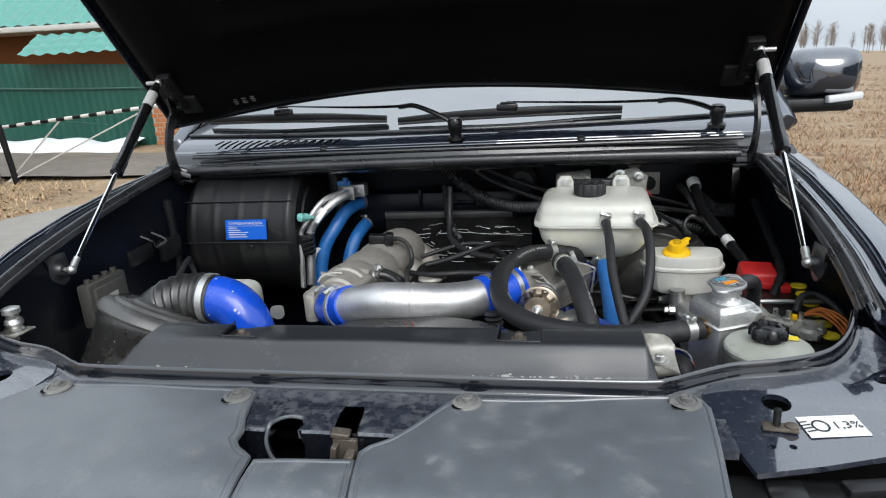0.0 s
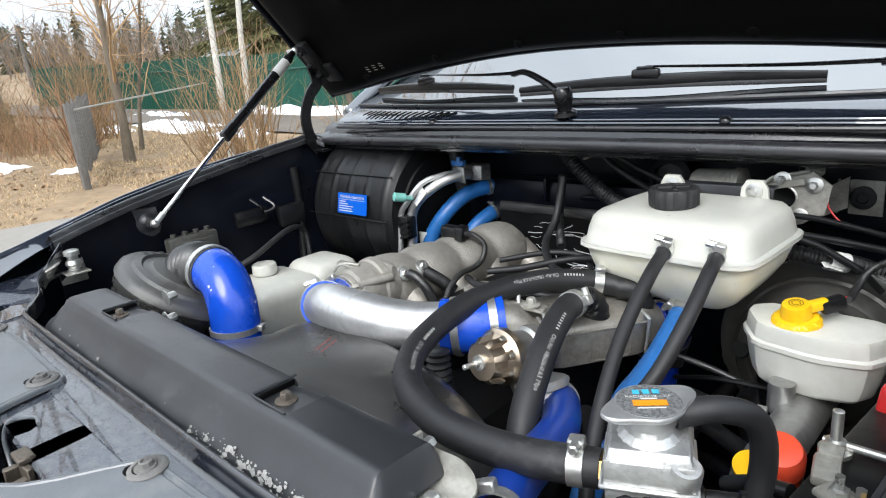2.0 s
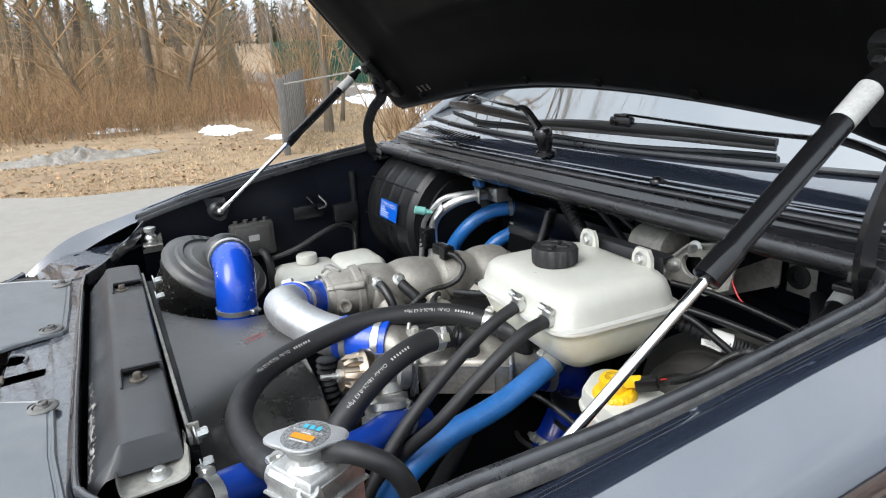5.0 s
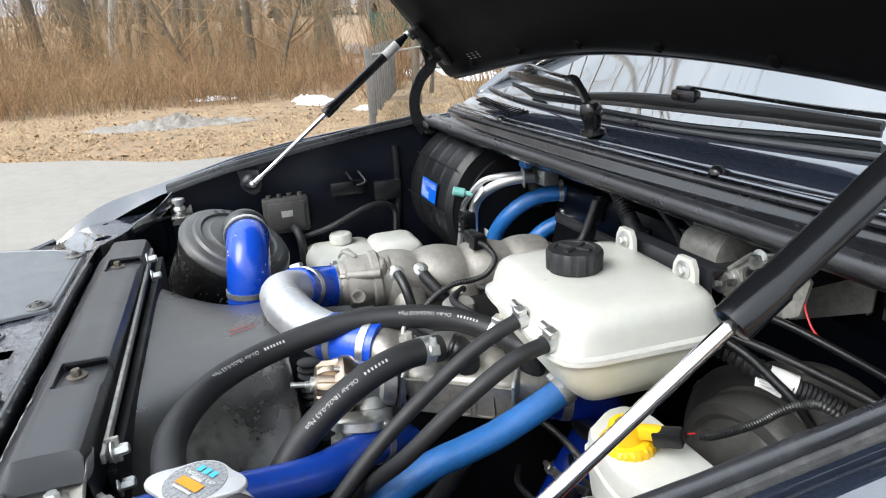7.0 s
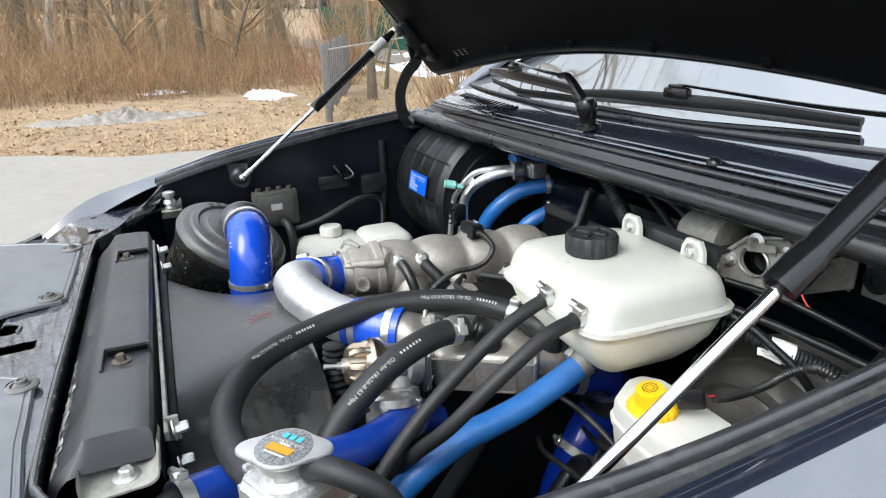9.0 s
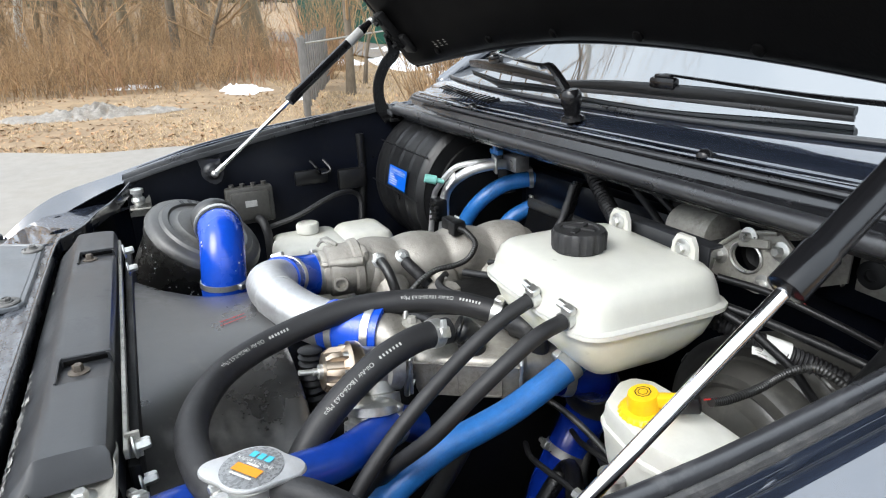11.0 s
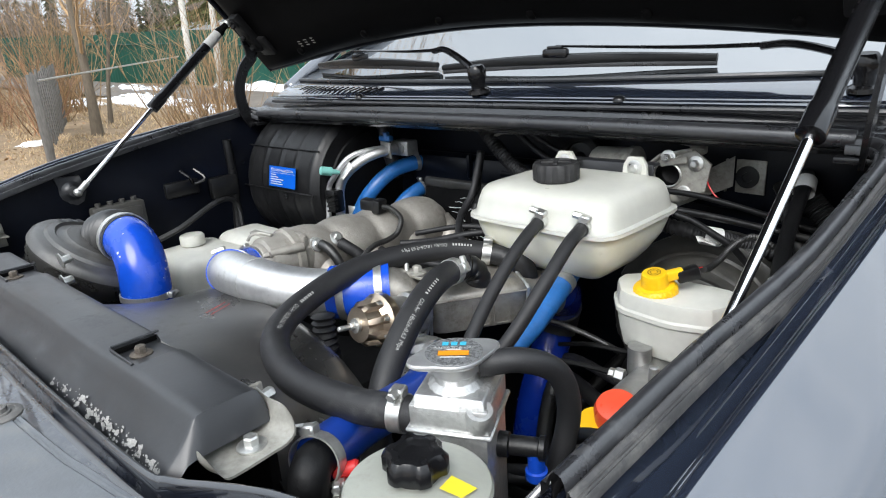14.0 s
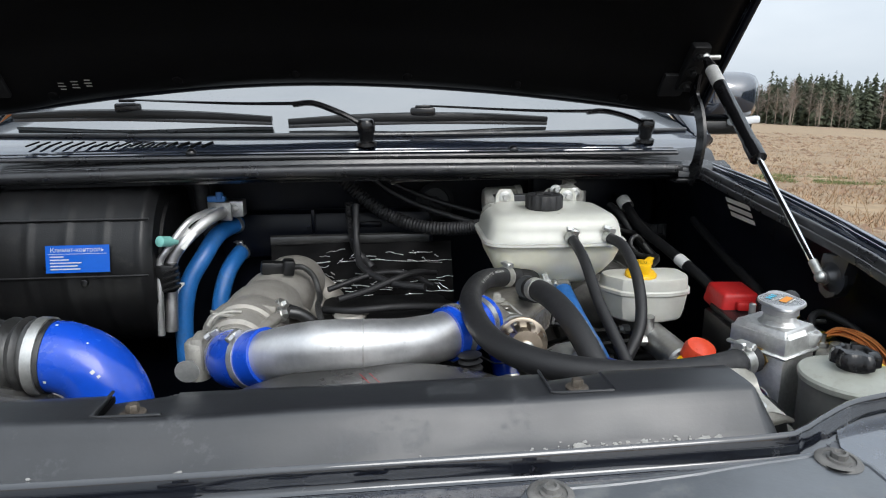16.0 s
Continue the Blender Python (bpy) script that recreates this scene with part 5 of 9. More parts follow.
for k, w in enumerate((0.022, 0.030, 0.050, 0.044, 0.048)):
    bar(bm, lab + V(-0.044 + w / 2, 0, 0) + lu * (0.004 - 0.0052 * k), (1, 0, 0), lu, w, 0.0019, 0.0026)
part("lettering", bm, WHITE_INK, lb, "white Cyrillic heading and small lines")

# climate pipes beside it
pp = thing("climate_pipes", (-0.31, 1.50, 0.95), "bare aluminium air conditioning pipes with a teal cap", "pipes")
bm = bmesh.new()
tube(bm, [(-0.244, 1.510, 1.122), (-0.251, 1.480, 1.122), (-0.272, 1.445, 1.111), (-0.303, 1.418, 1.083), (-0.327, 1.411, 1.048), (-0.332, 1.410, 1.00), (-0.336, 1.40, 0.92)], 0.0105, 16, 8)
part("wide_pipe", bm, ALU, pp)
bm = bmesh.new()
tube(bm, [(-0.262, 1.500, 1.126), (-0.278, 1.455, 1.125), (-0.298, 1.420, 1.114), (-0.327, 1.398, 1.074), (-0.343, 1.393, 1.047), (-0.346, 1.385, 0.98), (-0.348, 1.38, 0.92)], 0.0062, 14, 8)
part("narrow_pipe", bm, ALU, pp)
bm = bmesh.new()
box(bm, (-0.243, 1.536, 1.122), (0.050, 0.034, 0.032), 0.003)
lathe(bm, (-0.236, 1.519, 1.122), (0, -1, 0), [(0.009, 0), (0.009, 0.003), (0.006, 0.004)], 14)
part("valve_block", bm, ALU_WELD, pp, "silver expansion valve block")
bm = bmesh.new()
box(bm, (-0.256, 1.492, 1.123), (0.050, 0.004, 0.034), 0.001, pose(0, 0, 0, 0, 0, -20))
part("pipe_plate", bm, ALU_DULL, pp, "thin aluminium pipe plate")
bm = bmesh.new()
box(bm, (-0.262, 1.500, 1.146), (0.034, 0.014, 0.012), 0.003)
cyl(bm, (-0.256, 1.496, 1.146), (-0.256, 1.496, 1.160), 0.007, 12)
part("blue_clip", bm, BLUE_HOSE, pp, "blue plastic clip")
bm = bmesh.new()
lathe(bm, (-0.314, 1.404, 1.085), (-0.42, -0.88, 0.22), [(0.005, 0), (0.0055, 0.012), (0.0055, 0.016), (0.0095, 0.017), (0.0095, 0.040), (0.007, 0.042)], 18)
part("service_cap", bm, TEAL_CAP, pp, "teal service port cap")
bm = bmesh.new()
box(bm, (-0.300, 1.412, 1.088), (0.022, 0.003, 0.036), 0.001, pose(0, 0, 0, -30, 30, -20))
part("paper_tag", bm, WHITE_LABEL, pp, "white printed paper tag")
bm = bmesh.new()
box(bm, (-0.330, 1.440, 0.985), (0.024, 0.003, 0.030), 0.001)
part("lower_tag", bm, WHITE_LABEL, pp, "white printed paper tag")
bm = bmesh.new()
box(bm, (-0.334, 1.398, 1.022), (0.034, 0.028, 0.050), 0.004)
for k in range(4):
    box(bm, (-0.322, 1.382, 1.006 + 0.011 * k), (0.030, 0.010, 0.005), 0.001, pose(0, 0, 0, 0, -18, 0))
part("pipe_holder", bm, PLASTIC, pp, "black ribbed pipe holder")
for pts in ([(-0.232, 1.605, 1.082), (-0.253, 1.562, 1.080), (-0.272, 1.520, 1.070), (-0.289, 1.478, 1.040), (-0.314, 1.455, 0.994), (-0.325, 1.44, 0.93), (-0.325, 1.43, 0.85)],
            [(-0.232, 1.605, 1.030), (-0.243, 1.570, 1.020), (-0.258, 1.530, 0.995), (-0.270, 1.505, 0.95), (-0.278, 1.49, 0.88)]):
    bh = thing("heater_hose", pts[2], "blue reinforced heater hose at the firewall", "hose", "heater hoses")
    bm = bmesh.new()
    tube(bm, pts, 0.0165, 18, 8)
    part("hose", bm, BLUE_HOSE, bh)
    clamp(bh, Vector(pts[0]).lerp(Vector(pts[1]), 0.7), Vector(pts[1]) - Vector(pts[0]), 0.017)

# washer tank
wt_ = thing("washer_tank", (-0.42, 1.18, 0.80), "milky white plastic washer tank with a screw cap", "tank")
bm = bmesh.new()
box(bm, (-0.500, 1.153, 0.871), (0.172, 0.162, 0.166), 0.030, None, 4)
box(bm, (-0.486, 1.272, 0.887), (0.136, 0.120, 0.158), 0.030, None, 4)
part("tank_body", bm, WHITE_OLD, wt_)
bm = bmesh.new()
lathe(bm, (-0.531, 1.157, 0.950), (0, 0, 1), [(0.022, 0), (0.022, 0.006), (0.026, 0.007), (0.026, 0.024), (0.023, 0.028), (0.008, 0.029)], 28, wob=lambda t, h: 1 + (0.015 if h > 0.006 else 0) * math.cos(20 * t))
part("cap", bm, WHITE_OLD, wt_, "white ribbed screw cap")

# air filter canister
af = thing("air_filter", (-0.40, 0.93, 0.80), "dusty black round air filter canister with a ribbed lid", "air filter")
FN = V(0.32, 0.42, 0.85).normalized()
FC = V(-0.391, 0.933, 1.038)
bm = bmesh.new()
lathe(bm, FC - FN * 0.26, FN, [(0.090, 0), (0.096, 0.02), (0.103, 0.22), (0.107, 0.225), (0.107, 0.24), (0.100, 0.243)], 48)
part("canister", bm, FILTER_CAN, af, "shiny black canister with white specks")
bm = bmesh.new()
lathe(bm, FC - FN * 0.022, FN, [(0.1085, 0), (0.1105, 0.004), (0.108, 0.014), (0.102, 0.020), (0.090, 0.022), (0.086, 0.027), (0.076, 0.029), (0.072, 0.025), (0.063, 0.026), (0.058, 0.031), (0.046, 0.032)], 56)
lid = part("lid", bm, FILTER_LID, af, "dusty grey-black ribbed lid")
bm = bmesh.new()
_, fu, fw_ = basis(FN)
for k in range(7):
    a = radians(175 + 13 * k)
    p = FC + FN * 0.0065 + (fu * math.cos(a) + fw_ * math.sin(a)) * 0.081
    rr = fu * -math.sin(a) + fw_ * math.cos(a)
    bar(bm, p, rr, FN.cross(rr), 0.009, 0.010, 0.0008)
part("embossed_marks", bm, PLASTIC, lid)
bm = bmesh.new()
rng = random.Random(5)
for k in range(70):
    a, h = rng.uniform(-1.2, 1.6), rng.uniform(0.06, 0.22)
    r = 0.096 + 0.007 * ((h - 0.02) / 0.20) + 0.0006
    p = FC - FN * 0.26 + FN * h + (fu * math.cos(a) + fw_ * math.sin(a)) * r
    n = (fu * math.cos(a) + fw_ * math.sin(a))
    t = FN.cross(n)
    bar(bm, p, t, n.cross(t), rng.uniform(0.001, 0.003), rng.uniform(0.001, 0.0025), 0.0002)
dots = part("dried_splashes", bm, WHITE_INK, af)
dots["kind"] = "stuff"
# intake elbow and blue pipe
el = thing("intake_elbow", (-0.36, 0.95, 1.05), "black corrugated rubber intake elbow with a clamp", "intake elbow")
bm = bmesh.new()
EP = [V(-0.440, 0.936, 1.012), V(-0.426, 0.940, 1.032), V(-0.400, 0.945, 1.050), V(-0.368, 0.948, 1.060), V(-0.335, 0.948, 1.062), V(-0.312, 0.948, 1.060)]
tube(bm, EP, 0.040, 26, 14, rad=lambda s_: 1.0 + (0.065 * math.sin(s_ * 74) if 0.40 < s_ < 0.82 else 0) + 0.16 * math.exp(-(s_ / 0.10) ** 2))
part("elbow", bm, RUBBER_MID, el)
clamp(el, (-0.322, 0.948, 1.061), (1, 0, -0.08), 0.0412, 0.011, (0, 0.4, -1))
clamp(el, V(-0.433, 0.938, 1.020), (0.5, 0.15, 0.85), 0.0455, 0.008, (-0.2, -1, 0.2))
for sg in (-1, 1):
    bm = bmesh.new()
    tube(bm, [(-0.415, 0.943 + sg * 0.036, 1.028), (-0.395, 0.946 + sg * 0.041, 1.046), (-0.375, 0.948 + sg * 0.039, 1.056)], 0.004, 8, 6)
    part("moulded_rib", bm, RUBBER_MID, el)
bp_ = thing("intake_pipe", (-0.24, 0.94, 0.95), "glossy blue silicone intake pipe speckled with paint", "intake pipe")
bm = bmesh.new()
BL = [V(-0.318, 0.948, 1.061), V(-0.300, 0.948, 1.058), V(-0.276, 0.946, 1.046), V(-0.258, 0.942, 1.022), V(-0.250, 0.938, 0.990), V(-0.249, 0.935, 0.960), V(-0.249, 0.935, 0.945)]
tube(bm, BL, 0.0385, 28, 10)
part("pipe", bm, BLUE, bp_)
clamp(bp_, (-0.2495, 0.9365, 0.980), (0.01, 0.05, 1), 0.0388, 0.010, (0.8, 0.6, 0))
bm = bmesh.new()
cyl(bm, (-0.249, 0.935, 0.60), (-0.249, 0.935, 0.962), 0.034, 24)
part("stub", bm, ALU_DULL, bp_)
bm = bmesh.new()
for k in range(26):
    s_, a = rng.uniform(0.1, 0.75), rng.uniform(0, 6.28)
    path = spline(BL, 10)
    i = int(s_ * (len(path) - 2))
    T, N, B = rails(path)
    n = N[i] * math.cos(a) + B[i] * math.sin(a)
    q = rng.uniform(0.0015, 0.0042)
    bar(bm, path[i] + n * 0.0388, T[i], n.cross(T[i]), q, q * rng.uniform(0.6, 1.4), 0.0)
dots = part("paint_specks", bm, WHITE_INK, bp_)
dots["kind"] = "stuff"

# engine control unit and sensor on the left wall
ecu = thing("control_unit", (-0.605, 1.045, 0.98), "dusty grey finned control unit on the inner wall", "control unit")
bm = bmesh.new()
box(bm, (-0.607, 1.048, 1.02), (0.028, 0.105, 0.085), 0.006)
box(bm, (-0.592, 1.048, 1.02), (0.010, 0.085, 0.065), 0.004)
for k in range(4):
    cyl(bm, (-0.607, 1.012 + 0.024 * k, 1.058), (-0.607, 1.012 + 0.024 * k, 1.070), 0.006, 10)
part("case", bm, CASE_GREY, ecu)
bm = bmesh.new()
bar(bm, (-0.5865, 1.048, 1.026), (0, 1, 0), (0, 0, 1), 0.026, 0.015, 0.0006)
part("paper_label", bm, LABEL_OLD, ecu)
bm = bmesh.new()
tube(bm, [(-0.585, 1.06, 0.99), (-0.56, 1.065, 0.985), (-0.545, 1.07, 0.95), (-0.55, 1.07, 0.85)], 0.010, 10, 6)
part("cable", bm, RUBBER, ecu)
sn = thing("refrigerant_port", (-0.60, 0.82, 1.03), "brass and steel filler port on a small bracket", "filler port")
bm = bmesh.new()
box(bm, (-0.612, 0.822, 1.055), (0.004, 0.045, 0.055), 0.0015, pose(0, 0, 0, 0, -12, 0))
box(bm, (-0.590, 0.822, 1.052), (0.045, 0.040, 0.003), 0.001)
part("bracket", bm, STEEL_DULL, sn)
bm = bmesh.new()
lathe(bm, (-0.584, 0.821, 1.05), (0, 0, 1), [(0.013, 0), (0.013, 0.008), (0.009, 0.010), (0.012, 0.014), (0.014, 0.018), (0.012, 0.024), (0.009, 0.026), (0.009, 0.032), (0.013, 0.034), (0.013, 0.042), (0.008, 0.044)], 20)
part("port", bm, STEEL, sn)
rel = thing("relay_bracket", (-0.61, 1.25, 1.0), "dark plastic relay holders and clips on the inner wall", "relay")
bm = bmesh.new()
box(bm, (-0.625, 1.30, 1.045), (0.020, 0.07, 0.05), 0.006)
part("relay_holder", bm, PLASTIC, rel)
bm = bmesh.new()
box(bm, (-0.628, 1.20, 1.06), (0.014, 0.08, 0.035), 0.005)
part("cable_channel", bm, PLASTIC, rel)
bm = bmesh.new()
tube(bm, [(-0.62, 1.20, 1.10), (-0.60, 1.21, 1.085), (-0.605, 1.22, 1.07), (-0.59, 1.24, 1.08), (-0.615, 1.23, 1.10)], 0.004, 8, 6)
part("loose_clip", bm, PLASTIC_SHINY, rel)
cb = thing("cable_loom", (-0.56, 1.2, 0.95), "thin black cables running along the inner wall", "cable")
bm = bmesh.new()
tube(bm, [(-0.57, 1.08, 0.97), (-0.54, 1.14, 0.995), (-0.55, 1.24, 1.03), (-0.58, 1.30, 1.01), (-0.57, 1.30, 0.95)], 0.006, 8, 8)
part("cable", bm, RUBBER, cb)
bm = bmesh.new()
tube(bm, [(-0.632, 1.33, 1.15), (-0.630, 1.33, 1.05), (-0.625, 1.32, 0.95), (-0.60, 1.30, 0.85)], 0.010, 10, 8)
part("sleeve", bm, PLASTIC, cb)

# ---- engine ----
eng = thing("engine", (0.0, 1.2, 0.55), "grimy cast aluminium car engine with cables", "engine")
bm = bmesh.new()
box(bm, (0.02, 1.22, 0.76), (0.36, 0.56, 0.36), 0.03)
part("block", bm, DARK, eng, "near-black engine block, coloured as dark as the deep bay")
# welded box cooler on the right side of the engine
wc = thing("charge_cooler", (0.242, 1.170, 0.97), "grimy welded aluminium box cooler with hose nipples", "cooler")
WL, WW, WM = V(0.567, 0.824, 0), V(0.824, -0.567, 0), pose(0, 0, 0, 0, 0, -34.5)
WC = V(0.232, 1.177, 0)


def cooler_at(a, b, z):
    """A point along and across the cooler's box."""
    return WC + WL * a + WW * b + V(0, 0, z)


bm = bmesh.new()
rings = []
for z, ha, hb in ((0.976, 0.062, 0.050), (0.979, 0.066, 0.055), (1.022, 0.0685, 0.0605), (1.028, 0.0675, 0.0595), (1.0325, 0.063, 0.054), (1.0370, 0.045, 0.036), (1.0385, 0.02, 0.01)):
    ring = []
    for k in range(48):
        t = 2 * math.pi * k / 48
        c_, s_ = math.cos(t), math.sin(t)
        f = 1 / (abs(c_) ** 9 + abs(s_) ** 9) ** (1 / 9)
        ring.append(bm.verts.new(cooler_at(ha * c_ * f, hb * s_ * f, z)))
    rings.append(ring)
for a, b in zip(rings, rings[1:]):
    for k in range(48):
        bm.faces.new((a[k], a[(k + 1) % 48], b[(k + 1) % 48], b[k]))
bm.faces.new(rings[0])
bm.faces.new(rings[-1])
core = part("box_core", bm, COOLER, wc, sharp=50)
for a in (-0.0665, 0.0625):
    bm = bmesh.new()
    tube(bm, [cooler_at(a - 0.0015, 0.0568, 0.980), cooler_at(a, 0.0612, 1.021), cooler_at(a, 0.0590, 1.030), cooler_at(a, 0.020, 1.0350)], 0.0022, 8, 5, rad=lambda s_: 1 + 0.25 * math.sin(s_ * 700))
    part("weld_bead", bm, ALU_WELD, core)
bm = bmesh.new()
tube(bm, [cooler_at(a, 0.0610, 1.0245) for a in (-0.066, -0.03, 0.03, 0.062)], 0.0016, 8, 6)
part("top_seam", bm, COOLER, core)
for a0, a1, z0, z1 in ((-0.012, 0.012, 0.982, 1.016), (0.018, 0.040, 0.982, 1.012)):
    bm = bmesh.new()
    tube(bm, [cooler_at(a, 0.0558 + 0.12 * (z - 0.980), z) for a, z in ((a0, z1), (a0, z0 + 0.003), (a0 + 0.003, z0), (a1 - 0.003, z0), (a1, z0 + 0.003), (a1, z1))], 0.0009, 6, 4, smooth=False)
    part("pressed_line", bm, COOLER, core)
# end tanks
bm = bmesh.new()
rings = []
for a, ha, hb, zc, e in ((0.060, 0.046, 0.0265, 1.003, 8), (0.070, 0.045, 0.0265, 1.003, 6), (0.084, 0.041, 0.0275, 1.000, 4), (0.098, 0.034, 0.0285, 0.996, 2.6), (0.108, 0.0285, 0.0285, 0.993, 2), (0.122, 0.0285, 0.0285, 0.992, 2)):
    rings.append([bm.verts.new(cooler_at(a, *(lambda c_, s_: (ha * c_ / (abs(c_) ** e + abs(s_) ** e) ** (1 / e), zc + hb * s_ / (abs(c_) ** e + abs(s_) ** e) ** (1 / e)))(math.cos(2 * math.pi * k / 36), math.sin(2 * math.pi * k / 36)))) for k in range(36)])
for a, b in zip(rings, rings[1:]):
    for k in range(36):
        bm.faces.new((a[k], a[(k + 1) % 36], b[(k + 1) % 36], b[k]))
part("end_tank", bm, COOLER, wc, sharp=60)
bm = bmesh.new()
rings = []
for p, r_ in ((V(0.171, 1.074, 1.034), 0.0315), (V(0.181, 1.087, 1.032), 0.0320), (V(0.190, 1.098, 1.024), 0.0345), (V(0.200, 1.112, 1.010), 0.0350), (V(0.214, 1.130, 1.004), 0.0345)):
    rings.append([bm.verts.new(p + WW * (r_ * math.cos(2 * math.pi * k / 32)) * (1 + 0.25 * (p.x > 0.195)) + V(0, 0, 0.93 * r_ * math.sin(2 * math.pi * k / 32) * (1 - 0.18 * (p.x > 0.195)))) for k in range(32)])
for a, b in zip(rings, rings[1:]):
    for k in range(32):
        bm.faces.new((a[k], a[(k + 1) % 32], b[(k + 1) % 32], b[k]))
part("inlet_cone", bm, COOLER, wc, sharp=60)
bm = bmesh.new()
lathe(bm, (0.205, 1.106, 1.004), WL + V(0, 0, -0.2), [(0.044, 0), (0.0455, 0.003), (0.044, 0.006)], 40, cap=False, wob=lambda t, h: 1 + 0.02 * math.sin(29 * t))
part("weld_ring", bm, ALU_WELD, wc)
for a, b in ((0.044, 0.030), (-0.046, 0.018), (0.046, -0.005)):
    bm = bmesh.new()
    lathe(bm, cooler_at(a, b, 1.030), (0, 0, 1), [(0.0105, 0), (0.0105, 0.004), (0.009, 0.006)], 18)
    part("bung", bm, ALU_DULL, wc, "welded aluminium bung")
bm = bmesh.new()
box(bm, (0.196, 1.108, 1.050), (0.050, 0.020, 0.004), 0.001, pose(0, 0, 0, 0, 8, 15))
bolt(bm, (0.204, 1.108, 1.052), (0, 0, 1), 0.0062, 0.007)
part("lifting_bracket", bm, STEEL_DULL, wc)
bm = bmesh.new()
cyl(bm, (0.186, 1.106, 1.050), (0.180, 1.112, 1.072), 0.0034, 10)
part("stud", bm, STEEL, wc)
# left cylinder cover and coil area, deep-bay shade put into its colour
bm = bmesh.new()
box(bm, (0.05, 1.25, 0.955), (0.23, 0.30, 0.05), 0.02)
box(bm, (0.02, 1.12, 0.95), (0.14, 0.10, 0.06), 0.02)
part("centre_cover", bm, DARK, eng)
bm = bmesh.new()
lathe(bm, (-0.008, 1.252, 0.985), (0, 0, 1), [(0.026, 0), (0.027, 0.004), (0.024, 0.008), (0.010, 0.010)], 24)
for k in range(2):
    lathe(bm, (-0.008 + (0.024 if k else -0.024), 1.252 + 0.012, 0.985), (0, 0, 1), [(0.006, 0), (0.006, 0.012)], 8)
part("sensor_flange", bm, ALU_CAST, eng)
for k, pts in enumerate(([(-0.05, 1.20, 0.975), (0.02, 1.17, 0.980), (0.09, 1.19, 0.985), (0.14, 1.22, 0.985)],
                         [(0.15, 1.45, 1.00), (0.10, 1.38, 1.02), (0.02, 1.33, 1.005), (-0.03, 1.30, 1.00)],
                         [(0.0, 1.50, 1.13), (0.0, 1.47, 1.06), (0.01, 1.42, 1.025), (0.06, 1.36, 1.01), (0.12, 1.32, 1.01)],
                         [(-0.05, 1.36, 1.0), (0.03, 1.40, 1.015), (0.09, 1.42, 1.01), (0.14, 1.36, 1.0)],
                         [(-0.06, 1.28, 0.99), (0.0, 1.24, 1.0), (0.07, 1.25, 1.0), (0.17, 1.30, 0.98)])):
    bm = bmesh.new()
    tube(bm, pts, (0.0065, 0.006, 0.0068, 0.005, 0.006)[k], 10, 8, rad=(lambda s_: 1 + 0.08 * math.sin(s_ * 260)) if k == 2 else None)
    part("cable", bm, RUBBER, eng)
# intake manifold
man = thing("intake_manifold", (-0.16, 1.30, 0.93), "cast aluminium intake manifold with rounded runners", "intake manifold")


def runner(u, v):
    y = 1.15 + 0.33 * v
    bulge = abs(math.sin(math.pi * (v * 4.0 + 0.1))) ** 0.7
    r = 0.0445 + 0.0090 * bulge - 0.03 * max(0, abs(2 * v - 1) - 0.88) * 4
    cx, cz = -0.165 + 0.05 * v, 0.990 + 0.002 * v
    a = 2 * math.pi * u
    return V(cx + r * 1.12 * math.cos(a), y, cz + r * math.sin(a))


bm = bmesh.new()
sheet(bm, 32, 52, runner)
bmesh.ops.remove_doubles(bm, verts=bm.verts[:], dist=0.0003)
bmesh.ops.holes_fill(bm, edges=bm.edges[:], sides=40)
part("plenum", bm, ALU_CAST, man)
for k in range(4):
    bm = bmesh.new()
    y = 1.20 + 0.092 * k
    cx = -0.165 + 0.05 * (y - 1.15) / 0.37
    tube(bm, [(cx + 0.02, y, 0.985), (cx + 0.055, y, 0.955), (cx + 0.080, y, 0.91), (cx + 0.085, y, 0.86)], 0.030, 18, 8)
    part("runner", bm, ALU_CAST, man)
bm = bmesh.new()
TA = V(0.06, 1, 0.02).normalized()
TP = V(-0.157, 1.088, 0.998)
lathe(bm, TP, TA, [(0.037, 0), (0.0385, 0.003), (0.0385, 0.010), (0.044, 0.013), (0.0455, 0.020), (0.0455, 0.052), (0.050, 0.055), (0.051, 0.066), (0.046, 0.070), (0.046, 0.085)], 40)
thr = part("throttle_body", bm, ALU_CAST, man, "cast aluminium throttle body")
bm = bmesh.new()
cyl(bm, (-0.128, 1.096, 1.022), (-0.108, 1.152, 1.024), 0.0085, 14, 0.002)
lathe(bm, (-0.127, 1.094, 1.022), (-0.3, -1, 0), [(0.0055, 0), (0.0055, 0.008), (0.004, 0.010)], 6)
part("spindle_housing", bm, ALU_CAST, thr)
bm = bmesh.new()
lathe(bm, (-0.116, 1.112, 0.990), (0.9, -0.35, 0.12), [(0.0125, 0), (0.0125, 0.012), (0.0085, 0.012), (0.0080, 0.004)], 20)
part("round_boss", bm, ALU_CAST, thr)
bm = bmesh.new()
tube(bm, [(-0.190, 1.095, 1.036), (-0.182, 1.100, 1.046), (-0.168, 1.110, 1.049), (-0.150, 1.118, 1.046)], 0.0028, 8, 6)
box(bm, (-0.172, 1.112, 1.046), (0.034, 0.016, 0.004), 0.001, pose(0, 0, 0, 0, 14, 24))
part("spring_arm", bm, STEEL_DULL, thr)
bm = bmesh.new()
box(bm, (-0.128, 1.158, 1.004), (0.030, 0.010, 0.078), 0.004, pose(0, 0, 0, 0, 8, -4))
part("joint_flange", bm, ALU_CAST, thr)
bm = bmesh.new()
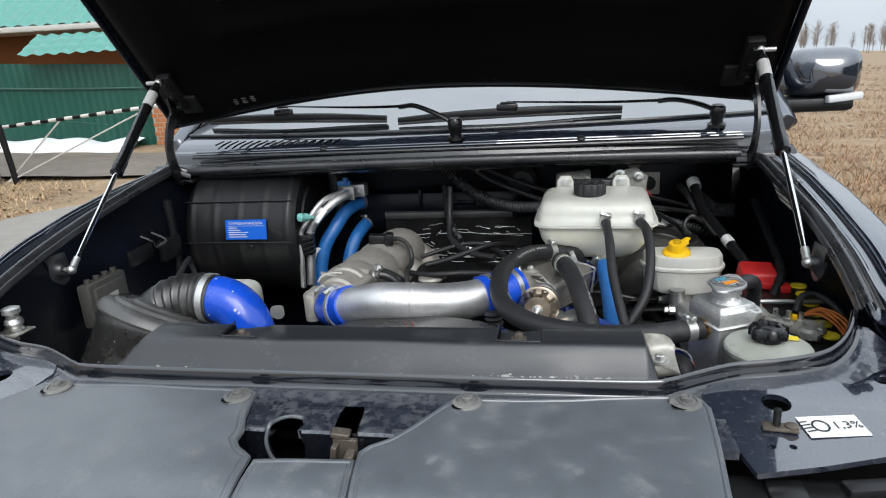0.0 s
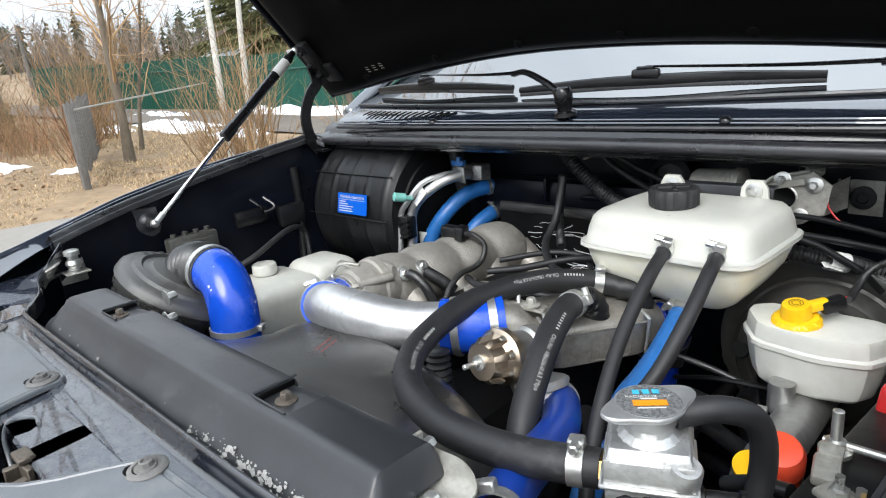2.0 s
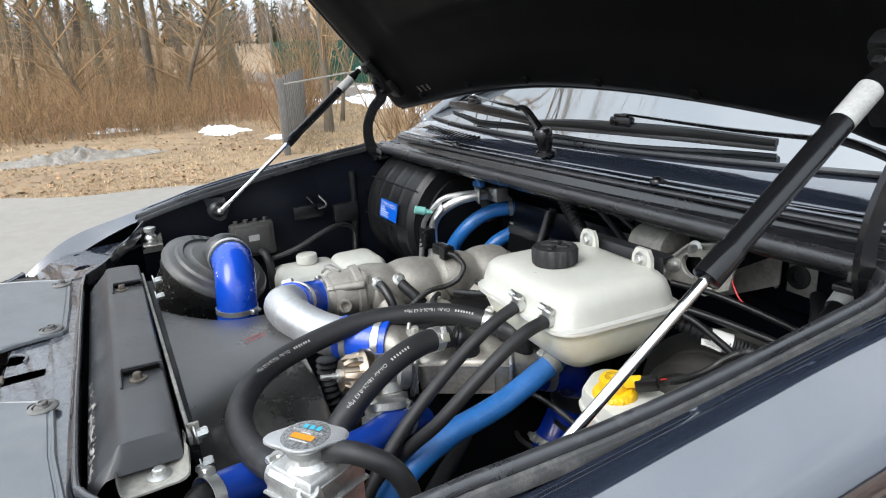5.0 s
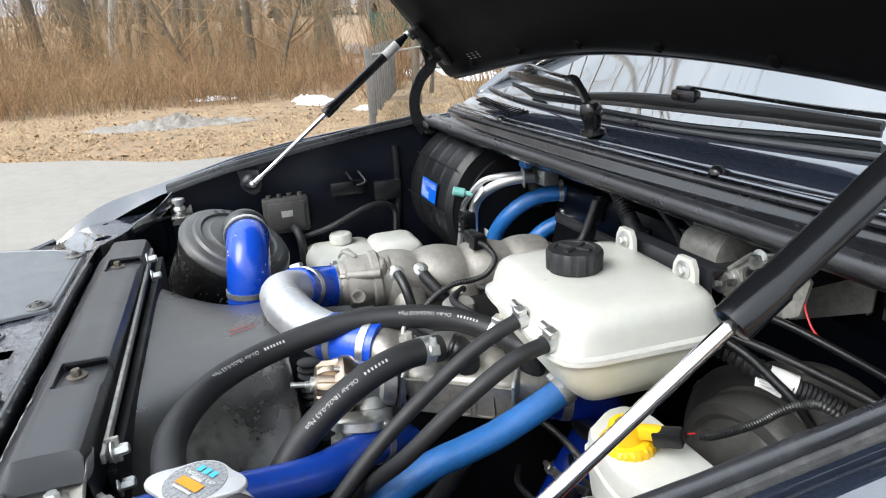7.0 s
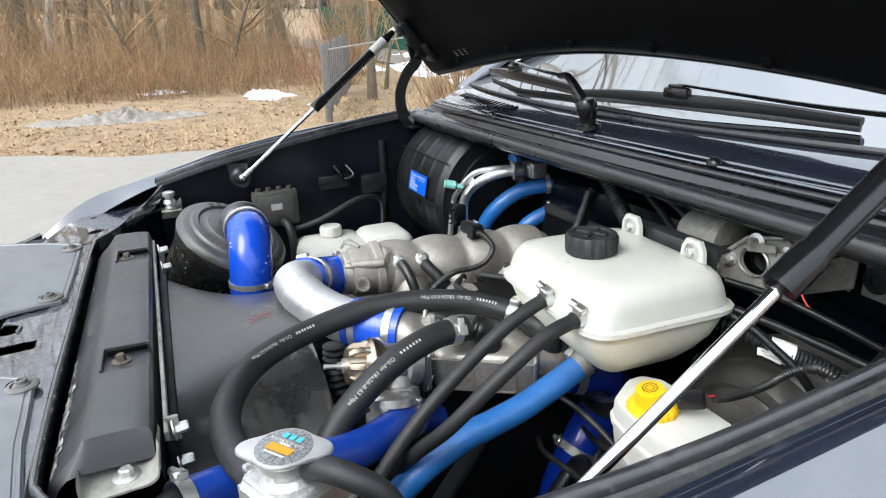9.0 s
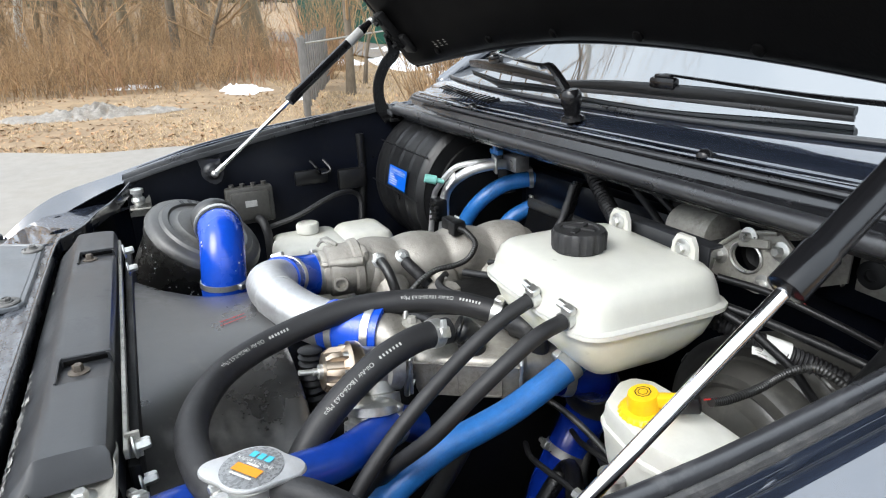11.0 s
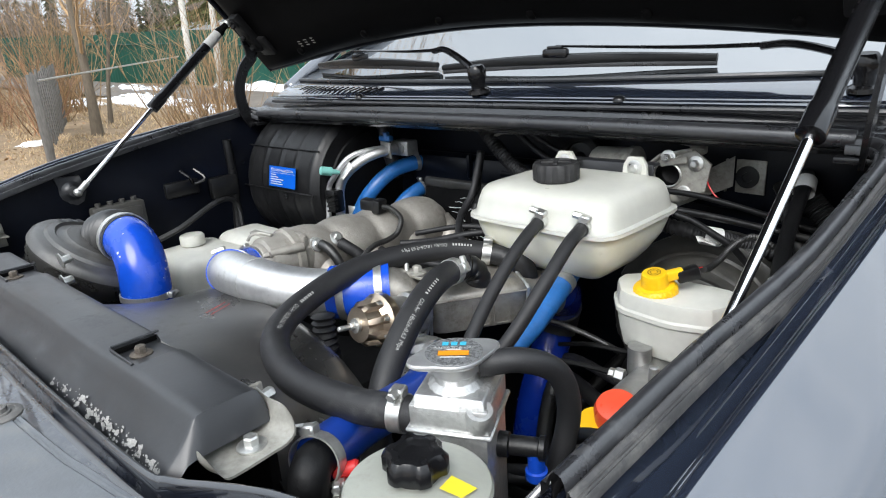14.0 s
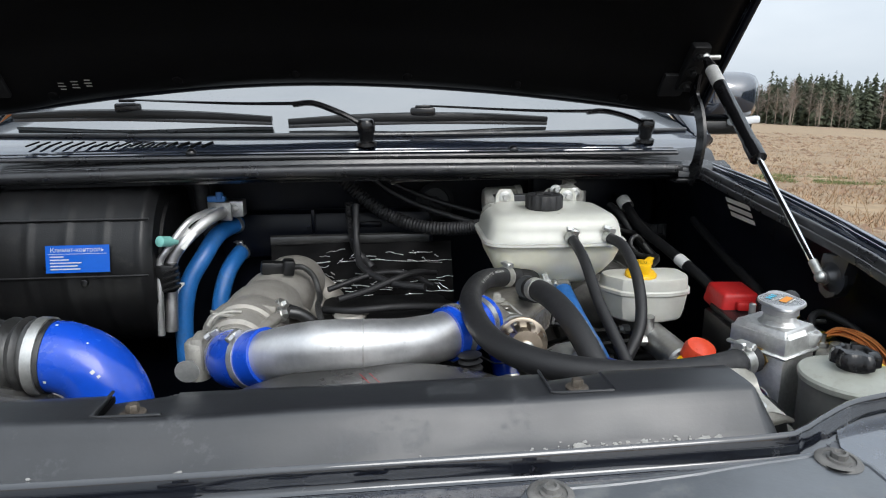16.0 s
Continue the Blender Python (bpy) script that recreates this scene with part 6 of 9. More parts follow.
lathe(bm, (-0.208, 1.100, 0.960), (0, 0, 1), [(0.016, 0), (0.016, 0.05), (0.012, 0.055)], 16)
box(bm, (-0.205, 1.106, 0.995), (0.018, 0.040, 0.050), 0.005)
part("throttle_linkage", bm, STEEL_DULL, man)
bm = bmesh.new()
lathe(bm, (-0.112, 1.178, 1.018), (0.85, -0.15, 0.30), [(0.015, -0.012), (0.015, 0.0), (0.012, 0.002), (0.012, 0.010), (0.008, 0.011), (0.008, 0.020)], 8)
part("union_fitting", bm, STEEL, man)
bm = bmesh.new()
tube(bm, [(-0.094, 1.176, 1.023), (-0.078, 1.178, 1.018), (-0.062, 1.182, 1.000), (-0.050, 1.188, 0.965)], 0.0085, 14, 8)
part("breather_hose", bm, RUBBER_MID, man)
bm = bmesh.new()
lathe(bm, (-0.114, 1.222, 1.016), (0.80, -0.1, 0.45), [(0.013, -0.012), (0.013, 0.004), (0.010, 0.005)], 16)
bolt(bm, (-0.110, 1.222, 1.019), (0.80, -0.1, 0.45), 0.0065, 0.006)
part("drilling_bolt", bm, STEEL, man)
bm = bmesh.new()
tube(bm, [(-0.104, 1.225, 1.010), (-0.090, 1.229, 1.003), (-0.078, 1.238, 0.992), (-0.066, 1.250, 0.975)], 0.0105, 14, 8)
part("vacuum_elbow", bm, RUBBER, man, "black rubber elbow on the manifold")
bm = bmesh.new()
tube(bm, [(-0.104, 1.331, 1.052), (-0.088, 1.338, 1.048), (-0.073, 1.346, 1.030), (-0.064, 1.328, 1.010), (-0.060, 1.300, 1.003), (-0.060, 1.262, 1.001), (-0.052, 1.225, 0.988), (-0.04, 1.19, 0.965)], 0.0050, 12, 44, rad=lambda s_: 1 + 0.08 * math.sin(s_ * 330))
part("sensor_cable", bm, RUBBER_MID, man, "thin corrugated sensor cable")
bm = bmesh.new()
box(bm, (-0.135, 1.335, 1.050), (0.048, 0.022, 0.022), 0.004, pose(0, 0, 0, 0, 6, 12))
box(bm, (-0.112, 1.330, 1.052), (0.018, 0.026, 0.026), 0.003, pose(0, 0, 0, 0, 6, 12))
part("sensor_plug", bm, PLASTIC, man, "black sensor plug")

# boost pipe
bo = thing("boost_pipe", (0.0, 1.0, 0.98), "bright aluminium boost pipe with blue silicone couplings", "boost pipe")
AL = [V(-0.158, 1.100, 0.996), V(-0.153, 1.064, 1.000), V(-0.132, 1.033, 1.010), V(-0.098, 1.007, 1.025), V(-0.063, 0.989, 1.038), V(-0.028, 0.979, 1.045), V(0.018, 0.983, 1.043), V(0.065, 1.000, 1.036), V(0.108, 1.022, 1.033), V(0.143, 1.046, 1.034), V(0.178, 1.082, 1.034)]
ap = spline(AL, 10)
bm = bmesh.new()
tube(bm, AL, 0.0315, 28, 10)
part("pipe", bm, ALU, bo, "polished aluminium pipe")
for i0, i1, rr in ((0, 31, 0.0355), (84, 101, 0.0355)):
    bm = bmesh.new()
    seg = ap[i0:i1]
    tube(bm, seg, rr, 28, 1, smooth=False)
    part("coupling", bm, BLUE, bo, "blue silicone coupling")
for i in (5, 24, 88, 97):
    T, N, B = rails(ap)
    clamp(bo, ap[i], T[i], 0.0358, 0.010, (0, 0.2, -1) if i > 60 else (-0.6, 0, 0.9))
bm = bmesh.new()
tube(bm, [ap[60] + V(0, -0.0313 * math.cos(a), 0.0313 * math.sin(a)) for a in np.linspace(-2.2, 2.6, 22)], 0.0016, 6, 2, smooth=False)
part("weld_seam", bm, ALU_WELD, bo)

# heat shield at the firewall
hs = thing("heat_shield", (0.0, 1.50, 0.93), "black heat shield sheet with torn silver foil showing", "heat shield")


def shield(u, v):
    return V(-0.17 + 0.36 * u, 1.520 - 0.05 * v + 0.006 * math.sin(u * 14 + v * 5), 1.052 - 0.13 * v - 0.012 * abs(u - 0.5))


bm = bmesh.new()
sheet(bm, 24, 10, shield, (0, 0.004, 0))
part("sheet", bm, HOOD_IN, hs)
bm = bmesh.new()
rng = random.Random(11)
for k in range(64):
    u, v = rng.uniform(0.24, 0.97), rng.uniform(0.10, 0.95)
    a = rng.choice((0.04, 0.0, -0.05, 0.02, -0.02, 0.45, -0.40)) + rng.uniform(-0.05, 0.05)
    L = rng.uniform(0.05, 0.20) * (1.0 if abs(a) < 0.2 else 0.4)
    pts = []
    for q in range(5):
        uu, vv = u + L * (q / 4 - 0.5) * math.cos(a), v + L * (q / 4 - 0.5) * math.sin(a) * 4 + rng.uniform(-0.012, 0.012)
        pts.append(shield(min(1, max(0, uu)), min(1, max(0, vv))) + V(0, -0.0035, 0))
    tube(bm, pts, rng.uniform(0.0004, 0.0010), 4, 2)
cr_ = part("foil_creases", bm, FOIL, hs, "torn silver foil streaks")
cr_["kind"] = "stuff"
bm = bmesh.new()
tube(bm, [(x, 1.523, 1.056) for x in (-0.17, 0.0, 0.145)], 0.010, 8, 4, flat=(0.6, 1.1))
part("shield_edge", bm, RUBBER_MID, hs)

# fan shroud
fs = thing("fan_shroud", (0.0, 0.87, 0.70), "dusty black plastic radiator fan shroud", "fan shroud")


def shroud(u, v):
    a = radians(14 + 152 * u)
    y = 0.797 + 0.170 * min(1.0, v / 0.90)
    k = (1 - min(1.0, v / 0.75)) ** 2
    rx, rz, e = 0.298 + 0.050 * k, 0.300 + 0.012 * k, 2.5 + 1.8 * k
    if v > 0.90:
        rx, rz, y = rx - 0.16 * (v - 0.90), rz - 0.16 * (v - 0.90), y + 0.0045 * math.sin((v - 0.90) * 31)
    sq = 1 / (abs(math.cos(a)) ** e + abs(math.sin(a)) ** e) ** (1 / e)
    return V(0.028 + rx * math.cos(a) * sq, y, 0.727 + rz * math.sin(a) * sq)


bm = bmesh.new()
sheet(bm, 60, 24, shroud, lambda u, v: V(0, 0, -0.004))
part("shell", bm, SHROUD, fs)
bm = bmesh.new()
lathe(bm, (0.028, 0.962, 0.727), (0, -1, 0), [(0.270, 0), (0.255, 0.004), (0.10, 0.02), (0.05, 0.02)], 40)
part("fan_disc", bm, DARK, fs)
bm = bmesh.new()
rng = random.Random(3)
for k in range(2):
    u, v = 0.50 - 0.014 * k, 0.55
    pts = [shroud(u + 0.006 * q, v + 0.06 * q) + V(0, 0, 0.0012) for q in range(4)]
    tube(bm, pts, 0.0004, 4, 3)
cr_ = part("chalk_marks", bm, RED, fs, "faint red chalk marks")
cr_["kind"] = "stuff"
rad_ = thing("radiator", (0.0, 0.80, 0.6), "radiator edge with steel studs behind the top cover", "radiator")
bm = bmesh.new()
box(bm, (0.012, 0.795, 0.82), (0.64, 0.010, 0.46), 0.002)
part("core_edge", bm, DARK, rad_)
bm = bmesh.new()
box(bm, (0.020, 0.7885, 1.066), (0.635, 0.0045, 0.010), 0.0012, pose(0, 0, 0, 0, 0, 0.6))
part("edge_strip", bm, STEEL_DULL, rad_, "bare steel edge strip")
for x, z in ((-0.144, 1.068), (-0.130, 1.100), (0.322, 1.062), (0.328, 1.030)):
    bm = bmesh.new()
    bolt(bm, (x, 0.797, z), (0, 1, 0.1), 0.0055, 0.010)
    part("side_bolt", bm, STEEL, rad_)
bm = bmesh.new()
box(bm, (0.318, 0.797, 1.062), (0.004, 0.012, 0.026), 0.001)
part("fixing_strip", bm, STEEL_DULL, rad_, "small rusty fixing strip")

# blow-off valve
bv = thing("blow_off_valve", (0.225, 1.0, 0.95), "bronze and silver finned blow-off valve", "blow-off valve")
BC, BA = V(0.221, 1.022, 1.022), V(-0.06, -0.95, 0.16).normalized()
bm = bmesh.new()
lathe(bm, BC, BA, [(0.030, -0.010), (0.033, -0.006), (0.033, 0.004), (0.030, 0.006), (0.0285, 0.008), (0.0280, 0.013), (0.0270, 0.026), (0.021, 0.033), (0.008, 0.034)], 72, wob=lambda t, h: 1 - (0.20 if 0.010 < h < 0.033 else 0) * (1 if math.cos(8 * t) > 0.1 else 0))
part("cap", bm, GOLD_GREY, bv, "champagne finned cap")
bm = bmesh.new()
lathe(bm, BC + BA * 0.034, BA, [(0.009, 0), (0.009, 0.004), (0.0045, 0.005), (0.0045, 0.010), (0.0032, 0.011), (0.0032, 0.026), (0.002, 0.027)], 14)
part("nipple", bm, STEEL, bv)
bm = bmesh.new()
for k in range(8):
    a, bu, bw = basis(BA)
    t = 2 * math.pi * (k + 0.5) / 8
    cyl(bm, BC + BA * 0.008 + (bu * math.cos(t) + bw * math.sin(t)) * 0.027, BC + BA * 0.014 + (bu * math.cos(t) + bw * math.sin(t)) * 0.026, 0.0032, 8)
part("screws", bm, STEEL, bv)
bm = bmesh.new()
lathe(bm, BC - BA * 0.008, -BA, [(0.030, 0), (0.026, 0.006), (0.024, 0.03), (0.028, 0.034), (0.028, 0.05)], 28)
lathe(bm, BC - BA * 0.03, (0.5, -0.1, -0.85), [(0.018, 0), (0.018, 0.03), (0.024, 0.032), (0.024, 0.050), (0.020, 0.052)], 28)
part("valve_body", bm, ALU_DULL, bv)
bm = bmesh.new()
lathe(bm, (0.272, 1.026, 1.006), (0.35, -0.16, -0.9), [(0.020, -0.003), (0.028, 0), (0.0300, 0.002), (0.0300, 0.011), (0.0245, 0.013), (0.0245, 0.019), (0.0290, 0.021), (0.0290, 0.034), (0.024, 0.036)], 40)
part("outlet_flange", bm, STEEL, bv, "machined steel outlet collar")
bm = bmesh.new()
tube(bm, [(0.148, 0.992, 1.022), (0.150, 0.990, 0.995), (0.152, 0.992, 0.965), (0.15, 1.0, 0.93)], 0.0135, 16, 16, rad=lambda s_: 1 + 0.16 * math.sin(s_ * 62))
part("bellows", bm, RUBBER, bv)

# ---- hoses ----
HOSE1 = [(0.268, 1.225, 1.050), (0.232, 1.205, 1.058), (0.189, 1.150, 1.068), (0.158, 1.052, 1.068), (0.166, 0.955, 1.056), (0.212, 0.885, 1.052), (0.293, 0.846, 1.052), (0.372, 0.846, 1.053), (0.440, 0.868, 1.054)]


def hose_print(parent, path, start, r, facing):
    """White marking on a hose: a blank bar, then the readable size."""
    bm = bmesh.new()
    T, _, _ = rails(path)
    run = [0.0]
    for p, q in zip(path, path[1:]):
        run.append(run[-1] + (q - p).length)
    for k in range(7):
        i = int(np.searchsorted(run, start + 0.0042 * k)) - 1
        p = path[i].lerp(path[i + 1], (start + 0.0042 * k - run[i]) / (run[i + 1] - run[i]))
        n = (Vector(facing) - T[i] * T[i].dot(Vector(facing))).normalized()
        bar(bm, p + n * r, T[i], n.cross(T[i]), 0.0022, 0.0034, 0.0005)
    write_on_hose(bm, "Oil-Air 18x26-0.63 Mpa", 0.0070, path, start + 0.034, r, facing)
    part("print", bm, HOSE_INK, parent, "white printed hose marking")["kind"] = "stuff"


h1 = thing("oil_air_hose", (0.25, 0.95, 1.03), "thick black rubber hose looping with white printed writing", "hose", "black rubber hoses")
bm = bmesh.new()
p1_ = tube(bm, HOSE1, 0.0150, 22, 12)
part("hose", bm, RUBBER, h1)
for start in (0.058, 0.308):
    hose_print(h1, p1_, start, 0.0150, (0.62, -0.15, 0.55))
T1, N1, B1 = rails(p1_)
clamp(h1, p1_[10], T1[10], 0.0152, 0.012, (0.2, 0, 1), "zinc hose clamp")
clamp(h1, p1_[-4], T1[-4], 0.0152, 0.012, (-0.1, 0, 1), "zinc hose clamp")
HOSE2 = [(0.258, 1.130, 1.062), (0.268, 1.085, 1.066), (0.281, 1.035, 1.056), (0.294, 0.985, 1.030), (0.306, 0.945, 0.995), (0.325, 0.91, 0.94), (0.34, 0.89, 0.86)]
h2 = thing("breather_hose", (0.29, 1.0, 0.9), "thick black rubber hose running down beside the valve", "hose", "black rubber hoses")
bm = bmesh.new()
p2_ = tube(bm, HOSE2, 0.0155, 22, 12)
part("hose", bm, RUBBER, h2)
hose_print(h2, p2_, 0.072, 0.0155, (0.60, -0.2, 0.60))
T2, N2, B2 = rails(p2_)
clamp(h2, p2_[5], T2[5], 0.0157, 0.013, (0.9, 0.0, 0.4), "zinc hose clamp")
stubs = thing("cover_stub", (0.27, 1.16, 1.02), "black plastic elbow stubs on the cam cover", "pipe stub", "cam cover stubs")
bm = bmesh.new()
tube(bm, [(0.255, 1.142, 1.060), (0.262, 1.155, 1.052), (0.266, 1.160, 1.030), (0.266, 1.160, 1.010)], 0.0165, 18, 6, rad=lambda s_: 1 + 0.06 * math.sin(s_ * 40))
part("elbow", bm, PLASTIC, stubs)
bm = bmesh.new()
tube(bm, [(0.262, 1.220, 1.050), (0.280, 1.228, 1.048), (0.288, 1.232, 1.030), (0.288, 1.232, 1.005)], 0.0160, 18, 6)
part("rear_elbow", bm, PLASTIC, stubs)
for nm, pts in (("a", [(0.336, 1.222, 1.122), (0.338, 1.190, 1.118), (0.341, 1.141, 1.098), (0.343, 1.078, 1.054), (0.354, 1.015, 1.006), (0.368, 0.965, 0.955), (0.38, 0.93, 0.88)]),
                ("b", [(0.388, 1.232, 1.118), (0.398, 1.190, 1.119), (0.405, 1.149, 1.112), (0.405, 1.095, 1.078), (0.392, 1.048, 1.030), (0.360, 1.020, 0.985), (0.32, 1.005, 0.93), (0.29, 1.0, 0.87)])):
    hh = thing("coolant_hose", (pts[3][0], pts[3][1], 0.95), "thin black rubber hose from the white expansion tank", "hose", "thin black hoses")
    bm = bmesh.new()
    q = tube(bm, pts, 0.0080, 16, 10)
    part("hose", bm, RUBBER, hh)
    T, N, B = rails(q)
    clamp(hh, q[9], T[9], 0.0084, 0.011, (0.3, -0.2, 1))
bw = thing("coolant_pipe_hose", (0.36, 1.1, 0.9), "long blue reinforced coolant hose below the tank", "hose")
bm = bmesh.new()
BH = [(0.338, 1.285, 1.046), (0.3395, 1.262, 1.034), (0.3400, 1.2434, 1.0235), (0.3418, 1.2083, 1.0092), (0.3440, 1.1618, 0.9924), (0.3446, 1.120, 0.9825), (0.3446, 1.0859, 0.9748), (0.3474, 1.0317, 0.9517), (0.352, 0.985, 0.915), (0.36, 0.95, 0.86)]
q = tube(bm, BH, 0.0155, 20, 10)
part("hose", bm, BLUE_HOSE, bw)
T, N, B = rails(q)
clamp(bw, q[20], T[20], 0.0156, 0.012, (-0.75, 0.2, 0.7))
bt = thing("turbo_pipe", (0.33, 0.95, 0.85), "wide blue silicone turbo pipe low in the bay", "pipe")
bm = bmesh.new()
tube(bm, [(0.255, 1.085, 0.945), (0.272, 1.058, 0.968), (0.302, 1.022, 0.984), (0.330, 0.975, 0.990), (0.346, 0.925, 1.000), (0.364, 0.870, 1.016), (0.382, 0.825, 1.028), (0.394, 0.800, 1.034)], 0.0205, 22, 8)
part("pipe", bm, BLUE_SHADED, bt)
clamp(bt, (0.396, 0.7965, 1.0345), (0.4, -0.9, 0.22), 0.0212, 0.012, (-0.3, 0, 1))
bm = bmesh.new()
tube(bm, [(0.394, 0.800, 1.034), (0.399, 0.790, 1.036), (0.404, 0.782, 1.030), (0.406, 0.778, 1.010), (0.407, 0.776, 0.97)], 0.0160, 20, 6)
part("dark_union", bm, DARK, bt, "grimy dark metal union")
clamp(bt, (0.285, 1.043, 0.976), (0.62, -0.72, 0.3), 0.0212, 0.010, (0.3, 0, 1))
bd = thing("lower_blue_pipe", (0.31, 1.25, 0.8), "wide glossy blue silicone pipe deep below the tank", "pipe", "deep blue pipes")
bm = bmesh.new()
DP = [(0.296, 1.252, 0.993), (0.303, 1.276, 0.990), (0.296, 1.306, 0.975), (0.280, 1.332, 0.945), (0.268, 1.338, 0.908), (0.266, 1.322, 0.870), (0.269, 1.300, 0.838), (0.270, 1.275, 0.79), (0.27, 1.26, 0.73)]
q = tube(bm, DP, 0.0300, 24, 8)
part("pipe", bm, BLUE_SHADED_LOW, bd)
T, N, B = rails(q)
bm = bmesh.new()
tube(bm, q[24:35], 0.0330, 24, 1, smooth=False)
part("rubber_sleeve", bm, RUBBER_MID, bd, "grimy black rubber sleeve round the pipe")
clamp(bd, q[5], T[5], 0.0305, 0.011, (0.5, -0.5, 0.8))
clamp(bd, q[48], T[48], 0.0305, 0.012, (-0.3, -0.5, 1))
bm = bmesh.new()
tube(bm, [(0.290, 1.228, 0.968), (0.330, 1.242, 0.962), (0.375, 1.250, 0.952), (0.42, 1.252, 0.94)], 0.0040, 10, 10)
part("grey_tube", bm, RUBBER_MID, bd, "thin grey tube crossing the pipe")
# ---- expansion tank ----
et = thing("expansion_tank", (0.32, 1.28, 1.03), "milky white plastic expansion tank with a black screw cap", "expansion tank")


def rrect(t, hx, hy, e=7.0):
    c, s_ = math.cos(t), math.sin(t)
    k = 1 / (abs(c) ** e + abs(s_) ** e) ** (1 / e)
    return hx * c * k, hy * s_ * k


ETC = V(0.324, 1.292, 0)
ETM = Matrix.Rotation(radians(-3), 3, 'Z')
LEV = [(1.029, 0.052, 0.030, -0.002), (1.032, 0.064, 0.040, -0.002), (1.042, 0.078, 0.055, -0.002), (1.057, 0.090, 0.070, -0.002), (1.076, 0.101, 0.083, -0.001), (1.093, 0.106, 0.089, 0.0), (1.103, 0.108, 0.092, 0.0), (1.106, 0.115, 0.099, 0.0), (1.111, 0.115, 0.099, 0.0),
       (1.113, 0.109, 0.093, 0.0), (1.130, 0.106, 0.089, 0.0), (1.142, 0.102, 0.085, 0.0), (1.1485, 0.096, 0.079, 0.0), (1.1520, 0.082, 0.066, 0.0), (1.1535, 0.055, 0.045, 0.0), (1.154, 0.03, 0.02, 0.0)]
for nm, lev, mt in (("lower_shell", LEV[:9], TANK_LOW), ("tank_body", LEV[8:], WHITE_PL)):
    bm = bmesh.new()
    rings = []
    for z, hx, hy, dx in lev:
        ring = []
        for k in range(64):
            x, y = rrect(2 * math.pi * k / 64, hx, hy)
            p = ETM @ V(x, y, 0) + ETC + V(dx, -0.6 * dx, z)
            ring.append(bm.verts.new(p))
        rings.append(ring)
    for a, b in zip(rings, rings[1:]):
        for k in range(64):
            bm.faces.new((a[k], a[(k + 1) % 64], b[(k + 1) % 64], b[k]))
    bm.faces.new(rings[0])
    bm.faces.new(rings[-1])
    part(nm, bm, mt, et, "yellowed translucent lower shell, brightened as if lit through" if nm == "lower_shell" else "", sharp=60)
bm = bmesh.new()
lathe(bm, (0.313, 1.271, 1.150), (0, 0, 1), [(0.0275, 0), (0.0275, 0.005), (0.0305, 0.006), (0.031, 0.024), (0.0285, 0.0275), (0.022, 0.0280), (0.021, 0.0268), (0.004, 0.0268)], 96,
      wob=lambda t, h: 1 - (0.055 if 0.0055 < h < 0.026 else 0) * (1 if math.cos(12 * t) > 0.55 else 0))
box(bm, (0.313, 1.271, 1.1775), (0.038, 0.006, 0.004), 0.001, pose(0, 0, 0, 0, 0, 30))
box(bm, (0.313, 1.271, 1.1773), (0.006, 0.038, 0.004), 0.001, pose(0, 0, 0, 0, 0, 30))
part("cap", bm, CAP_BLACK, et, "dusty black ribbed screw cap")
for x, y in ((0.268, 1.372), (0.380, 1.366)):
    bm = bmesh.new()
    out = [(-0.019, 0), (0.019, 0), (0.016, 0.030), (0.010, 0.040), (-0.010, 0.040), (-0.016, 0.030)]
    a = [bm.verts.new((x + px, y, 1.133 + pz)) for px, pz in out]
    b = [bm.verts.new((x + px, y - 0.006, 1.133 + pz)) for px, pz in out]
    bm.faces.new(a)
    bm.faces.new(b)
    for k in range(6):
        bm.faces.new((a[k], b[k], b[(k + 1) % 6], a[(k + 1) % 6]))
    er = part("ear", bm, WHITE_PL, et, "white mounting ear")
    bm = bmesh.new()
    bolt(bm, (x, y - 0.006, 1.159), (0, -1, 0), 0.0055, 0.005)
    part("ear_bolt", bm, STEEL, er)
bm = bmesh.new()
for x in (0.336, 0.388):
    lathe(bm, (x, 1.205, 1.122), (0, 1, -0.1), [(0.0085, -0.005), (0.0085, 0.02)], 14)
part("outlets", bm, WHITE_PL, et)
tb_ = thing("tank_bracket", (0.325, 1.385, 1.10), "black steel bracket carrying the white tank", "bracket")
bm = bmesh.new()
box(bm, (0.325, 1.382, 1.142), (0.145, 0.004, 0.036), 0.0015)
box(bm, (0.325, 1.392, 1.158), (0.145, 0.020, 0.004), 0.0015)
box(bm, (0.325, 1.45, 1.13), (0.03, 0.13, 0.004), 0.0015)
part("plate", bm, PLASTIC_COVER, tb_)

# ---- wiper motor and firewall fittings ----
wm = thing("wiper_motor", (0.40, 1.50, 1.10), "dull steel wiper motor with a flat bracket", "motor")
bm = bmesh.new()
lathe(bm, (0.252, 1.488, 1.132), (1, -0.03, 0.02), [(0.010, -0.004), (0.024, -0.002), (0.0285, 0.004), (0.029, 0.060), (0.031, 0.062), (0.031, 0.072), (0.024, 0.074)], 36)
part("motor_can", bm, STEEL_DULL, wm, "olive-grey steel motor can")
# gear plate with a large hole, its rim folded
bm = bmesh.new()
out = [(0.314, 1.102), (0.326, 1.116), (0.352, 1.140), (0.372, 1.158), (0.420, 1.170), (0.446, 1.150), (0.440, 1.112), (0.405, 1.092), (0.356, 1.094)]
hole = [(0.384 + 0.020 * math.cos(k * math.pi / 10), 1.131 + 0.017 * math.sin(k * math.pi / 10)) for k in range(20)]
loops = [[bm.verts.new((x, 1.458 + 0.06 * (z - 1.12), z)) for x, z in pts] for pts in (out, hole)]
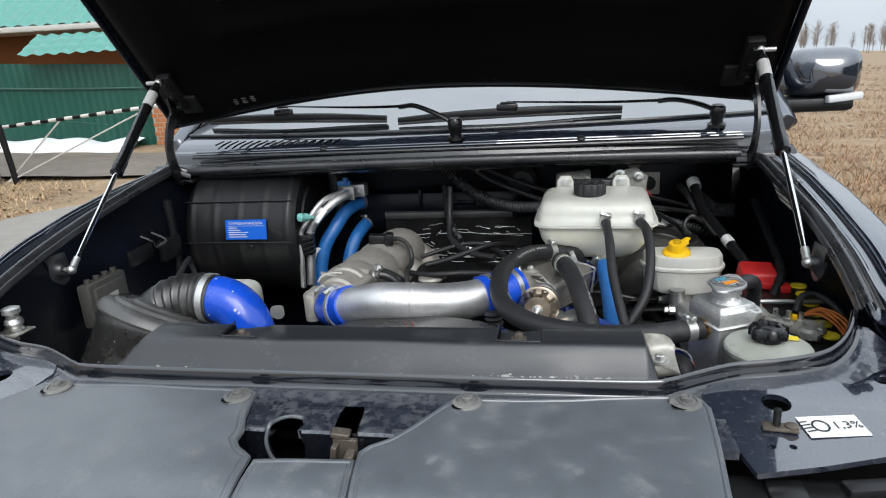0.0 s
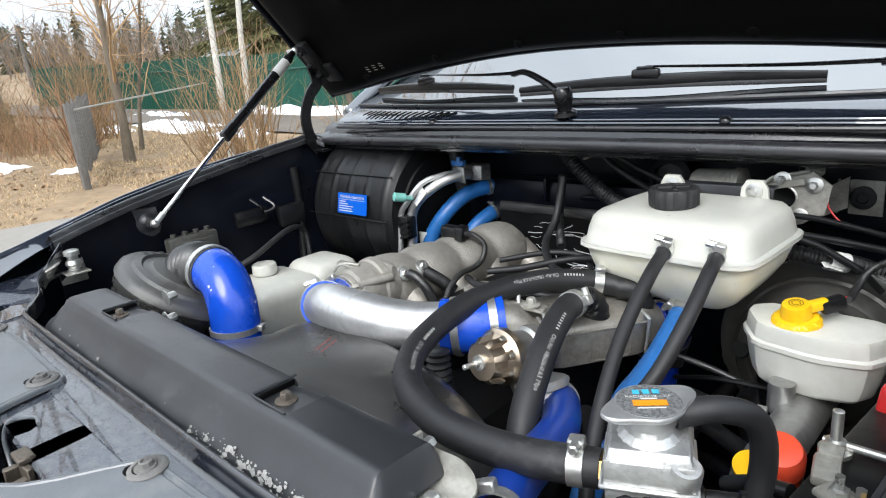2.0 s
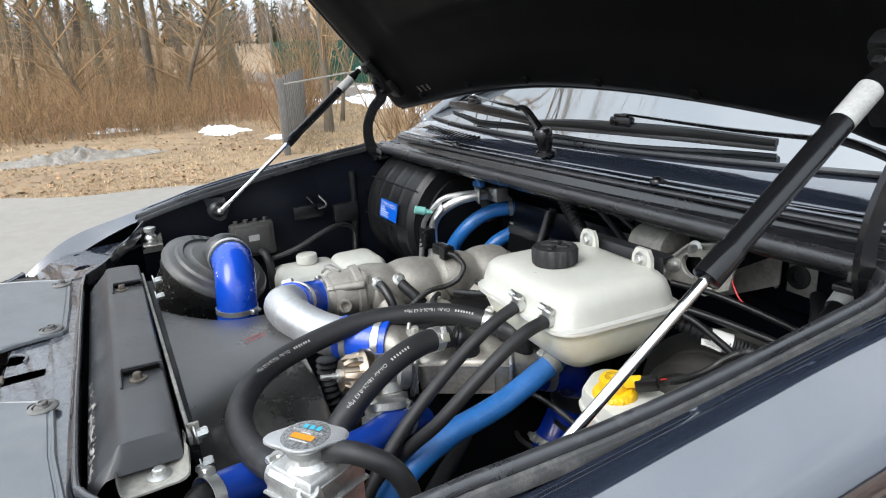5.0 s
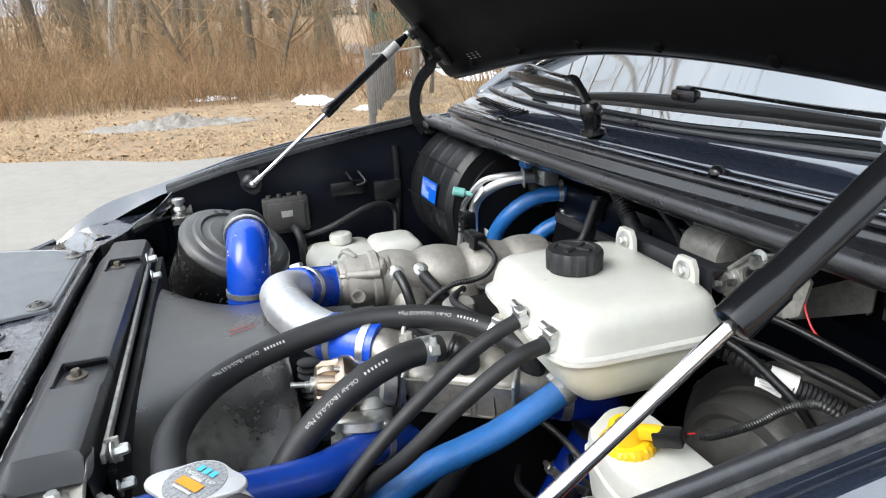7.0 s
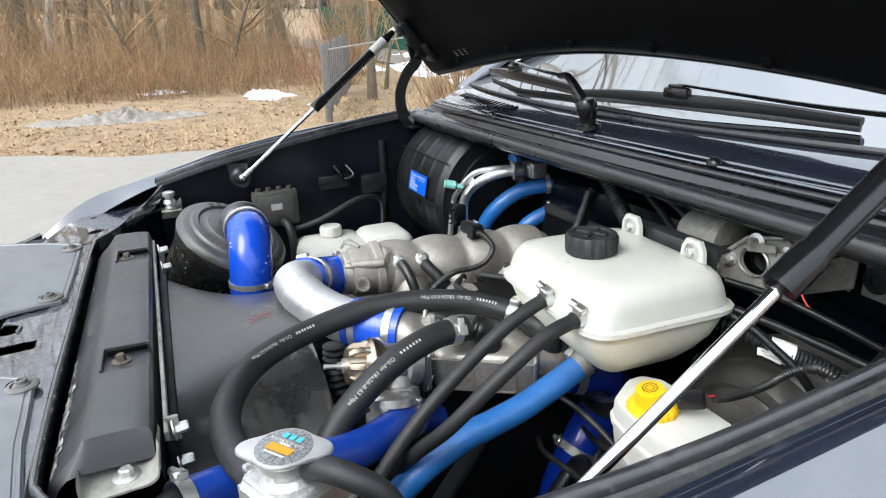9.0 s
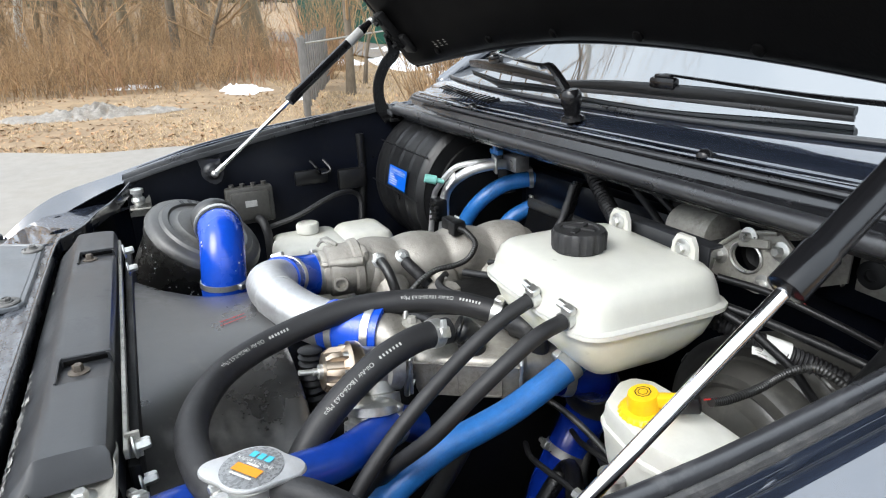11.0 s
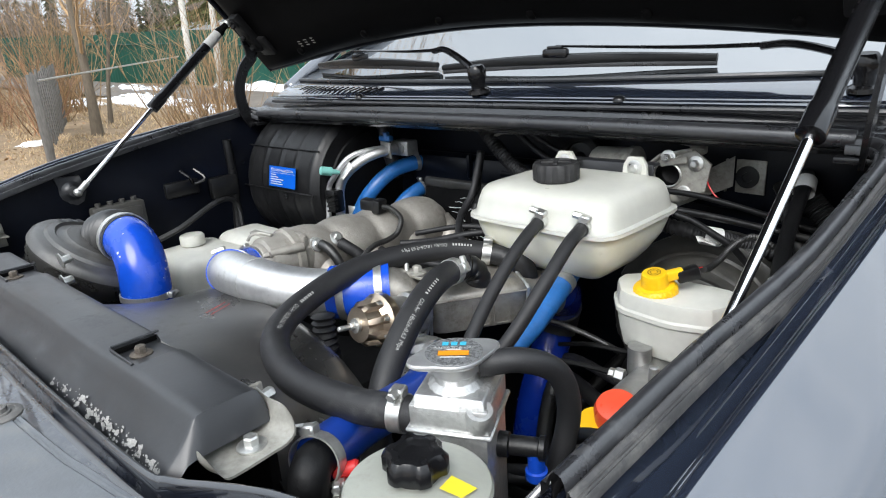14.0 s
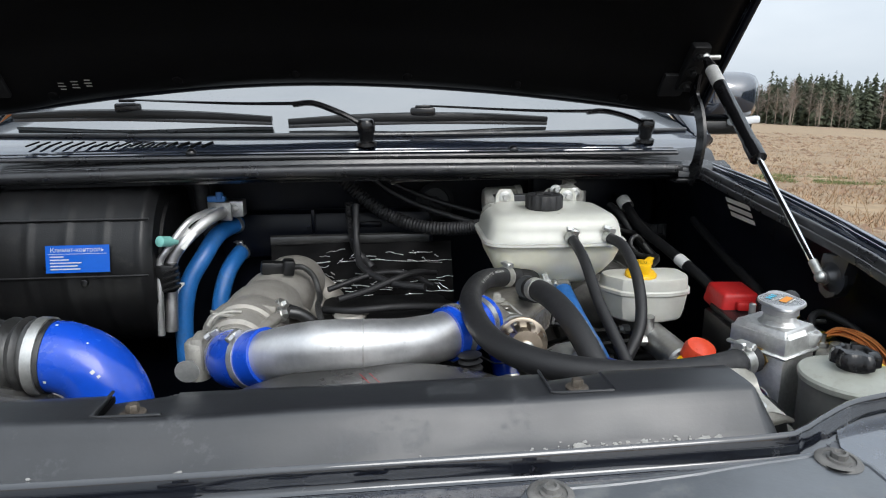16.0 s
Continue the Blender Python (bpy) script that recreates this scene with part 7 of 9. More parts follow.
es = [bm.edges.new((lp[k], lp[(k + 1) % len(lp)])) for lp in loops for k in range(len(lp))]
bmesh.ops.triangle_fill(bm, use_beauty=True, use_dissolve=False, edges=es)
ext = bmesh.ops.extrude_face_region(bm, geom=bm.faces[:])
bmesh.ops.translate(bm, vec=(0, 0.004, 0), verts=[g for g in ext["geom"] if isinstance(g, bmesh.types.BMVert)])
part("gear_plate", bm, STEEL_DULL, wm, "bent steel motor plate with a round hole")
bm = bmesh.new()
tube(bm, [(x, 1.457, z) for x, z in out[:5]], 0.0028, 8, 3, smooth=False)
part("folded_rim", bm, STEEL_DULL, wm)
bm = bmesh.new()
tube(bm, [(0.384 + 0.021 * math.cos(a), 1.456, 1.131 + 0.018 * math.sin(a)) for a in np.linspace(0, 2 * math.pi, 25)], 0.0016, 6, 2, smooth=False)
part("hole_rim", bm, STEEL, wm)
bm = bmesh.new()
lathe(bm, (0.384, 1.492, 1.131), (0, -1, 0), [(0.026, 0), (0.026, 0.012), (0.016, 0.016), (0.010, 0.012)], 28)
part("gearbox", bm, DARK, wm)
bm = bmesh.new()
sheet(bm, 8, 4, lambda u, v: V(0.352 + 0.095 * u, 1.548 + 0.004 * u, 1.052 + 0.048 * u + (0.036 + 0.010 * u) * v), (0, 0.003, 0))
part("side_plate", bm, STEEL_DULL, wm, "dull olive-grey side plate")
bm = bmesh.new()
box(bm, (0.395, 1.452, 1.152), (0.040, 0.003, 0.010), 0.001, pose(0, 0, 0, 0, -12, 0), 1)
part("crank_arm", bm, STEEL_DULL, wm, "flat steel crank arm")
for x, y, z in ((0.386, 1.452, 1.157), (0.348, 1.455, 1.123), (0.330, 1.455, 1.108), (0.410, 1.455, 1.106), (0.425, 1.456, 1.150)):
    bm = bmesh.new()
    bolt(bm, (x, y + 0.003, z), (0, -1, 0.1), 0.0058, 0.008)
    part("plate_bolt", bm, STEEL, wm)
mb = thing("cowl_bracket", (0.46, 1.572, 1.08), "plain steel firewall bracket with a black rubber bush", "bracket")
bm = bmesh.new()
box(bm, (0.458, 1.575, 1.112), (0.060, 0.003, 0.052), 0.001, pose(0, 0, 0, 0, 0, -6))
box(bm, (0.430, 1.590, 1.112), (0.003, 0.04, 0.052), 0.001)
part("plate", bm, STEEL_DULL, mb)
bm = bmesh.new()
lathe(bm, (0.462, 1.573, 1.112), (0, -1, 0), [(0.017, 0), (0.017, 0.004), (0.012, 0.006), (0.008, 0.006), (0.007, 0.002)], 24)
part("bush", bm, RUBBER, mb)
rl = thing("cowl_rail", (0.25, 1.455, 1.17), "thin bare steel rail below the cowl", "rail")
bm = bmesh.new()
tube(bm, [(0.07, 1.462, 1.174), (0.10, 1.458, 1.180), (0.25, 1.456, 1.182), (0.38, 1.462, 1.180), (0.43, 1.475, 1.170)], 0.0045, 8, 6, flat=(1.6, 0.6))
part("strip", bm, STEEL_DULL, rl)
bm = bmesh.new()
cyl(bm, (0.419, 1.482, 1.160), (0.419, 1.482, 1.180), 0.012, 16, 0.002)
part("bush", bm, STEEL_DULL, rl)
hn = thing("round_grommet", (0.165, 1.59, 1.10), "black round blower grommet on the firewall", "grommet")
bm = bmesh.new()
lathe(bm, (0.165, 1.598, 1.118), (0, -1, 0), [(0.040, 0), (0.040, 0.010), (0.030, 0.016), (0.028, 0.010), (0.012, 0.012), (0.011, 0.022)], 32)
part("ring", bm, RUBBER, hn)
lm = thing("main_loom", (0.0, 1.5, 1.10), "black corrugated cable loom hanging below the cowl", "cable loom")
for pts, r, cor in (([(-0.05, 1.545, 1.20), (0.0, 1.535, 1.15), (0.06, 1.525, 1.105), (0.13, 1.500, 1.082), (0.20, 1.46, 1.085), (0.25, 1.42, 1.10)], 0.013, 0.05),
                    ([(0.02, 1.56, 1.185), (0.08, 1.555, 1.14), (0.15, 1.54, 1.11), (0.24, 1.50, 1.085)], 0.006, 0.0),
                    ([(0.03, 1.565, 1.19), (0.10, 1.56, 1.15), (0.18, 1.55, 1.12), (0.26, 1.52, 1.10)], 0.005, 0.0),
                    ([(-0.015, 1.52, 1.13), (-0.01, 1.50, 1.08), (0.0, 1.48, 1.04), (0.03, 1.44, 1.015)], 0.008, 0.07),
                    ([(-0.33, 1.52, 1.19), (-0.30, 1.53, 1.17), (-0.295, 1.535, 1.12), (-0.28, 1.54, 1.05)], 0.016, 0.0)):
    bm = bmesh.new()
    tube(bm, pts, r, 12, 56 if cor else 16, rad=(lambda s_, c=cor: 1 + (c + 0.03) * math.sin(s_ * 340)) if cor else None)
    part("sleeve", bm, RUBBER, lm)

# ---- brakes ----
bs = thing("brake_booster", (0.49, 1.40, 0.82), "large round black brake booster", "brake booster")
bm = bmesh.new()
lathe(bm, (0.458, 1.525, 0.918), (-0.02, -1, 0.0), [(0.10, 0), (0.124, 0.01), (0.130, 0.04), (0.130, 0.078), (0.137, 0.081), (0.137, 0.096), (0.130, 0.099), (0.121, 0.098), (0.113, 0.094), (0.109, 0.097), (0.107, 0.122), (0.101, 0.130), (0.090, 0.132), (0.084, 0.128), (0.080, 0.132), (0.077, 0.148), (0.06, 0.156), (0.035, 0.160)], 56)
for k in range(8):
    a = 2 * math.pi * (k + 0.4) / 8
    box(bm, (0.456 + 0.134 * math.cos(a), 1.4385, 0.918 + 0.134 * math.sin(a)), (0.020, 0.016, 0.010), 0.002, pose(0, 0, 0, 0, 90 - math.degrees(a), 0), 1)
part("drum", bm, BOOSTER, bs, "dusty grey-black stepped booster drum with a crimped rim")
bm = bmesh.new()
cyl(bm, (0.490, 1.37, 0.945), (0.488, 1.10, 0.945), 0.024, 20, 0.003)
cyl(bm, (0.488, 1.12, 0.930), (0.488, 1.08, 0.930), 0.030, 20, 0.004)
cyl(bm, (0.470, 1.20, 0.95), (0.470, 1.20, 0.985), 0.014, 14)
part("master_cylinder", bm, ALU_DULL, bs, "grey cast master cylinder")
for y, z in ((1.179, 0.952), (1.247, 0.946)):
    bm = bmesh.new()
    tube(bm, [(0.460, y, z), (0.43, y - 0.004, z + 0.002), (0.38, y - 0.01, z), (0.32, y + 0.02, z - 0.03)], 0.0034, 8, 6)
    part("brake_line", bm, DARK, bs)
    bm = bmesh.new()
    lathe(bm, (0.462, y, z), (-1, -0.1, 0.05), [(0.0085, 0), (0.0085, 0.010), (0.006, 0.012), (0.006, 0.018)], 6)
    part("union_nut", bm, STEEL, bs)
rs = thing("brake_fluid_reservoir", (0.49, 1.24, 0.96), "white plastic brake fluid reservoir with a yellow cap", "reservoir")
bm = bmesh.new()
out = [(0.411, 1.270), (0.411, 1.250), (0.436, 1.210), (0.500, 1.199), (0.545, 1.210), (0.559, 1.236), (0.559, 1.276), (0.540, 1.286), (0.430, 1.286)]
cx, cy = 0.485, 1.246
rings = []
out = [q for a, b in zip(out, out[1:] + out[:1]) for q in ((0.86 * a[0] + 0.14 * b[0], 0.86 * a[1] + 0.14 * b[1]), (0.14 * a[0] + 0.86 * b[0], 0.14 * a[1] + 0.86 * b[1]))]
for z, k in ((0.970, 0.80), (0.974, 0.86), (0.990, 0.92), (1.014, 0.97), (1.0165, 1.02), (1.0215, 1.02), (1.0240, 0.97), (1.038, 0.955), (1.0422, 0.93), (1.0430, 0.89)):
    rings.append([bm.verts.new((cx + (x - cx) * k, cy + (y - cy) * k, z)) for x, y in out])
for a, b in zip(rings, rings[1:]):
    for k in range(len(out)):
        bm.faces.new((a[k], a[(k + 1) % len(out)], b[(k + 1) % len(out)], b[k]))
bm.faces.new(rings[0])
bm.faces.new(rings[-1])
part("tank_body", bm, WHITE_OLD, rs, sharp=24)
bm = bmesh.new()
lathe(bm, (0.4715, 1.236, 1.0345), (-0.03, -0.20, 1), [(0.0245, 0), (0.0258, 0.002), (0.0252, 0.014), (0.0215, 0.0175), (0.0160, 0.018), (0.0148, 0.030), (0.0136, 0.0330), (0.010, 0.0335)], 96,
      wob=lambda t, h: 1 - (0.04 if 0.001 < h < 0.015 else 0) * (1 if math.cos(24 * t) > 0 else 0))
box(bm, (0.488, 1.244, 1.064), (0.022, 0.012, 0.012), 0.003, pose(0, 0, 0, 0, -12, 40))
cap = part("cap", bm, YELLOW, rs, "bright yellow screw cap")
bm = bmesh.new()
nn = 8
for rr0, rr1 in ((0.0078, 0.0068), (0.0048, 0.0040)):
    ra = [bm.verts.new((0.4705 + rr0 * math.cos(2 * math.pi * k / nn), 1.2295 + rr0 * math.sin(2 * math.pi * k / nn), 1.0682 + 0.20 * rr0 * math.sin(2 * math.pi * k / nn))) for k in range(nn)]
    rb = [bm.verts.new((0.4705 + rr1 * math.cos(2 * math.pi * k / nn), 1.2295 + rr1 * math.sin(2 * math.pi * k / nn), 1.0682 + 0.20 * rr1 * math.sin(2 * math.pi * k / nn))) for k in range(nn)]
    for k in range(nn):
        bm.faces.new((ra[k], ra[(k + 1) % nn], rb[(k + 1) % nn], rb[k]))
part("symbol", bm, BLACK_INK, cap)
bm = bmesh.new()
box(bm, (0.500, 1.254, 1.064), (0.026, 0.014, 0.016), 0.003, pose(0, 0, 0, 0, -15, 40))
part("plug", bm, PLASTIC, rs, "black level sensor plug")
bm = bmesh.new()
tube(bm, [(0.510, 1.274, 1.065), (0.509, 1.295, 1.060), (0.506, 1.325, 1.056), (0.507, 1.348, 1.058), (0.508, 1.367, 1.063), (0.516, 1.384, 1.071), (0.530, 1.394, 1.075), (0.55, 1.41, 1.06)], 0.0042, 12, 44, rad=lambda s_: 1 + 0.08 * math.sin(s_ * 330))
part("plug_cable", bm, RUBBER_MID, rs, "thin corrugated sensor cable")
bm = bmesh.new()
tube(bm, [(0.507, 1.268, 1.068), (0.510, 1.280, 1.067)], 0.0008, 6, 3)
part("pink_wire", bm, RED, rs, "short pink-red wire at the plug")
bm = bmesh.new()
tube(bm, [(0.4815, 1.2155, 0.996), (0.4850, 1.2145, 0.990), (0.4890, 1.2135, 0.982), (0.4905, 1.214, 0.972)], 0.0009, 6, 4)
part("red_wire", bm, RED, rs, "short red wire")

# ---- swirl tank of welded aluminium ----
sw = thing("aluminium_swirl_tank", (0.470, 0.905, 0.90), "welded bare aluminium swirl tank with a pressure cap", "coolant tank")
SM = pose(0, 0, 0, 0, 0, 25)
SC = V(0.4705, 0.8825, 0)
SR = SM.to_3x3()
CP = V(0.4722, 0.8778, 0)
bm = bmesh.new()
box(bm, SC + V(0, 0, 0.975), (0.058, 0.062, 0.176), 0.002, SM, 2)
part("lower_box", bm, ALU_WELD, sw)
bm = bmesh.new()
box(bm, SC + V(0, 0, 1.0635), (0.066, 0.070, 0.004), 0.0015, SM, 1)
part("welded_lip", bm, ALU_WELD, sw)
bm = bmesh.new()
box(bm, SC + V(0, 0, 1.074), (0.060, 0.064, 0.020), 0.0015, SM, 2)
box(bm, SC + V(0, 0, 1.0855), (0.0595, 0.0635, 0.011), 0.0015, SM, 2, top=(0.88, 0.88))
top_ = part("top_box", bm, ALU_WELD, sw)
bm = bmesh.new()
lathe(bm, SC + SR @ V(0.0225, -0.0245, 1.0705), SR @ V(0.1, -0.35, 1), [(0.011, 0), (0.011, 0.012), (0.0095, 0.0145), (0.0062, 0.0145), (0.0058, 0.008)], 22)
part("corner_lug", bm, ALU_WELD, top_, "welded lug with a round hole")
bm = bmesh.new()
bar(bm, SC + SR @ V(-0.008, -0.0290, 1.0855), SR @ V(1, 0, 0), SR @ V(0, 0.60, 1), 0.034, 0.0080, 0.0012)
part("blank_label", bm, WHITE_LABEL, top_)
bm = bmesh.new()
lathe(bm, CP + V(0, 0, 1.087), (0, 0, 1), [(0.0235, 0), (0.0225, 0.003), (0.0195, 0.0055), (0.0165, 0.0085), (0.0160, 0.018)], 44, wob=lambda t, h: 1 + (0.03 * math.sin(17 * t) + 0.02 * math.sin(41 * t) if h < 0.010 else 0))
part("weld_neck", bm, ALU_WELD, sw, "rough welded filler neck")
bm = bmesh.new()


def ears(t, h):
    e = max(max(0, math.cos(t + 0.463)) ** 14, max(0, math.cos(t + 0.463 - math.pi)) ** 14)
    return 1 + 0.56 * e ** 0.75 * (1 if h > 0.0085 else 0)


lathe(bm, CP + V(0, 0, 1.1015), (0, 0, 1), [(0.0175, 0), (0.0185, 0.001), (0.0185, 0.0080), (0.0225, 0.0100), (0.0240, 0.0120), (0.0240, 0.0135), (0.0234, 0.0148), (0.0222, 0.0150)], 96, wob=ears)
pc = part("pressure_cap", bm, ALU, sw, "polished two-eared pressure cap")
bm = bmesh.new()
lathe(bm, CP + V(0, 0, 1.1162), (0, 0, 1), [(0.0218, 0), (0.0218, 0.0006), (0.002, 0.0011)], 48)
disc = part("cap_print", bm, CARBON, pc, "grey hatched printed disc")
pr, pu = V(0.80, 0.60, 0), V(-0.60, 0.80, 0)
po = CP + V(0, 0, 1.1178)
bm = bmesh.new()
for k in range(3):
    bar(bm, po + pu * 0.0107 + pr * (-0.0072 + 0.0068 * k), pr, pu, 0.0048, 0.0060, 0.0)
part("cyan_bars", bm, CYAN_INK, disc)["kind"] = "stuff"
bm = bmesh.new()
write(bm, "RADIATOR CAP", 0.0044, po + pu * 0.0036, pr, pu, 0.0002)
part("cap_words", bm, WHITE_INK, disc, "small white printed words")["kind"] = "stuff"
bm = bmesh.new()
bar(bm, po - pu * 0.0044, pr, pu, 0.023, 0.0076, 0.0)
part("orange_bar", bm, ORANGE_INK, disc)
bm = bmesh.new()
bar(bm, po + pu * 0.0012, pr, pu, 0.011, 0.0018, 0.0)
bar(bm, po - pu * 0.0108, pr, pu, 0.019, 0.0018, 0.0)
part("white_bars", bm, WHITE_INK, disc)["kind"] = "stuff"
bm = bmesh.new()
lathe(bm, (0.446, 0.871, 1.054), (-0.90, -0.43, 0), [(0.015, -0.004), (0.015, 0.004), (0.0125, 0.005), (0.0125, 0.014)], 6)
part("brass_union", bm, BRASS, sw, "brass hose union")
bm = bmesh.new()
tube(bm, [(0.484, 0.892, 1.103), (0.508, 0.913, 1.105), (0.524, 0.938, 1.088), (0.527, 0.950, 1.050), (0.523, 0.940, 1.005), (0.512, 0.922, 0.955), (0.50, 0.90, 0.88)], 0.0098, 16, 10)
part("overflow_hose", bm, RUBBER, sw, "thin black overflow hose")
bm = bmesh.new()
lathe(bm, (0.492, 0.896, 1.035), (0.9, 0.43, 0), [(0.010, 0), (0.010, 0.012), (0.008, 0.013), (0.008, 0.035), (0.010, 0.036), (0.010, 0.04)], 14)
part("side_fitting", bm, PLASTIC, sw, "black side fitting")
bm = bmesh.new()
lathe(bm, (0.522, 0.910, 1.022), (0, 0, -1), [(0.007, -0.012), (0.007, 0.006), (0.009, 0.007), (0.009, 0.014)], 14)
part("blue_ring", bm, BLUE, sw, "blue push-fit ring")

# ---- power steering reservoir ----
ps = thing("power_steering_reservoir", (0.508, 0.80, 0.93), "grey-white round fluid reservoir with a black knob cap", "reservoir")
PS = V(0.504, 0.800, 0)
bm = bmesh.new()
lathe(bm, PS + V(0, 0, 0.945), (0, 0, 1), [(0.042, 0), (0.046, 0.02), (0.047, 0.10), (0.0475, 0.112)], 48)
part("can", bm, CAN, ps, "dusty dark grey can")
bm = bmesh.new()
lathe(bm, PS + V(0, 0, 1.053), (0, 0, 1), [(0.046, 0), (0.0495, 0.002), (0.0502, 0.007), (0.0485, 0.0095), (0.0465, 0.0100), (0.040, 0.0125), (0.022, 0.016), (0.012, 0.017)], 56)
part("lid", bm, GREY_LID, ps, "grey-green domed metal lid")
bm = bmesh.new()
lathe(bm, PS + V(-0.001, 0.001, 1.066), (0, 0, 1), [(0.015, 0), (0.016, 0.006), (0.0205, 0.008), (0.0205, 0.018), (0.017, 0.0225), (0.012, 0.023), (0.011, 0.020), (0.003, 0.020)], 56, wob=lambda t, h: 1 + (0.13 if h > 0.0065 else 0) * max(-0.7, min(0.6, 1.6 * math.cos(6 * t))))
part("knob", bm, PLASTIC_SHINY, ps, "black lobed screw knob")
bm = bmesh.new()
out = [V(0.020, 0.012, 0), V(0.038, 0.016, -0.006), V(0.036, 0.003, -0.006), V(0.022, -0.002, 0)]
bm.faces.new([bm.verts.new(PS + V(p.x, p.y, 1.0715 + p.z * 0.6)) for p in out])
part("yellow_tag", bm, YELLOW_ST, ps, "yellow paper tag")

# ---- battery ----
ba = thing("battery", (0.60, 1.07, 0.80), "black car battery with yellow caps and clamps", "battery")
BM = pose(0, 0, 0, 0, 0, -7)
bm = bmesh.new()
box(bm, (0.606, 1.055, 0.908), (0.125, 0.255, 0.190), 0.008, BM)
box(bm, (0.606, 1.055, 1.007), (0.112, 0.236, 0.010), 0.003, BM)
part("case", bm, PLASTIC, ba, "dusty black battery case")
for k in range(6):
    bm = bmesh.new()
    lathe(bm, (0.657 - 0.0052 * k, 1.1446 - 0.0405 * k, 1.0110), (0, 0, 1), [(0.0125, 0), (0.0125, 0.0035), (0.009, 0.0045)], 20)
    part("filler_cap", bm, YELLOW_ST, ba, "dull yellow filler cap")
bm = bmesh.new()
box(bm, (0.598, 1.172, 1.020), (0.064, 0.078, 0.036), 0.006, pose(0, 0, 0, 3, 0, -7), 3, top=(0.88, 0.82))
box(bm, (0.626, 1.128, 1.015), (0.022, 0.030, 0.016), 0.004, pose(0, 0, 0, 0, 0, -7))
box(bm, (0.596, 1.130, 1.020), (0.030, 0.012, 0.014), 0.004, pose(0, 0, 0, 0, 0, -7))
part("terminal_cover", bm, RED, ba, "red plastic terminal cover")
bm = bmesh.new()
box(bm, (0.586, 0.974, 1.018), (0.062, 0.024, 0.006), 0.002, pose(0, 0, 0, 0, 4, -26))
box(bm, (0.600, 0.945, 1.016), (0.040, 0.020, 0.010), 0.003, pose(0, 0, 0, 0, 4, -40))
box(bm, (0.556, 1.008, 1.020), (0.020, 0.032, 0.010), 0.003, pose(0, 0, 0, 6, 4, 10))
box(bm, (0.554, 1.030, 1.024), (0.018, 0.018, 0.008), 0.002, pose(0, 0, 0, 0, 4, 6))
lathe(bm, (0.604, 0.944, 1.010), (0, 0, 1), [(0.015, 0), (0.015, 0.010), (0.010, 0.014), (0.010, 0.022)], 24)
part("fuse_clamp", bm, STEEL_DULL, ba, "silver battery clamp with fuse plate")
for x, y in ((0.570, 0.9827), (0.585, 0.9742), (0.600, 0.9677), (0.616, 0.936)):
    bm = bmesh.new()
    lathe(bm, (x, y, 1.020), (0, 0, 1), [(0.0075, 0), (0.0075, 0.006), (0.0036, 0.0065), (0.0036, 0.017)], 6)
    part("clamp_nut", bm, STEEL, ba)
bm = bmesh.new()
box(bm, (0.5925, 0.971, 1.028), (0.008, 0.008, 0.010), 0.003)
part("yellow_sleeve", bm, YELLOW, ba)
hb = thing("battery_hold_down", (0.60, 1.05, 0.99), "bare steel battery hold-down rod and threaded stud", "clamp rod")
bm = bmesh.new()
tube(bm, [(0.543, 1.052, 1.0205), (0.56, 1.052, 1.0205), (0.667, 1.052, 1.0205)], 0.0036, 10, 6)
part("rod", bm, STEEL, hb)
bm = bmesh.new()
lathe(bm, (0.553, 1.049, 0.99), (0, 0, 1), [(0.0045, 0), (0.0045, 0.022), (0.013, 0.023), (0.013, 0.027), (0.008, 0.028), (0.008, 0.035), (0.0045, 0.036), (0.0045, 0.062), (0.003, 0.063)], 16)
part("stud", bm, STEEL, hb, "threaded stud with nut and washer")
wr = thing("copper_cable", (0.64, 0.95, 0.95), "bare copper earth cable bundle beside the battery", "cable")
bm = bmesh.new()
for k in range(9):
    o = V(0.0025 * (k % 3 - 1), 0.0025 * (k // 3 - 1), 0.003 * (k % 2))
    tube(bm, [V(0.612, 0.985, 1.026) + o * 0.6, V(0.630, 0.972, 1.034) + o * 2, V(0.646, 0.942, 1.026) + o * 2.4, V(0.652, 0.912, 1.000) + o * 1.6, V(0.648, 0.895, 0.94) + o], 0.0018, 6, 8)
cs = part("braid", bm, COPPER, wr)
cs["kind"] = "stuff"
bm = bmesh.new()
tube(bm, [(0.600, 0.990, 1.028), (0.615, 1.01, 1.046), (0.640, 1.01, 1.046), (0.655, 0.965, 1.030), (0.655, 0.915, 0.98)], 0.005, 10, 8)
part("sleeve", bm, RUBBER, wr)
oc = thing("orange_cap_bottle", (0.50, 1.09, 0.93), "round orange-red cap on a small fluid bottle", "bottle cap")
bm = bmesh.new()
lathe(bm, (0.500, 1.090, 0.955), (0.1, -0.35, 0.9), [(0.020, -0.05), (0.021, 0), (0.0235, 0.002), (0.0235, 0.018), (0.020, 0.026), (0.010, 0.029)], 32)
part("cap", bm, ORANGE, oc)
bm = bmesh.new()
lathe(bm, (0.482, 1.075, 0.953), (0.1, -0.35, 0.9), [(0.018, 0), (0.018, 0.003)], 24)
part("tag_ring", bm, YELLOW, oc, "yellow printed ring")

# ---- cables on the right side ----
rc_ = thing("right_loom", (0.60, 1.35, 1.0), "black cable looms with white paper tags", "cable loom")
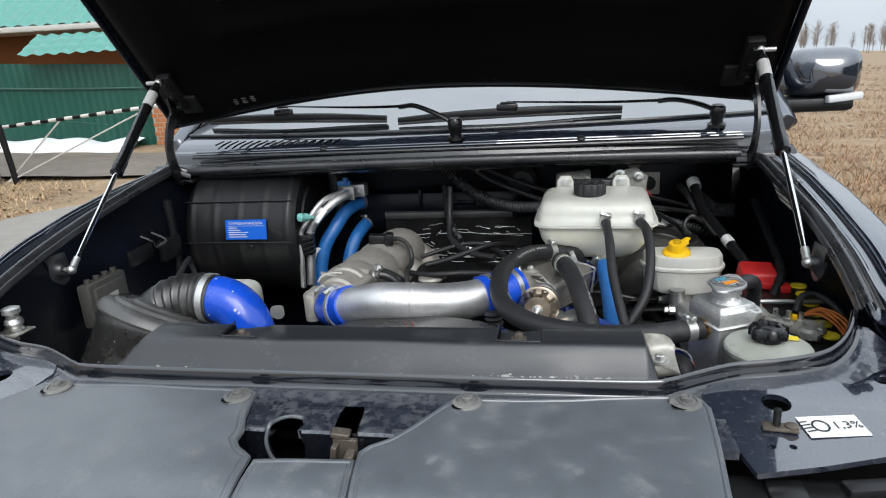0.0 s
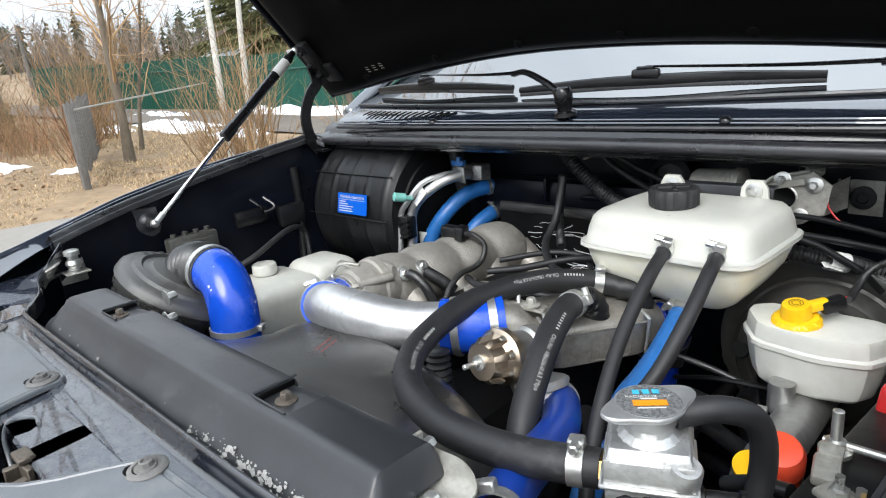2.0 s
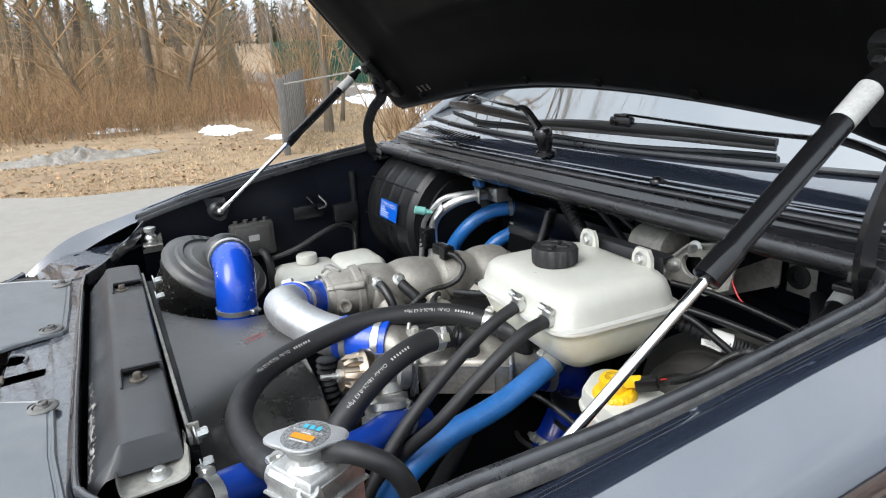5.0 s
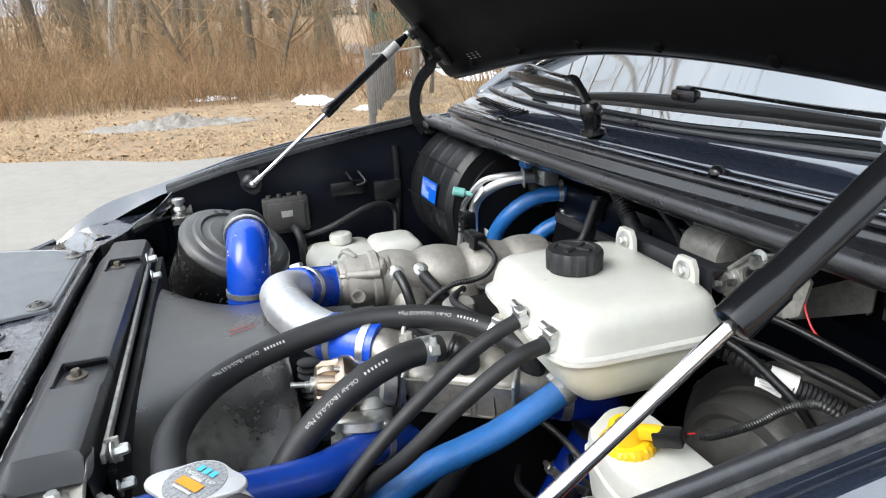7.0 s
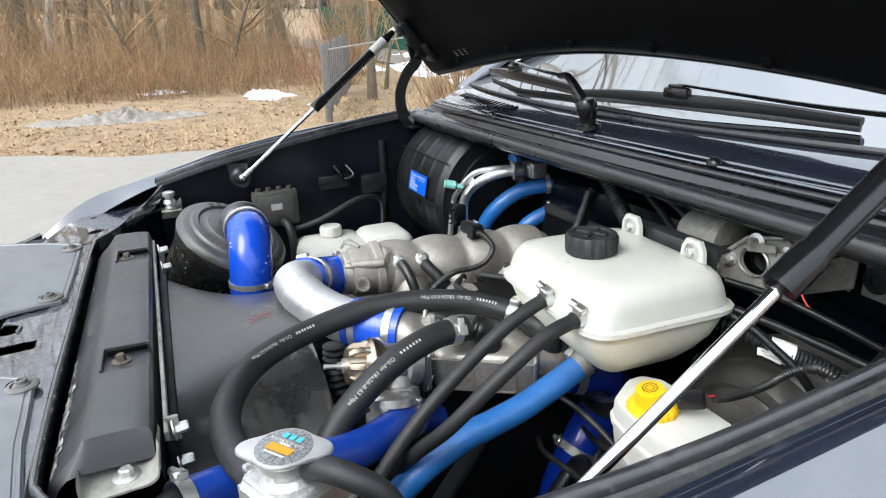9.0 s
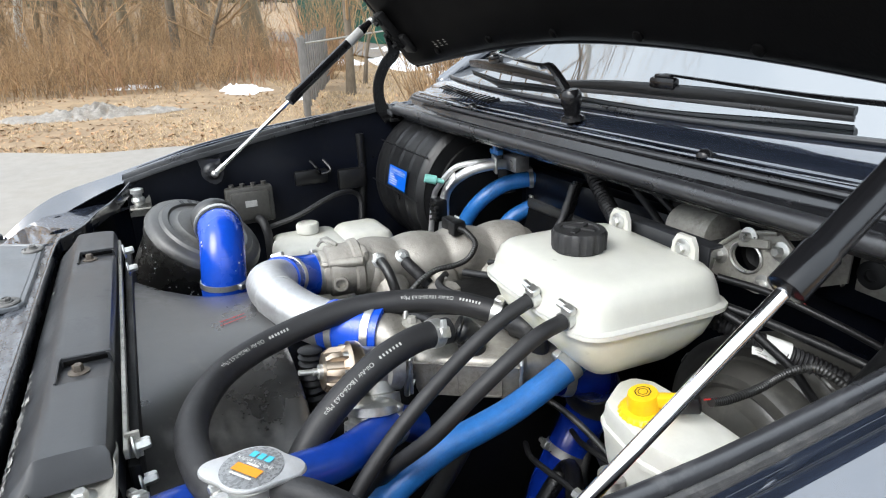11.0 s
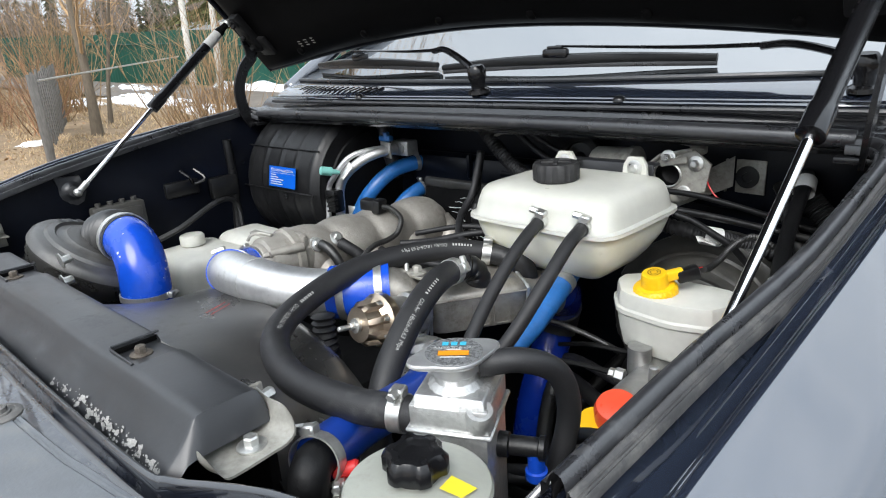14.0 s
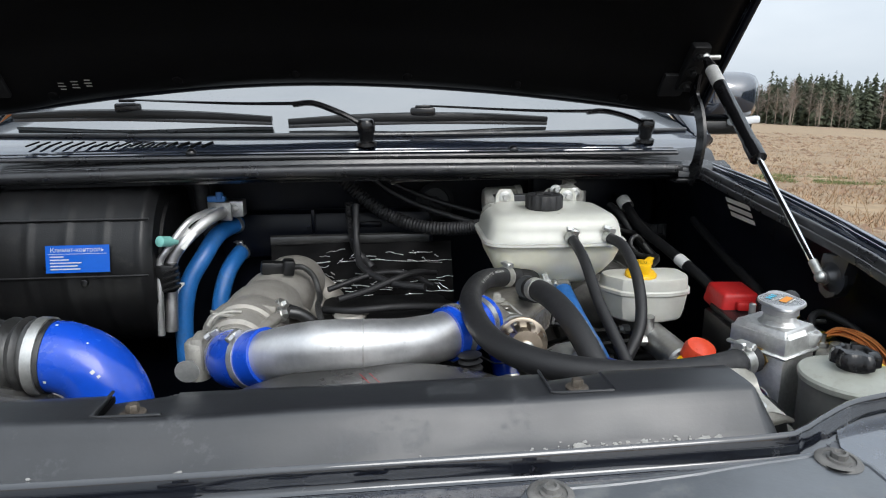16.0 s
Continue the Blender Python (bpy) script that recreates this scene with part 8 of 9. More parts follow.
for pts, r, cor in (([(0.545, 1.560, 1.125), (0.552, 1.52, 1.12), (0.558, 1.44, 1.082), (0.571, 1.36, 1.060), (0.588, 1.28, 1.036), (0.605, 1.22, 1.01)], 0.0095, 0.0),
                    ([(0.385, 1.385, 1.078), (0.42, 1.398, 1.072), (0.468, 1.412, 1.062), (0.490, 1.430, 1.054), (0.512, 1.446, 1.044), (0.55, 1.465, 1.03), (0.60, 1.49, 1.01)], 0.0105, 0.07),
                    ([(0.400, 1.37, 1.105), (0.43, 1.386, 1.100), (0.47, 1.41, 1.090), (0.53, 1.44, 1.074), (0.58, 1.46, 1.062), (0.63, 1.49, 1.05)], 0.0050, 0.0),
                    ([(0.395, 1.40, 1.122), (0.44, 1.435, 1.110), (0.50, 1.465, 1.090), (0.55, 1.49, 1.07), (0.62, 1.52, 1.05)], 0.0042, 0.0),
                    ([(0.43, 1.375, 1.098), (0.452, 1.385, 1.088), (0.476, 1.394, 1.072), (0.498, 1.402, 1.056), (0.52, 1.41, 1.03)], 0.0048, 0.0),
                    ([(0.52, 1.52, 1.115), (0.535, 1.50, 1.100), (0.548, 1.475, 1.075), (0.565, 1.46, 1.05), (0.59, 1.44, 1.02)], 0.0085, 0.0),
                    ([(0.55, 1.54, 1.10), (0.60, 1.52, 1.06), (0.64, 1.50, 1.06)], 0.016, 0.07),
                    ([(0.57, 0.99, 0.985), (0.545, 0.965, 0.985), (0.535, 0.93, 0.965), (0.53, 0.88, 0.90)], 0.014, 0.07),
                    ([(0.53, 1.02, 0.98), (0.50, 1.03, 0.97), (0.47, 1.04, 0.95)], 0.008, 0.0),
                    ([(0.60, 1.10, 1.0), (0.625, 1.14, 1.03), (0.64, 1.20, 1.04), (0.65, 1.30, 1.06), (0.655, 1.42, 1.10)], 0.008, 0.0)):
    bm = bmesh.new()
    tube(bm, pts, r, 12, 50 if cor else 16, rad=(lambda s_, c=cor: 1 + (c + 0.02) * math.sin(s_ * 230)) if cor else None)
    part("cable", bm, RUBBER if cor else PLASTIC, rc_)
for c, a, r in ((V(0.553, 1.515, 1.118), V(0.1, -0.8, -0.45), 0.014), (V(0.5813, 1.3074, 1.0445), V(0.2, -0.9, -0.27), 0.0108)):
    bm = bmesh.new()
    lathe(bm, c, a, [(r, -0.012), (r, 0.012)], 18, cap=False)
    part("paper_tag", bm, WHITE_LABEL, rc_, "white paper cable tag")
# folded paper tag round the thick loom, with unreadable print
bm = bmesh.new()
lathe(bm, (0.4685, 1.4125, 1.0618), (0.62, 0.55, -0.2), [(0.0128, -0.013), (0.0130, 0.0), (0.0128, 0.013)], 18, cap=False)
sheet(bm, 8, 3, lambda u, v: V(0.4600, 1.4030, 1.0640) + V(0.62, 0.55, -0.24).normalized() * (0.025 * (u - 0.42)) + V(0.55, -0.62, -0.42).normalized() * (0.004 + 0.010 * v) + V(0, 0, 0.0010 * math.sin(u * 5)), (0, 0, -0.0006))
tag_ = part("folded_tag", bm, WHITE_LABEL, rc_, "folded white paper tag with faint print")
bm = bmesh.new()
for k in range(3):
    bar(bm, V(0.4612, 1.4015, 1.0636) + V(0.55, -0.62, -0.42).normalized() * (0.0045 + 0.0030 * k) + V(0, 0, 0.0014), V(0.62, 0.55, -0.24).normalized(), V(-0.55, 0.62, 0.42).normalized(), 0.018 - 0.004 * k, 0.0011)
part("print", bm, HOSE_INK, tag_)
bm = bmesh.new()
tube(bm, [(0.441, 1.462, 1.130), (0.443, 1.461, 1.122), (0.448, 1.460, 1.114), (0.456, 1.458, 1.106), (0.467, 1.456, 1.100)], 0.0011, 6, 6)
part("red_wire", bm, RED, rc_, "thin red wire")
tg = thing("wall_label", (0.664, 1.278, 1.14), "white printed label strips on the inner fender wall", "label")
for x, z in ((0.6555, 1.1535), (0.6610, 1.1405), (0.6675, 1.1275)):
    bm = bmesh.new()
    bar(bm, (x, 1.278, z), (0, 1, 0.06), (-0.42, 0, 0.9), 0.074, 0.0095, 0.0)
    part("strip", bm, WHITE_LABEL, tg)
lw = thing("low_fittings", (0.40, 0.80, 0.95), "small hose fittings and clamps beside the radiator", "fittings")
bm = bmesh.new()
cyl(bm, (0.405, 0.803, 1.022), (0.420, 0.818, 1.028), 0.006, 16, 0.002)
part("red_union", bm, RED, lw)
bm = bmesh.new()
cyl(bm, (0.385, 0.76, 0.99), (0.44, 0.82, 0.99), 0.02, 16, 0.003)
part("dark_union", bm, PLASTIC, lw)
clamp(lw, (0.425, 0.795, 1.0), (0.7, 0.7, 0.1), 0.018, 0.01, (-0.3, 0.2, 1))
bf = thing("bay_fillers", (0.45, 1.1, 0.6), "dark grimy pipes and brackets deep in the bay", "pipework")
rng = random.Random(21)
for k in range(16):
    x, y = rng.uniform(0.30, 0.60), rng.uniform(0.80, 1.45)
    pts = [V(x, y, 0.60), V(x + rng.uniform(-0.06, 0.06), y + rng.uniform(-0.08, 0.08), 0.75), V(x + rng.uniform(-0.1, 0.1), y + rng.uniform(-0.12, 0.12), 0.86), V(x + rng.uniform(-0.15, 0.15), y + rng.uniform(-0.15, 0.15), rng.uniform(0.86, 0.92))]
    bm = bmesh.new()
    tube(bm, pts, rng.uniform(0.005, 0.014), 10, 8)
    part("pipe", bm, rng.choice((RUBBER, DARK, PLASTIC)), bf)

# ---- outdoors ----
def gz(x, y):
    """Height of the gently sloping ground."""
    near = min(1.0, max(0.0, (math.hypot(x, y) - 5.5) / 4))
    bumps = 0.05 * noise.noise(V(x * 0.35, y * 0.35, 0)) + 0.02 * noise.noise(V(x * 1.3, y * 1.3, 4))
    return -0.0513 * x + near * bumps


class Soup:
    """Many small pieces gathered into one mesh."""
    def __init__(self):
        self.v, self.f = [], []

    def limb(self, pts, radii, n=4):
        base = len(self.v)
        for i, p in enumerate(pts):
            d = (pts[min(i + 1, len(pts) - 1)] - pts[max(i - 1, 0)])
            _, u, w = basis(d if d.length > 1e-6 else V(0, 0, 1))
            for k in range(n):
                t = 2 * math.pi * k / n
                self.v.append(p + (u * math.cos(t) + w * math.sin(t)) * radii[i])
        for i in range(len(pts) - 1):
            for k in range(n):
                a, b = base + i * n + k, base + i * n + (k + 1) % n
                self.f.append((a, b, b + n, a + n))

    def blade(self, p, d, w, side):
        i = len(self.v)
        self.v += [p - side * w, p + side * w, p + d]
        self.f.append((i, i + 1, i + 2))

    def quad(self, a, b, c, d):
        i = len(self.v)
        self.v += [a, b, c, d]
        self.f.append((i, i + 1, i + 2, i + 3))

    def mesh(self, name, material, parent=None, label="", shift=None):
        me = bpy.data.meshes.new(name)
        o = Vector((0, 0, 0))
        q = parent
        while q is not None:
            o += ORIGIN.get(q, Vector((0, 0, 0)))
            q = q.parent
        me.from_pydata([tuple(v - o) for v in self.v], [], self.f)
        me.polygons.foreach_set("use_smooth", [True] * len(me.polygons))
        me.materials.append(material)
        ob = new(name, me)
        if parent is not None:
            ob.parent = parent
        if label:
            ob["label"] = label
        return ob


def rand_dir(rng, up=0.0):
    v = V(rng.gauss(0, 1), rng.gauss(0, 1), rng.gauss(0, 1) + up)
    return v.normalized()


def bend(rng, p, d, length, steps, wander, lift):
    pts, q, dd = [p], p.copy(), d.normalized()
    for _ in range(steps):
        dd = (dd + rand_dir(rng) * wander + V(0, 0, lift)).normalized()
        q = q + dd * (length / steps)
        pts.append(q)
    return pts, dd


def bare_tree(at, height, r, seed, bark, label, lean=(0, 0), twigs=1.0, first=0.25, name="bare_tree", category="tree", spread=0.55, birch=False):
    rng = random.Random(seed)
    base = V(at[0], at[1], gz(*at) - 0.05)
    t = thing(name, base, label, category)
    trunk, branch = Soup(), Soup()
    n = 9
    pts, d = [base], V(lean[0], lean[1], 1).normalized()
    q = base.copy()
    for k in range(n):
        d = (d + V(rng.gauss(0, 0.05), rng.gauss(0, 0.05), 0.03)).normalized()
        q = q + d * (height / n)
        pts.append(q)
    rad = [r * (1.25 if k == 0 else 1 - 0.93 * (k / n)) for k in range(n + 1)]
    trunk.limb(pts, rad, 9)
    nb = int(22 * twigs)
    for b in range(nb):
        s_ = first + (1 - first) * (b + rng.random()) / nb
        i = min(n - 1, int(s_ * n))
        p = pts[i].lerp(pts[i + 1], s_ * n - i)
        ln = height * (0.50 - 0.36 * s_) * rng.uniform(0.6, 1.15)
        dd = (V(rng.gauss(0, 1), rng.gauss(0, 1), 0).normalized() * spread + V(0, 0, 0.65 + 0.3 * s_)).normalized()
        b0 = rad[i] * 0.42
        bp_, dl = bend(rng, p, dd, ln, 6, 0.16, 0.03 if not birch else -0.05)
        branch.limb(bp_, [b0 * (1 - 0.9 * k / 6) for k in range(7)], 4)
        for m in range(int(5 * twigs) + 2):
            j = rng.randint(1, 5)
            d2 = ((bp_[j + 1] - bp_[j]).normalized() + rand_dir(rng, 0.3) * 0.9).normalized()
            tp, _ = bend(rng, bp_[j], d2, ln * rng.uniform(0.25, 0.55), 4, 0.2, 0.02 if not birch else -0.12)
            branch.limb(tp, [b0 * 0.38 * (1 - 0.85 * k / 4) for k in range(5)], 3)
            for _ in range(3):
                jj = rng.randint(1, 3)
                d3 = (d2 + rand_dir(rng) * 0.8).normalized()
                fp, _ = bend(rng, tp[jj], d3, ln * rng.uniform(0.12, 0.25), 2, 0.2, 0.0 if not birch else -0.2)
                branch.limb(fp, [max(0.002, b0 * 0.15) * (1 - 0.7 * k / 2) for k in range(3)], 3)
    trunk.mesh("trunk", bark, t)
    branch.mesh("crown", TWIG, t, "leafless branches and twigs")
    return t


def shrub(at, height, seed, stems, label, mt=None, width=0.5, name="bare_shrub"):
    rng = random.Random(seed)
    base = V(at[0], at[1], gz(*at) - 0.03)
    t = thing(name, base, label, "shrub")
    s, tw = Soup(), Soup()
    for k in range(stems):
        p = base + V(rng.gauss(0, 0.12), rng.gauss(0, 0.12), 0)
        d = V(rng.gauss(0, width), rng.gauss(0, width), 1)
        h = height * rng.uniform(0.5, 1.1)
        pts, dd = bend(rng, p, d, h, 5, 0.10, 0.05)
        r = rng.uniform(0.005, 0.012)
        s.limb(pts, [r * (1 - 0.8 * i / 5) for i in range(6)], 3)
        for m in range(5):
            j = rng.randint(1, 4)
            tp, _ = bend(rng, pts[j], dd + rand_dir(rng, 0.4) * 0.7, h * rng.uniform(0.2, 0.45), 3, 0.15, 0.03)
            tw.limb(tp, [r * 0.45 * (1 - 0.7 * i / 3) for i in range(4)], 3)
    s.mesh("lower_growth", mt or TWIG, t)
    tw.mesh("crown", mt or TWIG, t)
    return t


# ground sheet, finer near the car
def ground_at(u, v):
    a = 2 * math.pi * u
    r = 0.01 + 900 * (math.exp(v * 6.2) - 1) / (math.exp(6.2) - 1)
    x, y = r * math.cos(a), r * math.sin(a)
    return V(x, y, gz(x, y) if r < 200 else -0.0513 * x)


bm = bmesh.new()
sheet(bm, 180, 150, ground_at)
bmesh.ops.remove_doubles(bm, verts=bm.verts[:], dist=0.0005)
gr = put(bm, "ground", GROUND, None)
tagged(gr, "dry straw-coloured grass and bare earth in early spring", "ground", kind="structure")

EDGE = table([(-60, -15), (-1.2, -6.7), (0.4, -5.95), (2.5, -5.5), (4.9, -4.6), (5.6, -4.3), (6.6, -4.7), (7.0, -26)])
bm = bmesh.new()


def road_at(u, v):
    ys = -60 + 66.6 * v ** 0.5
    x0 = EDGE(ys) + 0.10 * noise.noise(V(ys * 1.3, 0, 0))
    x = x0 + (2.6 - x0) * u
    return V(x, ys, -0.0513 * x + 0.045)


sheet(bm, 10, 120, road_at)
rd = put(bm, "road", ROAD, None)
tagged(rd, "pale worn asphalt road with a ragged edge", "road", kind="structure")
bm = bmesh.new()
sheet(bm, 40, 6, lambda u, v: (lambda x, y: V(x, y + 0.12 * noise.noise(V(x, v * 3, 2)), -0.0513 * x + 0.05))(-24 + 26.6 * u, 6.6 + 1.9 * v + (-24 + 26.6 * u + 7) * 0.13))
dv = put(bm, "driveway", DRIVE, None)
bm = bmesh.new()


# unseen dark ground to the right, added so the fender's side reflects dark
def unseen_ground(u, v):
    az, r = radians(66 + 75 * u), 1.1 + 62 * v * v
    x, y = r * math.sin(az), 0.6 + r * math.cos(az)
    return V(x, y, max(-0.0513 * x, gz(x, y)) + 0.03 + 0.02 * math.sin(y * 9))


sheet(bm, 60, 40, unseen_ground)
sheet(bm, 8, 40, lambda u, v: (lambda x, y: V(x + 0.1 * noise.noise(V(y, u * 3, 7)), y, -0.0513 * x + 0.06))(0.2 + 2.4 * u, -4.0 + 9.3 * v))
tk = put(bm, "field_1", DARK_EARTH, None)
tagged(tk, "dark ground added out of view to darken the fender's reflection", "field", kind="structure")
tagged(dv, "damp brown earth drive in front of the fence", "road", kind="structure")


# fence and house
def along(pts, s):
    """A place at s from 0 to 1 along a polyline of (x, y)."""
    L = [math.dist(a, b) for a, b in zip(pts, pts[1:])]
    d = s * sum(L)
    for (a, b), l in zip(zip(pts, pts[1:]), L):
        if d <= l:
            return a[0] + (b[0] - a[0]) * d / l, a[1] + (b[1] - a[1]) * d / l
        d -= l
    return pts[-1]


FENCE = [(-6.45, 9.95), (-9.2, 9.25), (-14.0, 8.4), (-22.0, 6.4)]
FTOT = sum(math.dist(a, b) for a, b in zip(FENCE, FENCE[1:]))
fn = thing("green_fence", (-9.0, 9.3, 0.4), "dark green profiled metal sheet fence", "fence")
NSH = 14
for k in range(NSH):
    bm = bmesh.new()

    def panel(u, v, k=k):
        s_ = (k + u * 0.998) / NSH
        x, y = along(FENCE, s_)
        d = s_ * FTOT
        ph = (d / 0.115) % 1.0
        w = 0.012 * (1 if ph < 0.35 else (-1 if 0.5 < ph < 0.85 else 0))
        top = 1.36 - 0.25 * max(0, s_ - 0.2)
        return V(x + w * 0.24, y + w * 0.97, gz(x, y) - 0.02 + top * v)
    sheet(bm, 130, 1, panel, (0, 0.002, 0))
    part("sheet", bm, GREEN_METAL, fn)
bm = bmesh.new()
tube(bm, [V(*along(FENCE, s_), gz(*along(FENCE, s_)) + 0.95) + V(0, -0.03, 0) for s_ in np.linspace(0, 1, 20)], 0.018, 6, 2, smooth=False)
part("rail", bm, GREEN_METAL, fn)
hs_ = thing("house", (-8.0, 12.0, 0.4), "house with orange walls and a turquoise tiled roof", "house")
HX = V(-0.97, -0.245, 0)
HY = V(-0.245, 0.97, 0)
HO = V(-4.0, 12.0, 0.3)
hp = lambda a, b, z: HO + HX * a + HY * b + V(0, 0, z)
bm = bmesh.new()
box(bm, hp(3.4, 3.2, 1.05), (7.2, 5.8, 2.1), 0.01, Matrix.Rotation(math.atan2(0.245, 0.97), 4, 'Z'))
part("wall", bm, BRICK, hs_, "orange timber and brick wall")
E0 = 2.10


def roof_p(u, v):
    a0, a1 = -0.8, 7.6
    a = a0 + (a1 - a0) * u
    b = -0.75 + 4.0 * v
    inset = max(0.0, v) * 2.6
    a = min(a, a1 - inset)
    step = 0.02 * ((v * 14) % 1.0)
    wave = 0.018 * math.sin(a * 2 * math.pi / 0.24)
    return hp(a, b, E0 + 1.9 * v + wave - step)


bm = bmesh.new()
sheet(bm, 420, 42, roof_p)
part("roof", bm, ROOF_TILE, hs_, "turquoise metal tile roof")
bm = bmesh.new()
sheet(bm, 30, 14, lambda u, v: hp(7.6 - 2.6 * v, -0.75 + 4.0 * v + (8.0 - 8.0 * v) * u, E0 + 1.9 * v))
part("hip_roof", bm, ROOF_TILE, hs_)
bm = bmesh.new()
box(bm, hp(3.4, -0.74, E0 - 0.05), (8.4, 0.03, 0.08), 0.005, Matrix.Rotation(math.atan2(0.245, 0.97), 4, 'Z'))
box(bm, hp(3.4, -0.30, E0 - 0.09), (8.4, 0.9, 0.02), 0.004, Matrix.Rotation(math.atan2(0.245, 0.97), 4, 'Z'))
part("eaves_board", bm, FASCIA, hs_, "pale grey eaves board")
bm = bmesh.new()
sheet(bm, 160, 12, lambda u, v: hp(-0.5 + 5.2 * u, -1.75 + 0.75 * v, 1.58 + 0.34 * v + 0.016 * math.sin(u * 5.6 * 2 * math.pi / 0.24) - 0.02 * ((v * 3) % 1.0)))
part("porch_roof", bm, ROOF_TILE, hs_, "lower turquoise tiled canopy")
pl = thing("brick_pillar", (-6.25, 9.95, 0.3), "orange brick gate pillar", "pillar")
bm = bmesh.new()
box(bm, (-6.22, 10.0, 0.95), (0.42, 0.36, 1.3), 0.004)
core = part("core", bm, MORTAR, pl)
for row in range(17):
    for k in range(4):
        bm = bmesh.new()
        z = 0.36 + 0.075 * row
        x = -6.42 + 0.105 * k + (0.05 if row % 2 else 0)
        box(bm, (min(x + 0.03, -6.03), 9.825, z), (0.095, 0.02, 0.062), 0.004, None, 1)
        part("brick", bm, BRICK, core)
# snow along the fence
bm = bmesh.new()


def bank(u, v):
    s_ = 0.01 + 0.42 * u
    x, y = along(FENCE, s_)
    w = (0.75 + 0.35 * noise.noise(V(u * 9, 0, 3))) * v
    h = 0.20 * math.sin(math.pi * min(1, 0.35 + v * 0.66)) * (0.85 + 0.5 * noise.noise(V(u * 14, v * 2, 0)))
    return V(x + 0.1 * w, y - 0.06 - w, gz(x, y) + max(-0.03, h - 0.035))


sheet(bm, 90, 10, bank)
sb = put(bm, "snow_bank", SNOW, None)
tagged(sb, "strip of old white snow along the fence", "snow", kind="stuff")
bm = bmesh.new()


def patch(cx, cy, rx, ry, h, seed, mt, label):
    b = bmesh.new()

    def f(u, v):
        a = 2 * math.pi * u
        k = 0.75 + 0.55 * noise.noise(V(math.cos(a) * 1.6, math.sin(a) * 1.6, seed))
        x, y = cx + rx * v * k * math.cos(a), cy + ry * v * k * math.sin(a)
        return V(x, y, gz(x, y) - 0.012 + (h * (1 - v * v) + 0.015) * (0.7 + 0.8 * noise.noise(V(x * 3.5, y * 3.5, seed)) + 0.6 * noise.noise(V(x * 13, y * 13, seed)) + 0.35 * abs(noise.noise(V(x * 27, y * 27, seed)))))
    sheet(b, 72, 22, f)
    o = put(b, "snow_patch", mt, None)
    return tagged(o, label, "snow", "snow patches", "stuff")


for cx, cy, rx, ry, h, sd in ((-11.8, 6.0, 2.2, 0.7, 0.10, 1), (-14.5, 6.9, 2.4, 0.6, 0.10, 2), (-9.6, 6.1, 0.9, 0.5, 0.08, 3), (-9.7, 2.45, 0.45, 0.55, 0.10, 4), (-10.9, 0.9, 0.25, 0.5, 0.06, 8), (-8.5, 3.0, 0.2, 0.3, 0.04, 9), (-12.6, 5.1, 0.8, 0.4, 0.06, 10)):
    patch(cx, cy, rx, ry, h, sd, SNOW, "melting patch of white snow on dry grass")
patch(-8.35, 0.45, 0.40, 1.15, 0.12, 6, SNOW_DIRTY, "dirty grey heap of melting snow")
bm.free()

# boom barrier
bb = thing("boom_barrier", (-6.2, 6.5, 0.3), "black and white striped boom barrier with wire braces", "barrier")
bm = bmesh.new()
cyl(bm, (-6.10, 6.5, 0.25), (-6.16, 6.5, 1.0), 0.035, 12)
part("post", bm, DARK, bb)
p0, p1 = V(-6.75, 6.6, 0.93), V(-4.15, 6.6, 1.12)
for k in range(24):
    bm = bmesh.new()
    cyl(bm, p0.lerp(p1, k / 24), p0.lerp(p1, (k + 1) / 24), 0.022, 10)
    part("white_band" if k % 2 else "black_band", bm, FASCIA if k % 2 else DARK, bb)
bm = bmesh.new()
cyl(bm, (-6.22, 6.5, 0.33), p0.lerp(p1, 0.52), 0.009, 6)
part("brace", bm, FASCIA, bb)
bm = bmesh.new()
cyl(bm, (-6.22, 6.5, 0.33), p0.lerp(p1, 0.97), 0.009, 6)
part("brace", bm, FASCIA, bb)
bm = bmesh.new()
cyl(bm, p0.lerp(p1, 0.53) + V(0, 0, -0.03), p0.lerp(p1, 0.75) + V(0, 0, -0.14), 0.008, 6)
part("brace", bm, GREEN_METAL, bb)

# weathered board fence
bf2 = thing("board_fence", (-7.0, 2.75, 0.35), "short run of weathered grey boards on a post", "fence")
fd = V(-2.6, 1.05, 0)
bm = bmesh.new()
box(bm, (-7.0, 2.75, 0.80), (0.075, 0.075, 0.98), 0.006)
part("post", bm, WOOD_GREY, bf2)
for k in range(13):
    bm = bmesh.new()
    p = V(-7.0, 2.75, 0) + fd * ((k + 0.6) / 13)
    rng = random.Random(k)
    box(bm, (p.x, p.y, gz(p.x, p.y) + 0.50 + rng.uniform(-0.03, 0.04)), (0.115, 0.022, 0.82), 0.003, Matrix.Rotation(math.atan2(fd.y, fd.x), 4, 'Z') @ Matrix.Rotation(rng.uniform(-0.03, 0.03), 4, 'Y'))
    part("board", bm, WOOD_GREY, bf2)
bm = bmesh.new()
cyl(bm, (-7.0, 2.80, 1.22), (-11.5, 6.6, 1.40), 0.012, 8)
part("pipe_rail", bm, STEEL_DULL, bf2, "thin grey pipe rail")

# single trees and bushes
bare_tree((-7.0, 4.50), 7.0, 0.048, 3, BIRCH, "young birch with white bark, leafless", (-0.10, 0.0), 0.8, 0.35, "birch_tree", birch=True)
bare_tree((-7.2, 4.95), 7.4, 0.046, 4, BIRCH, "slender birch with white bark, leafless", (0.02, 0.02), 0.8, 0.35, "birch_tree", birch=True)
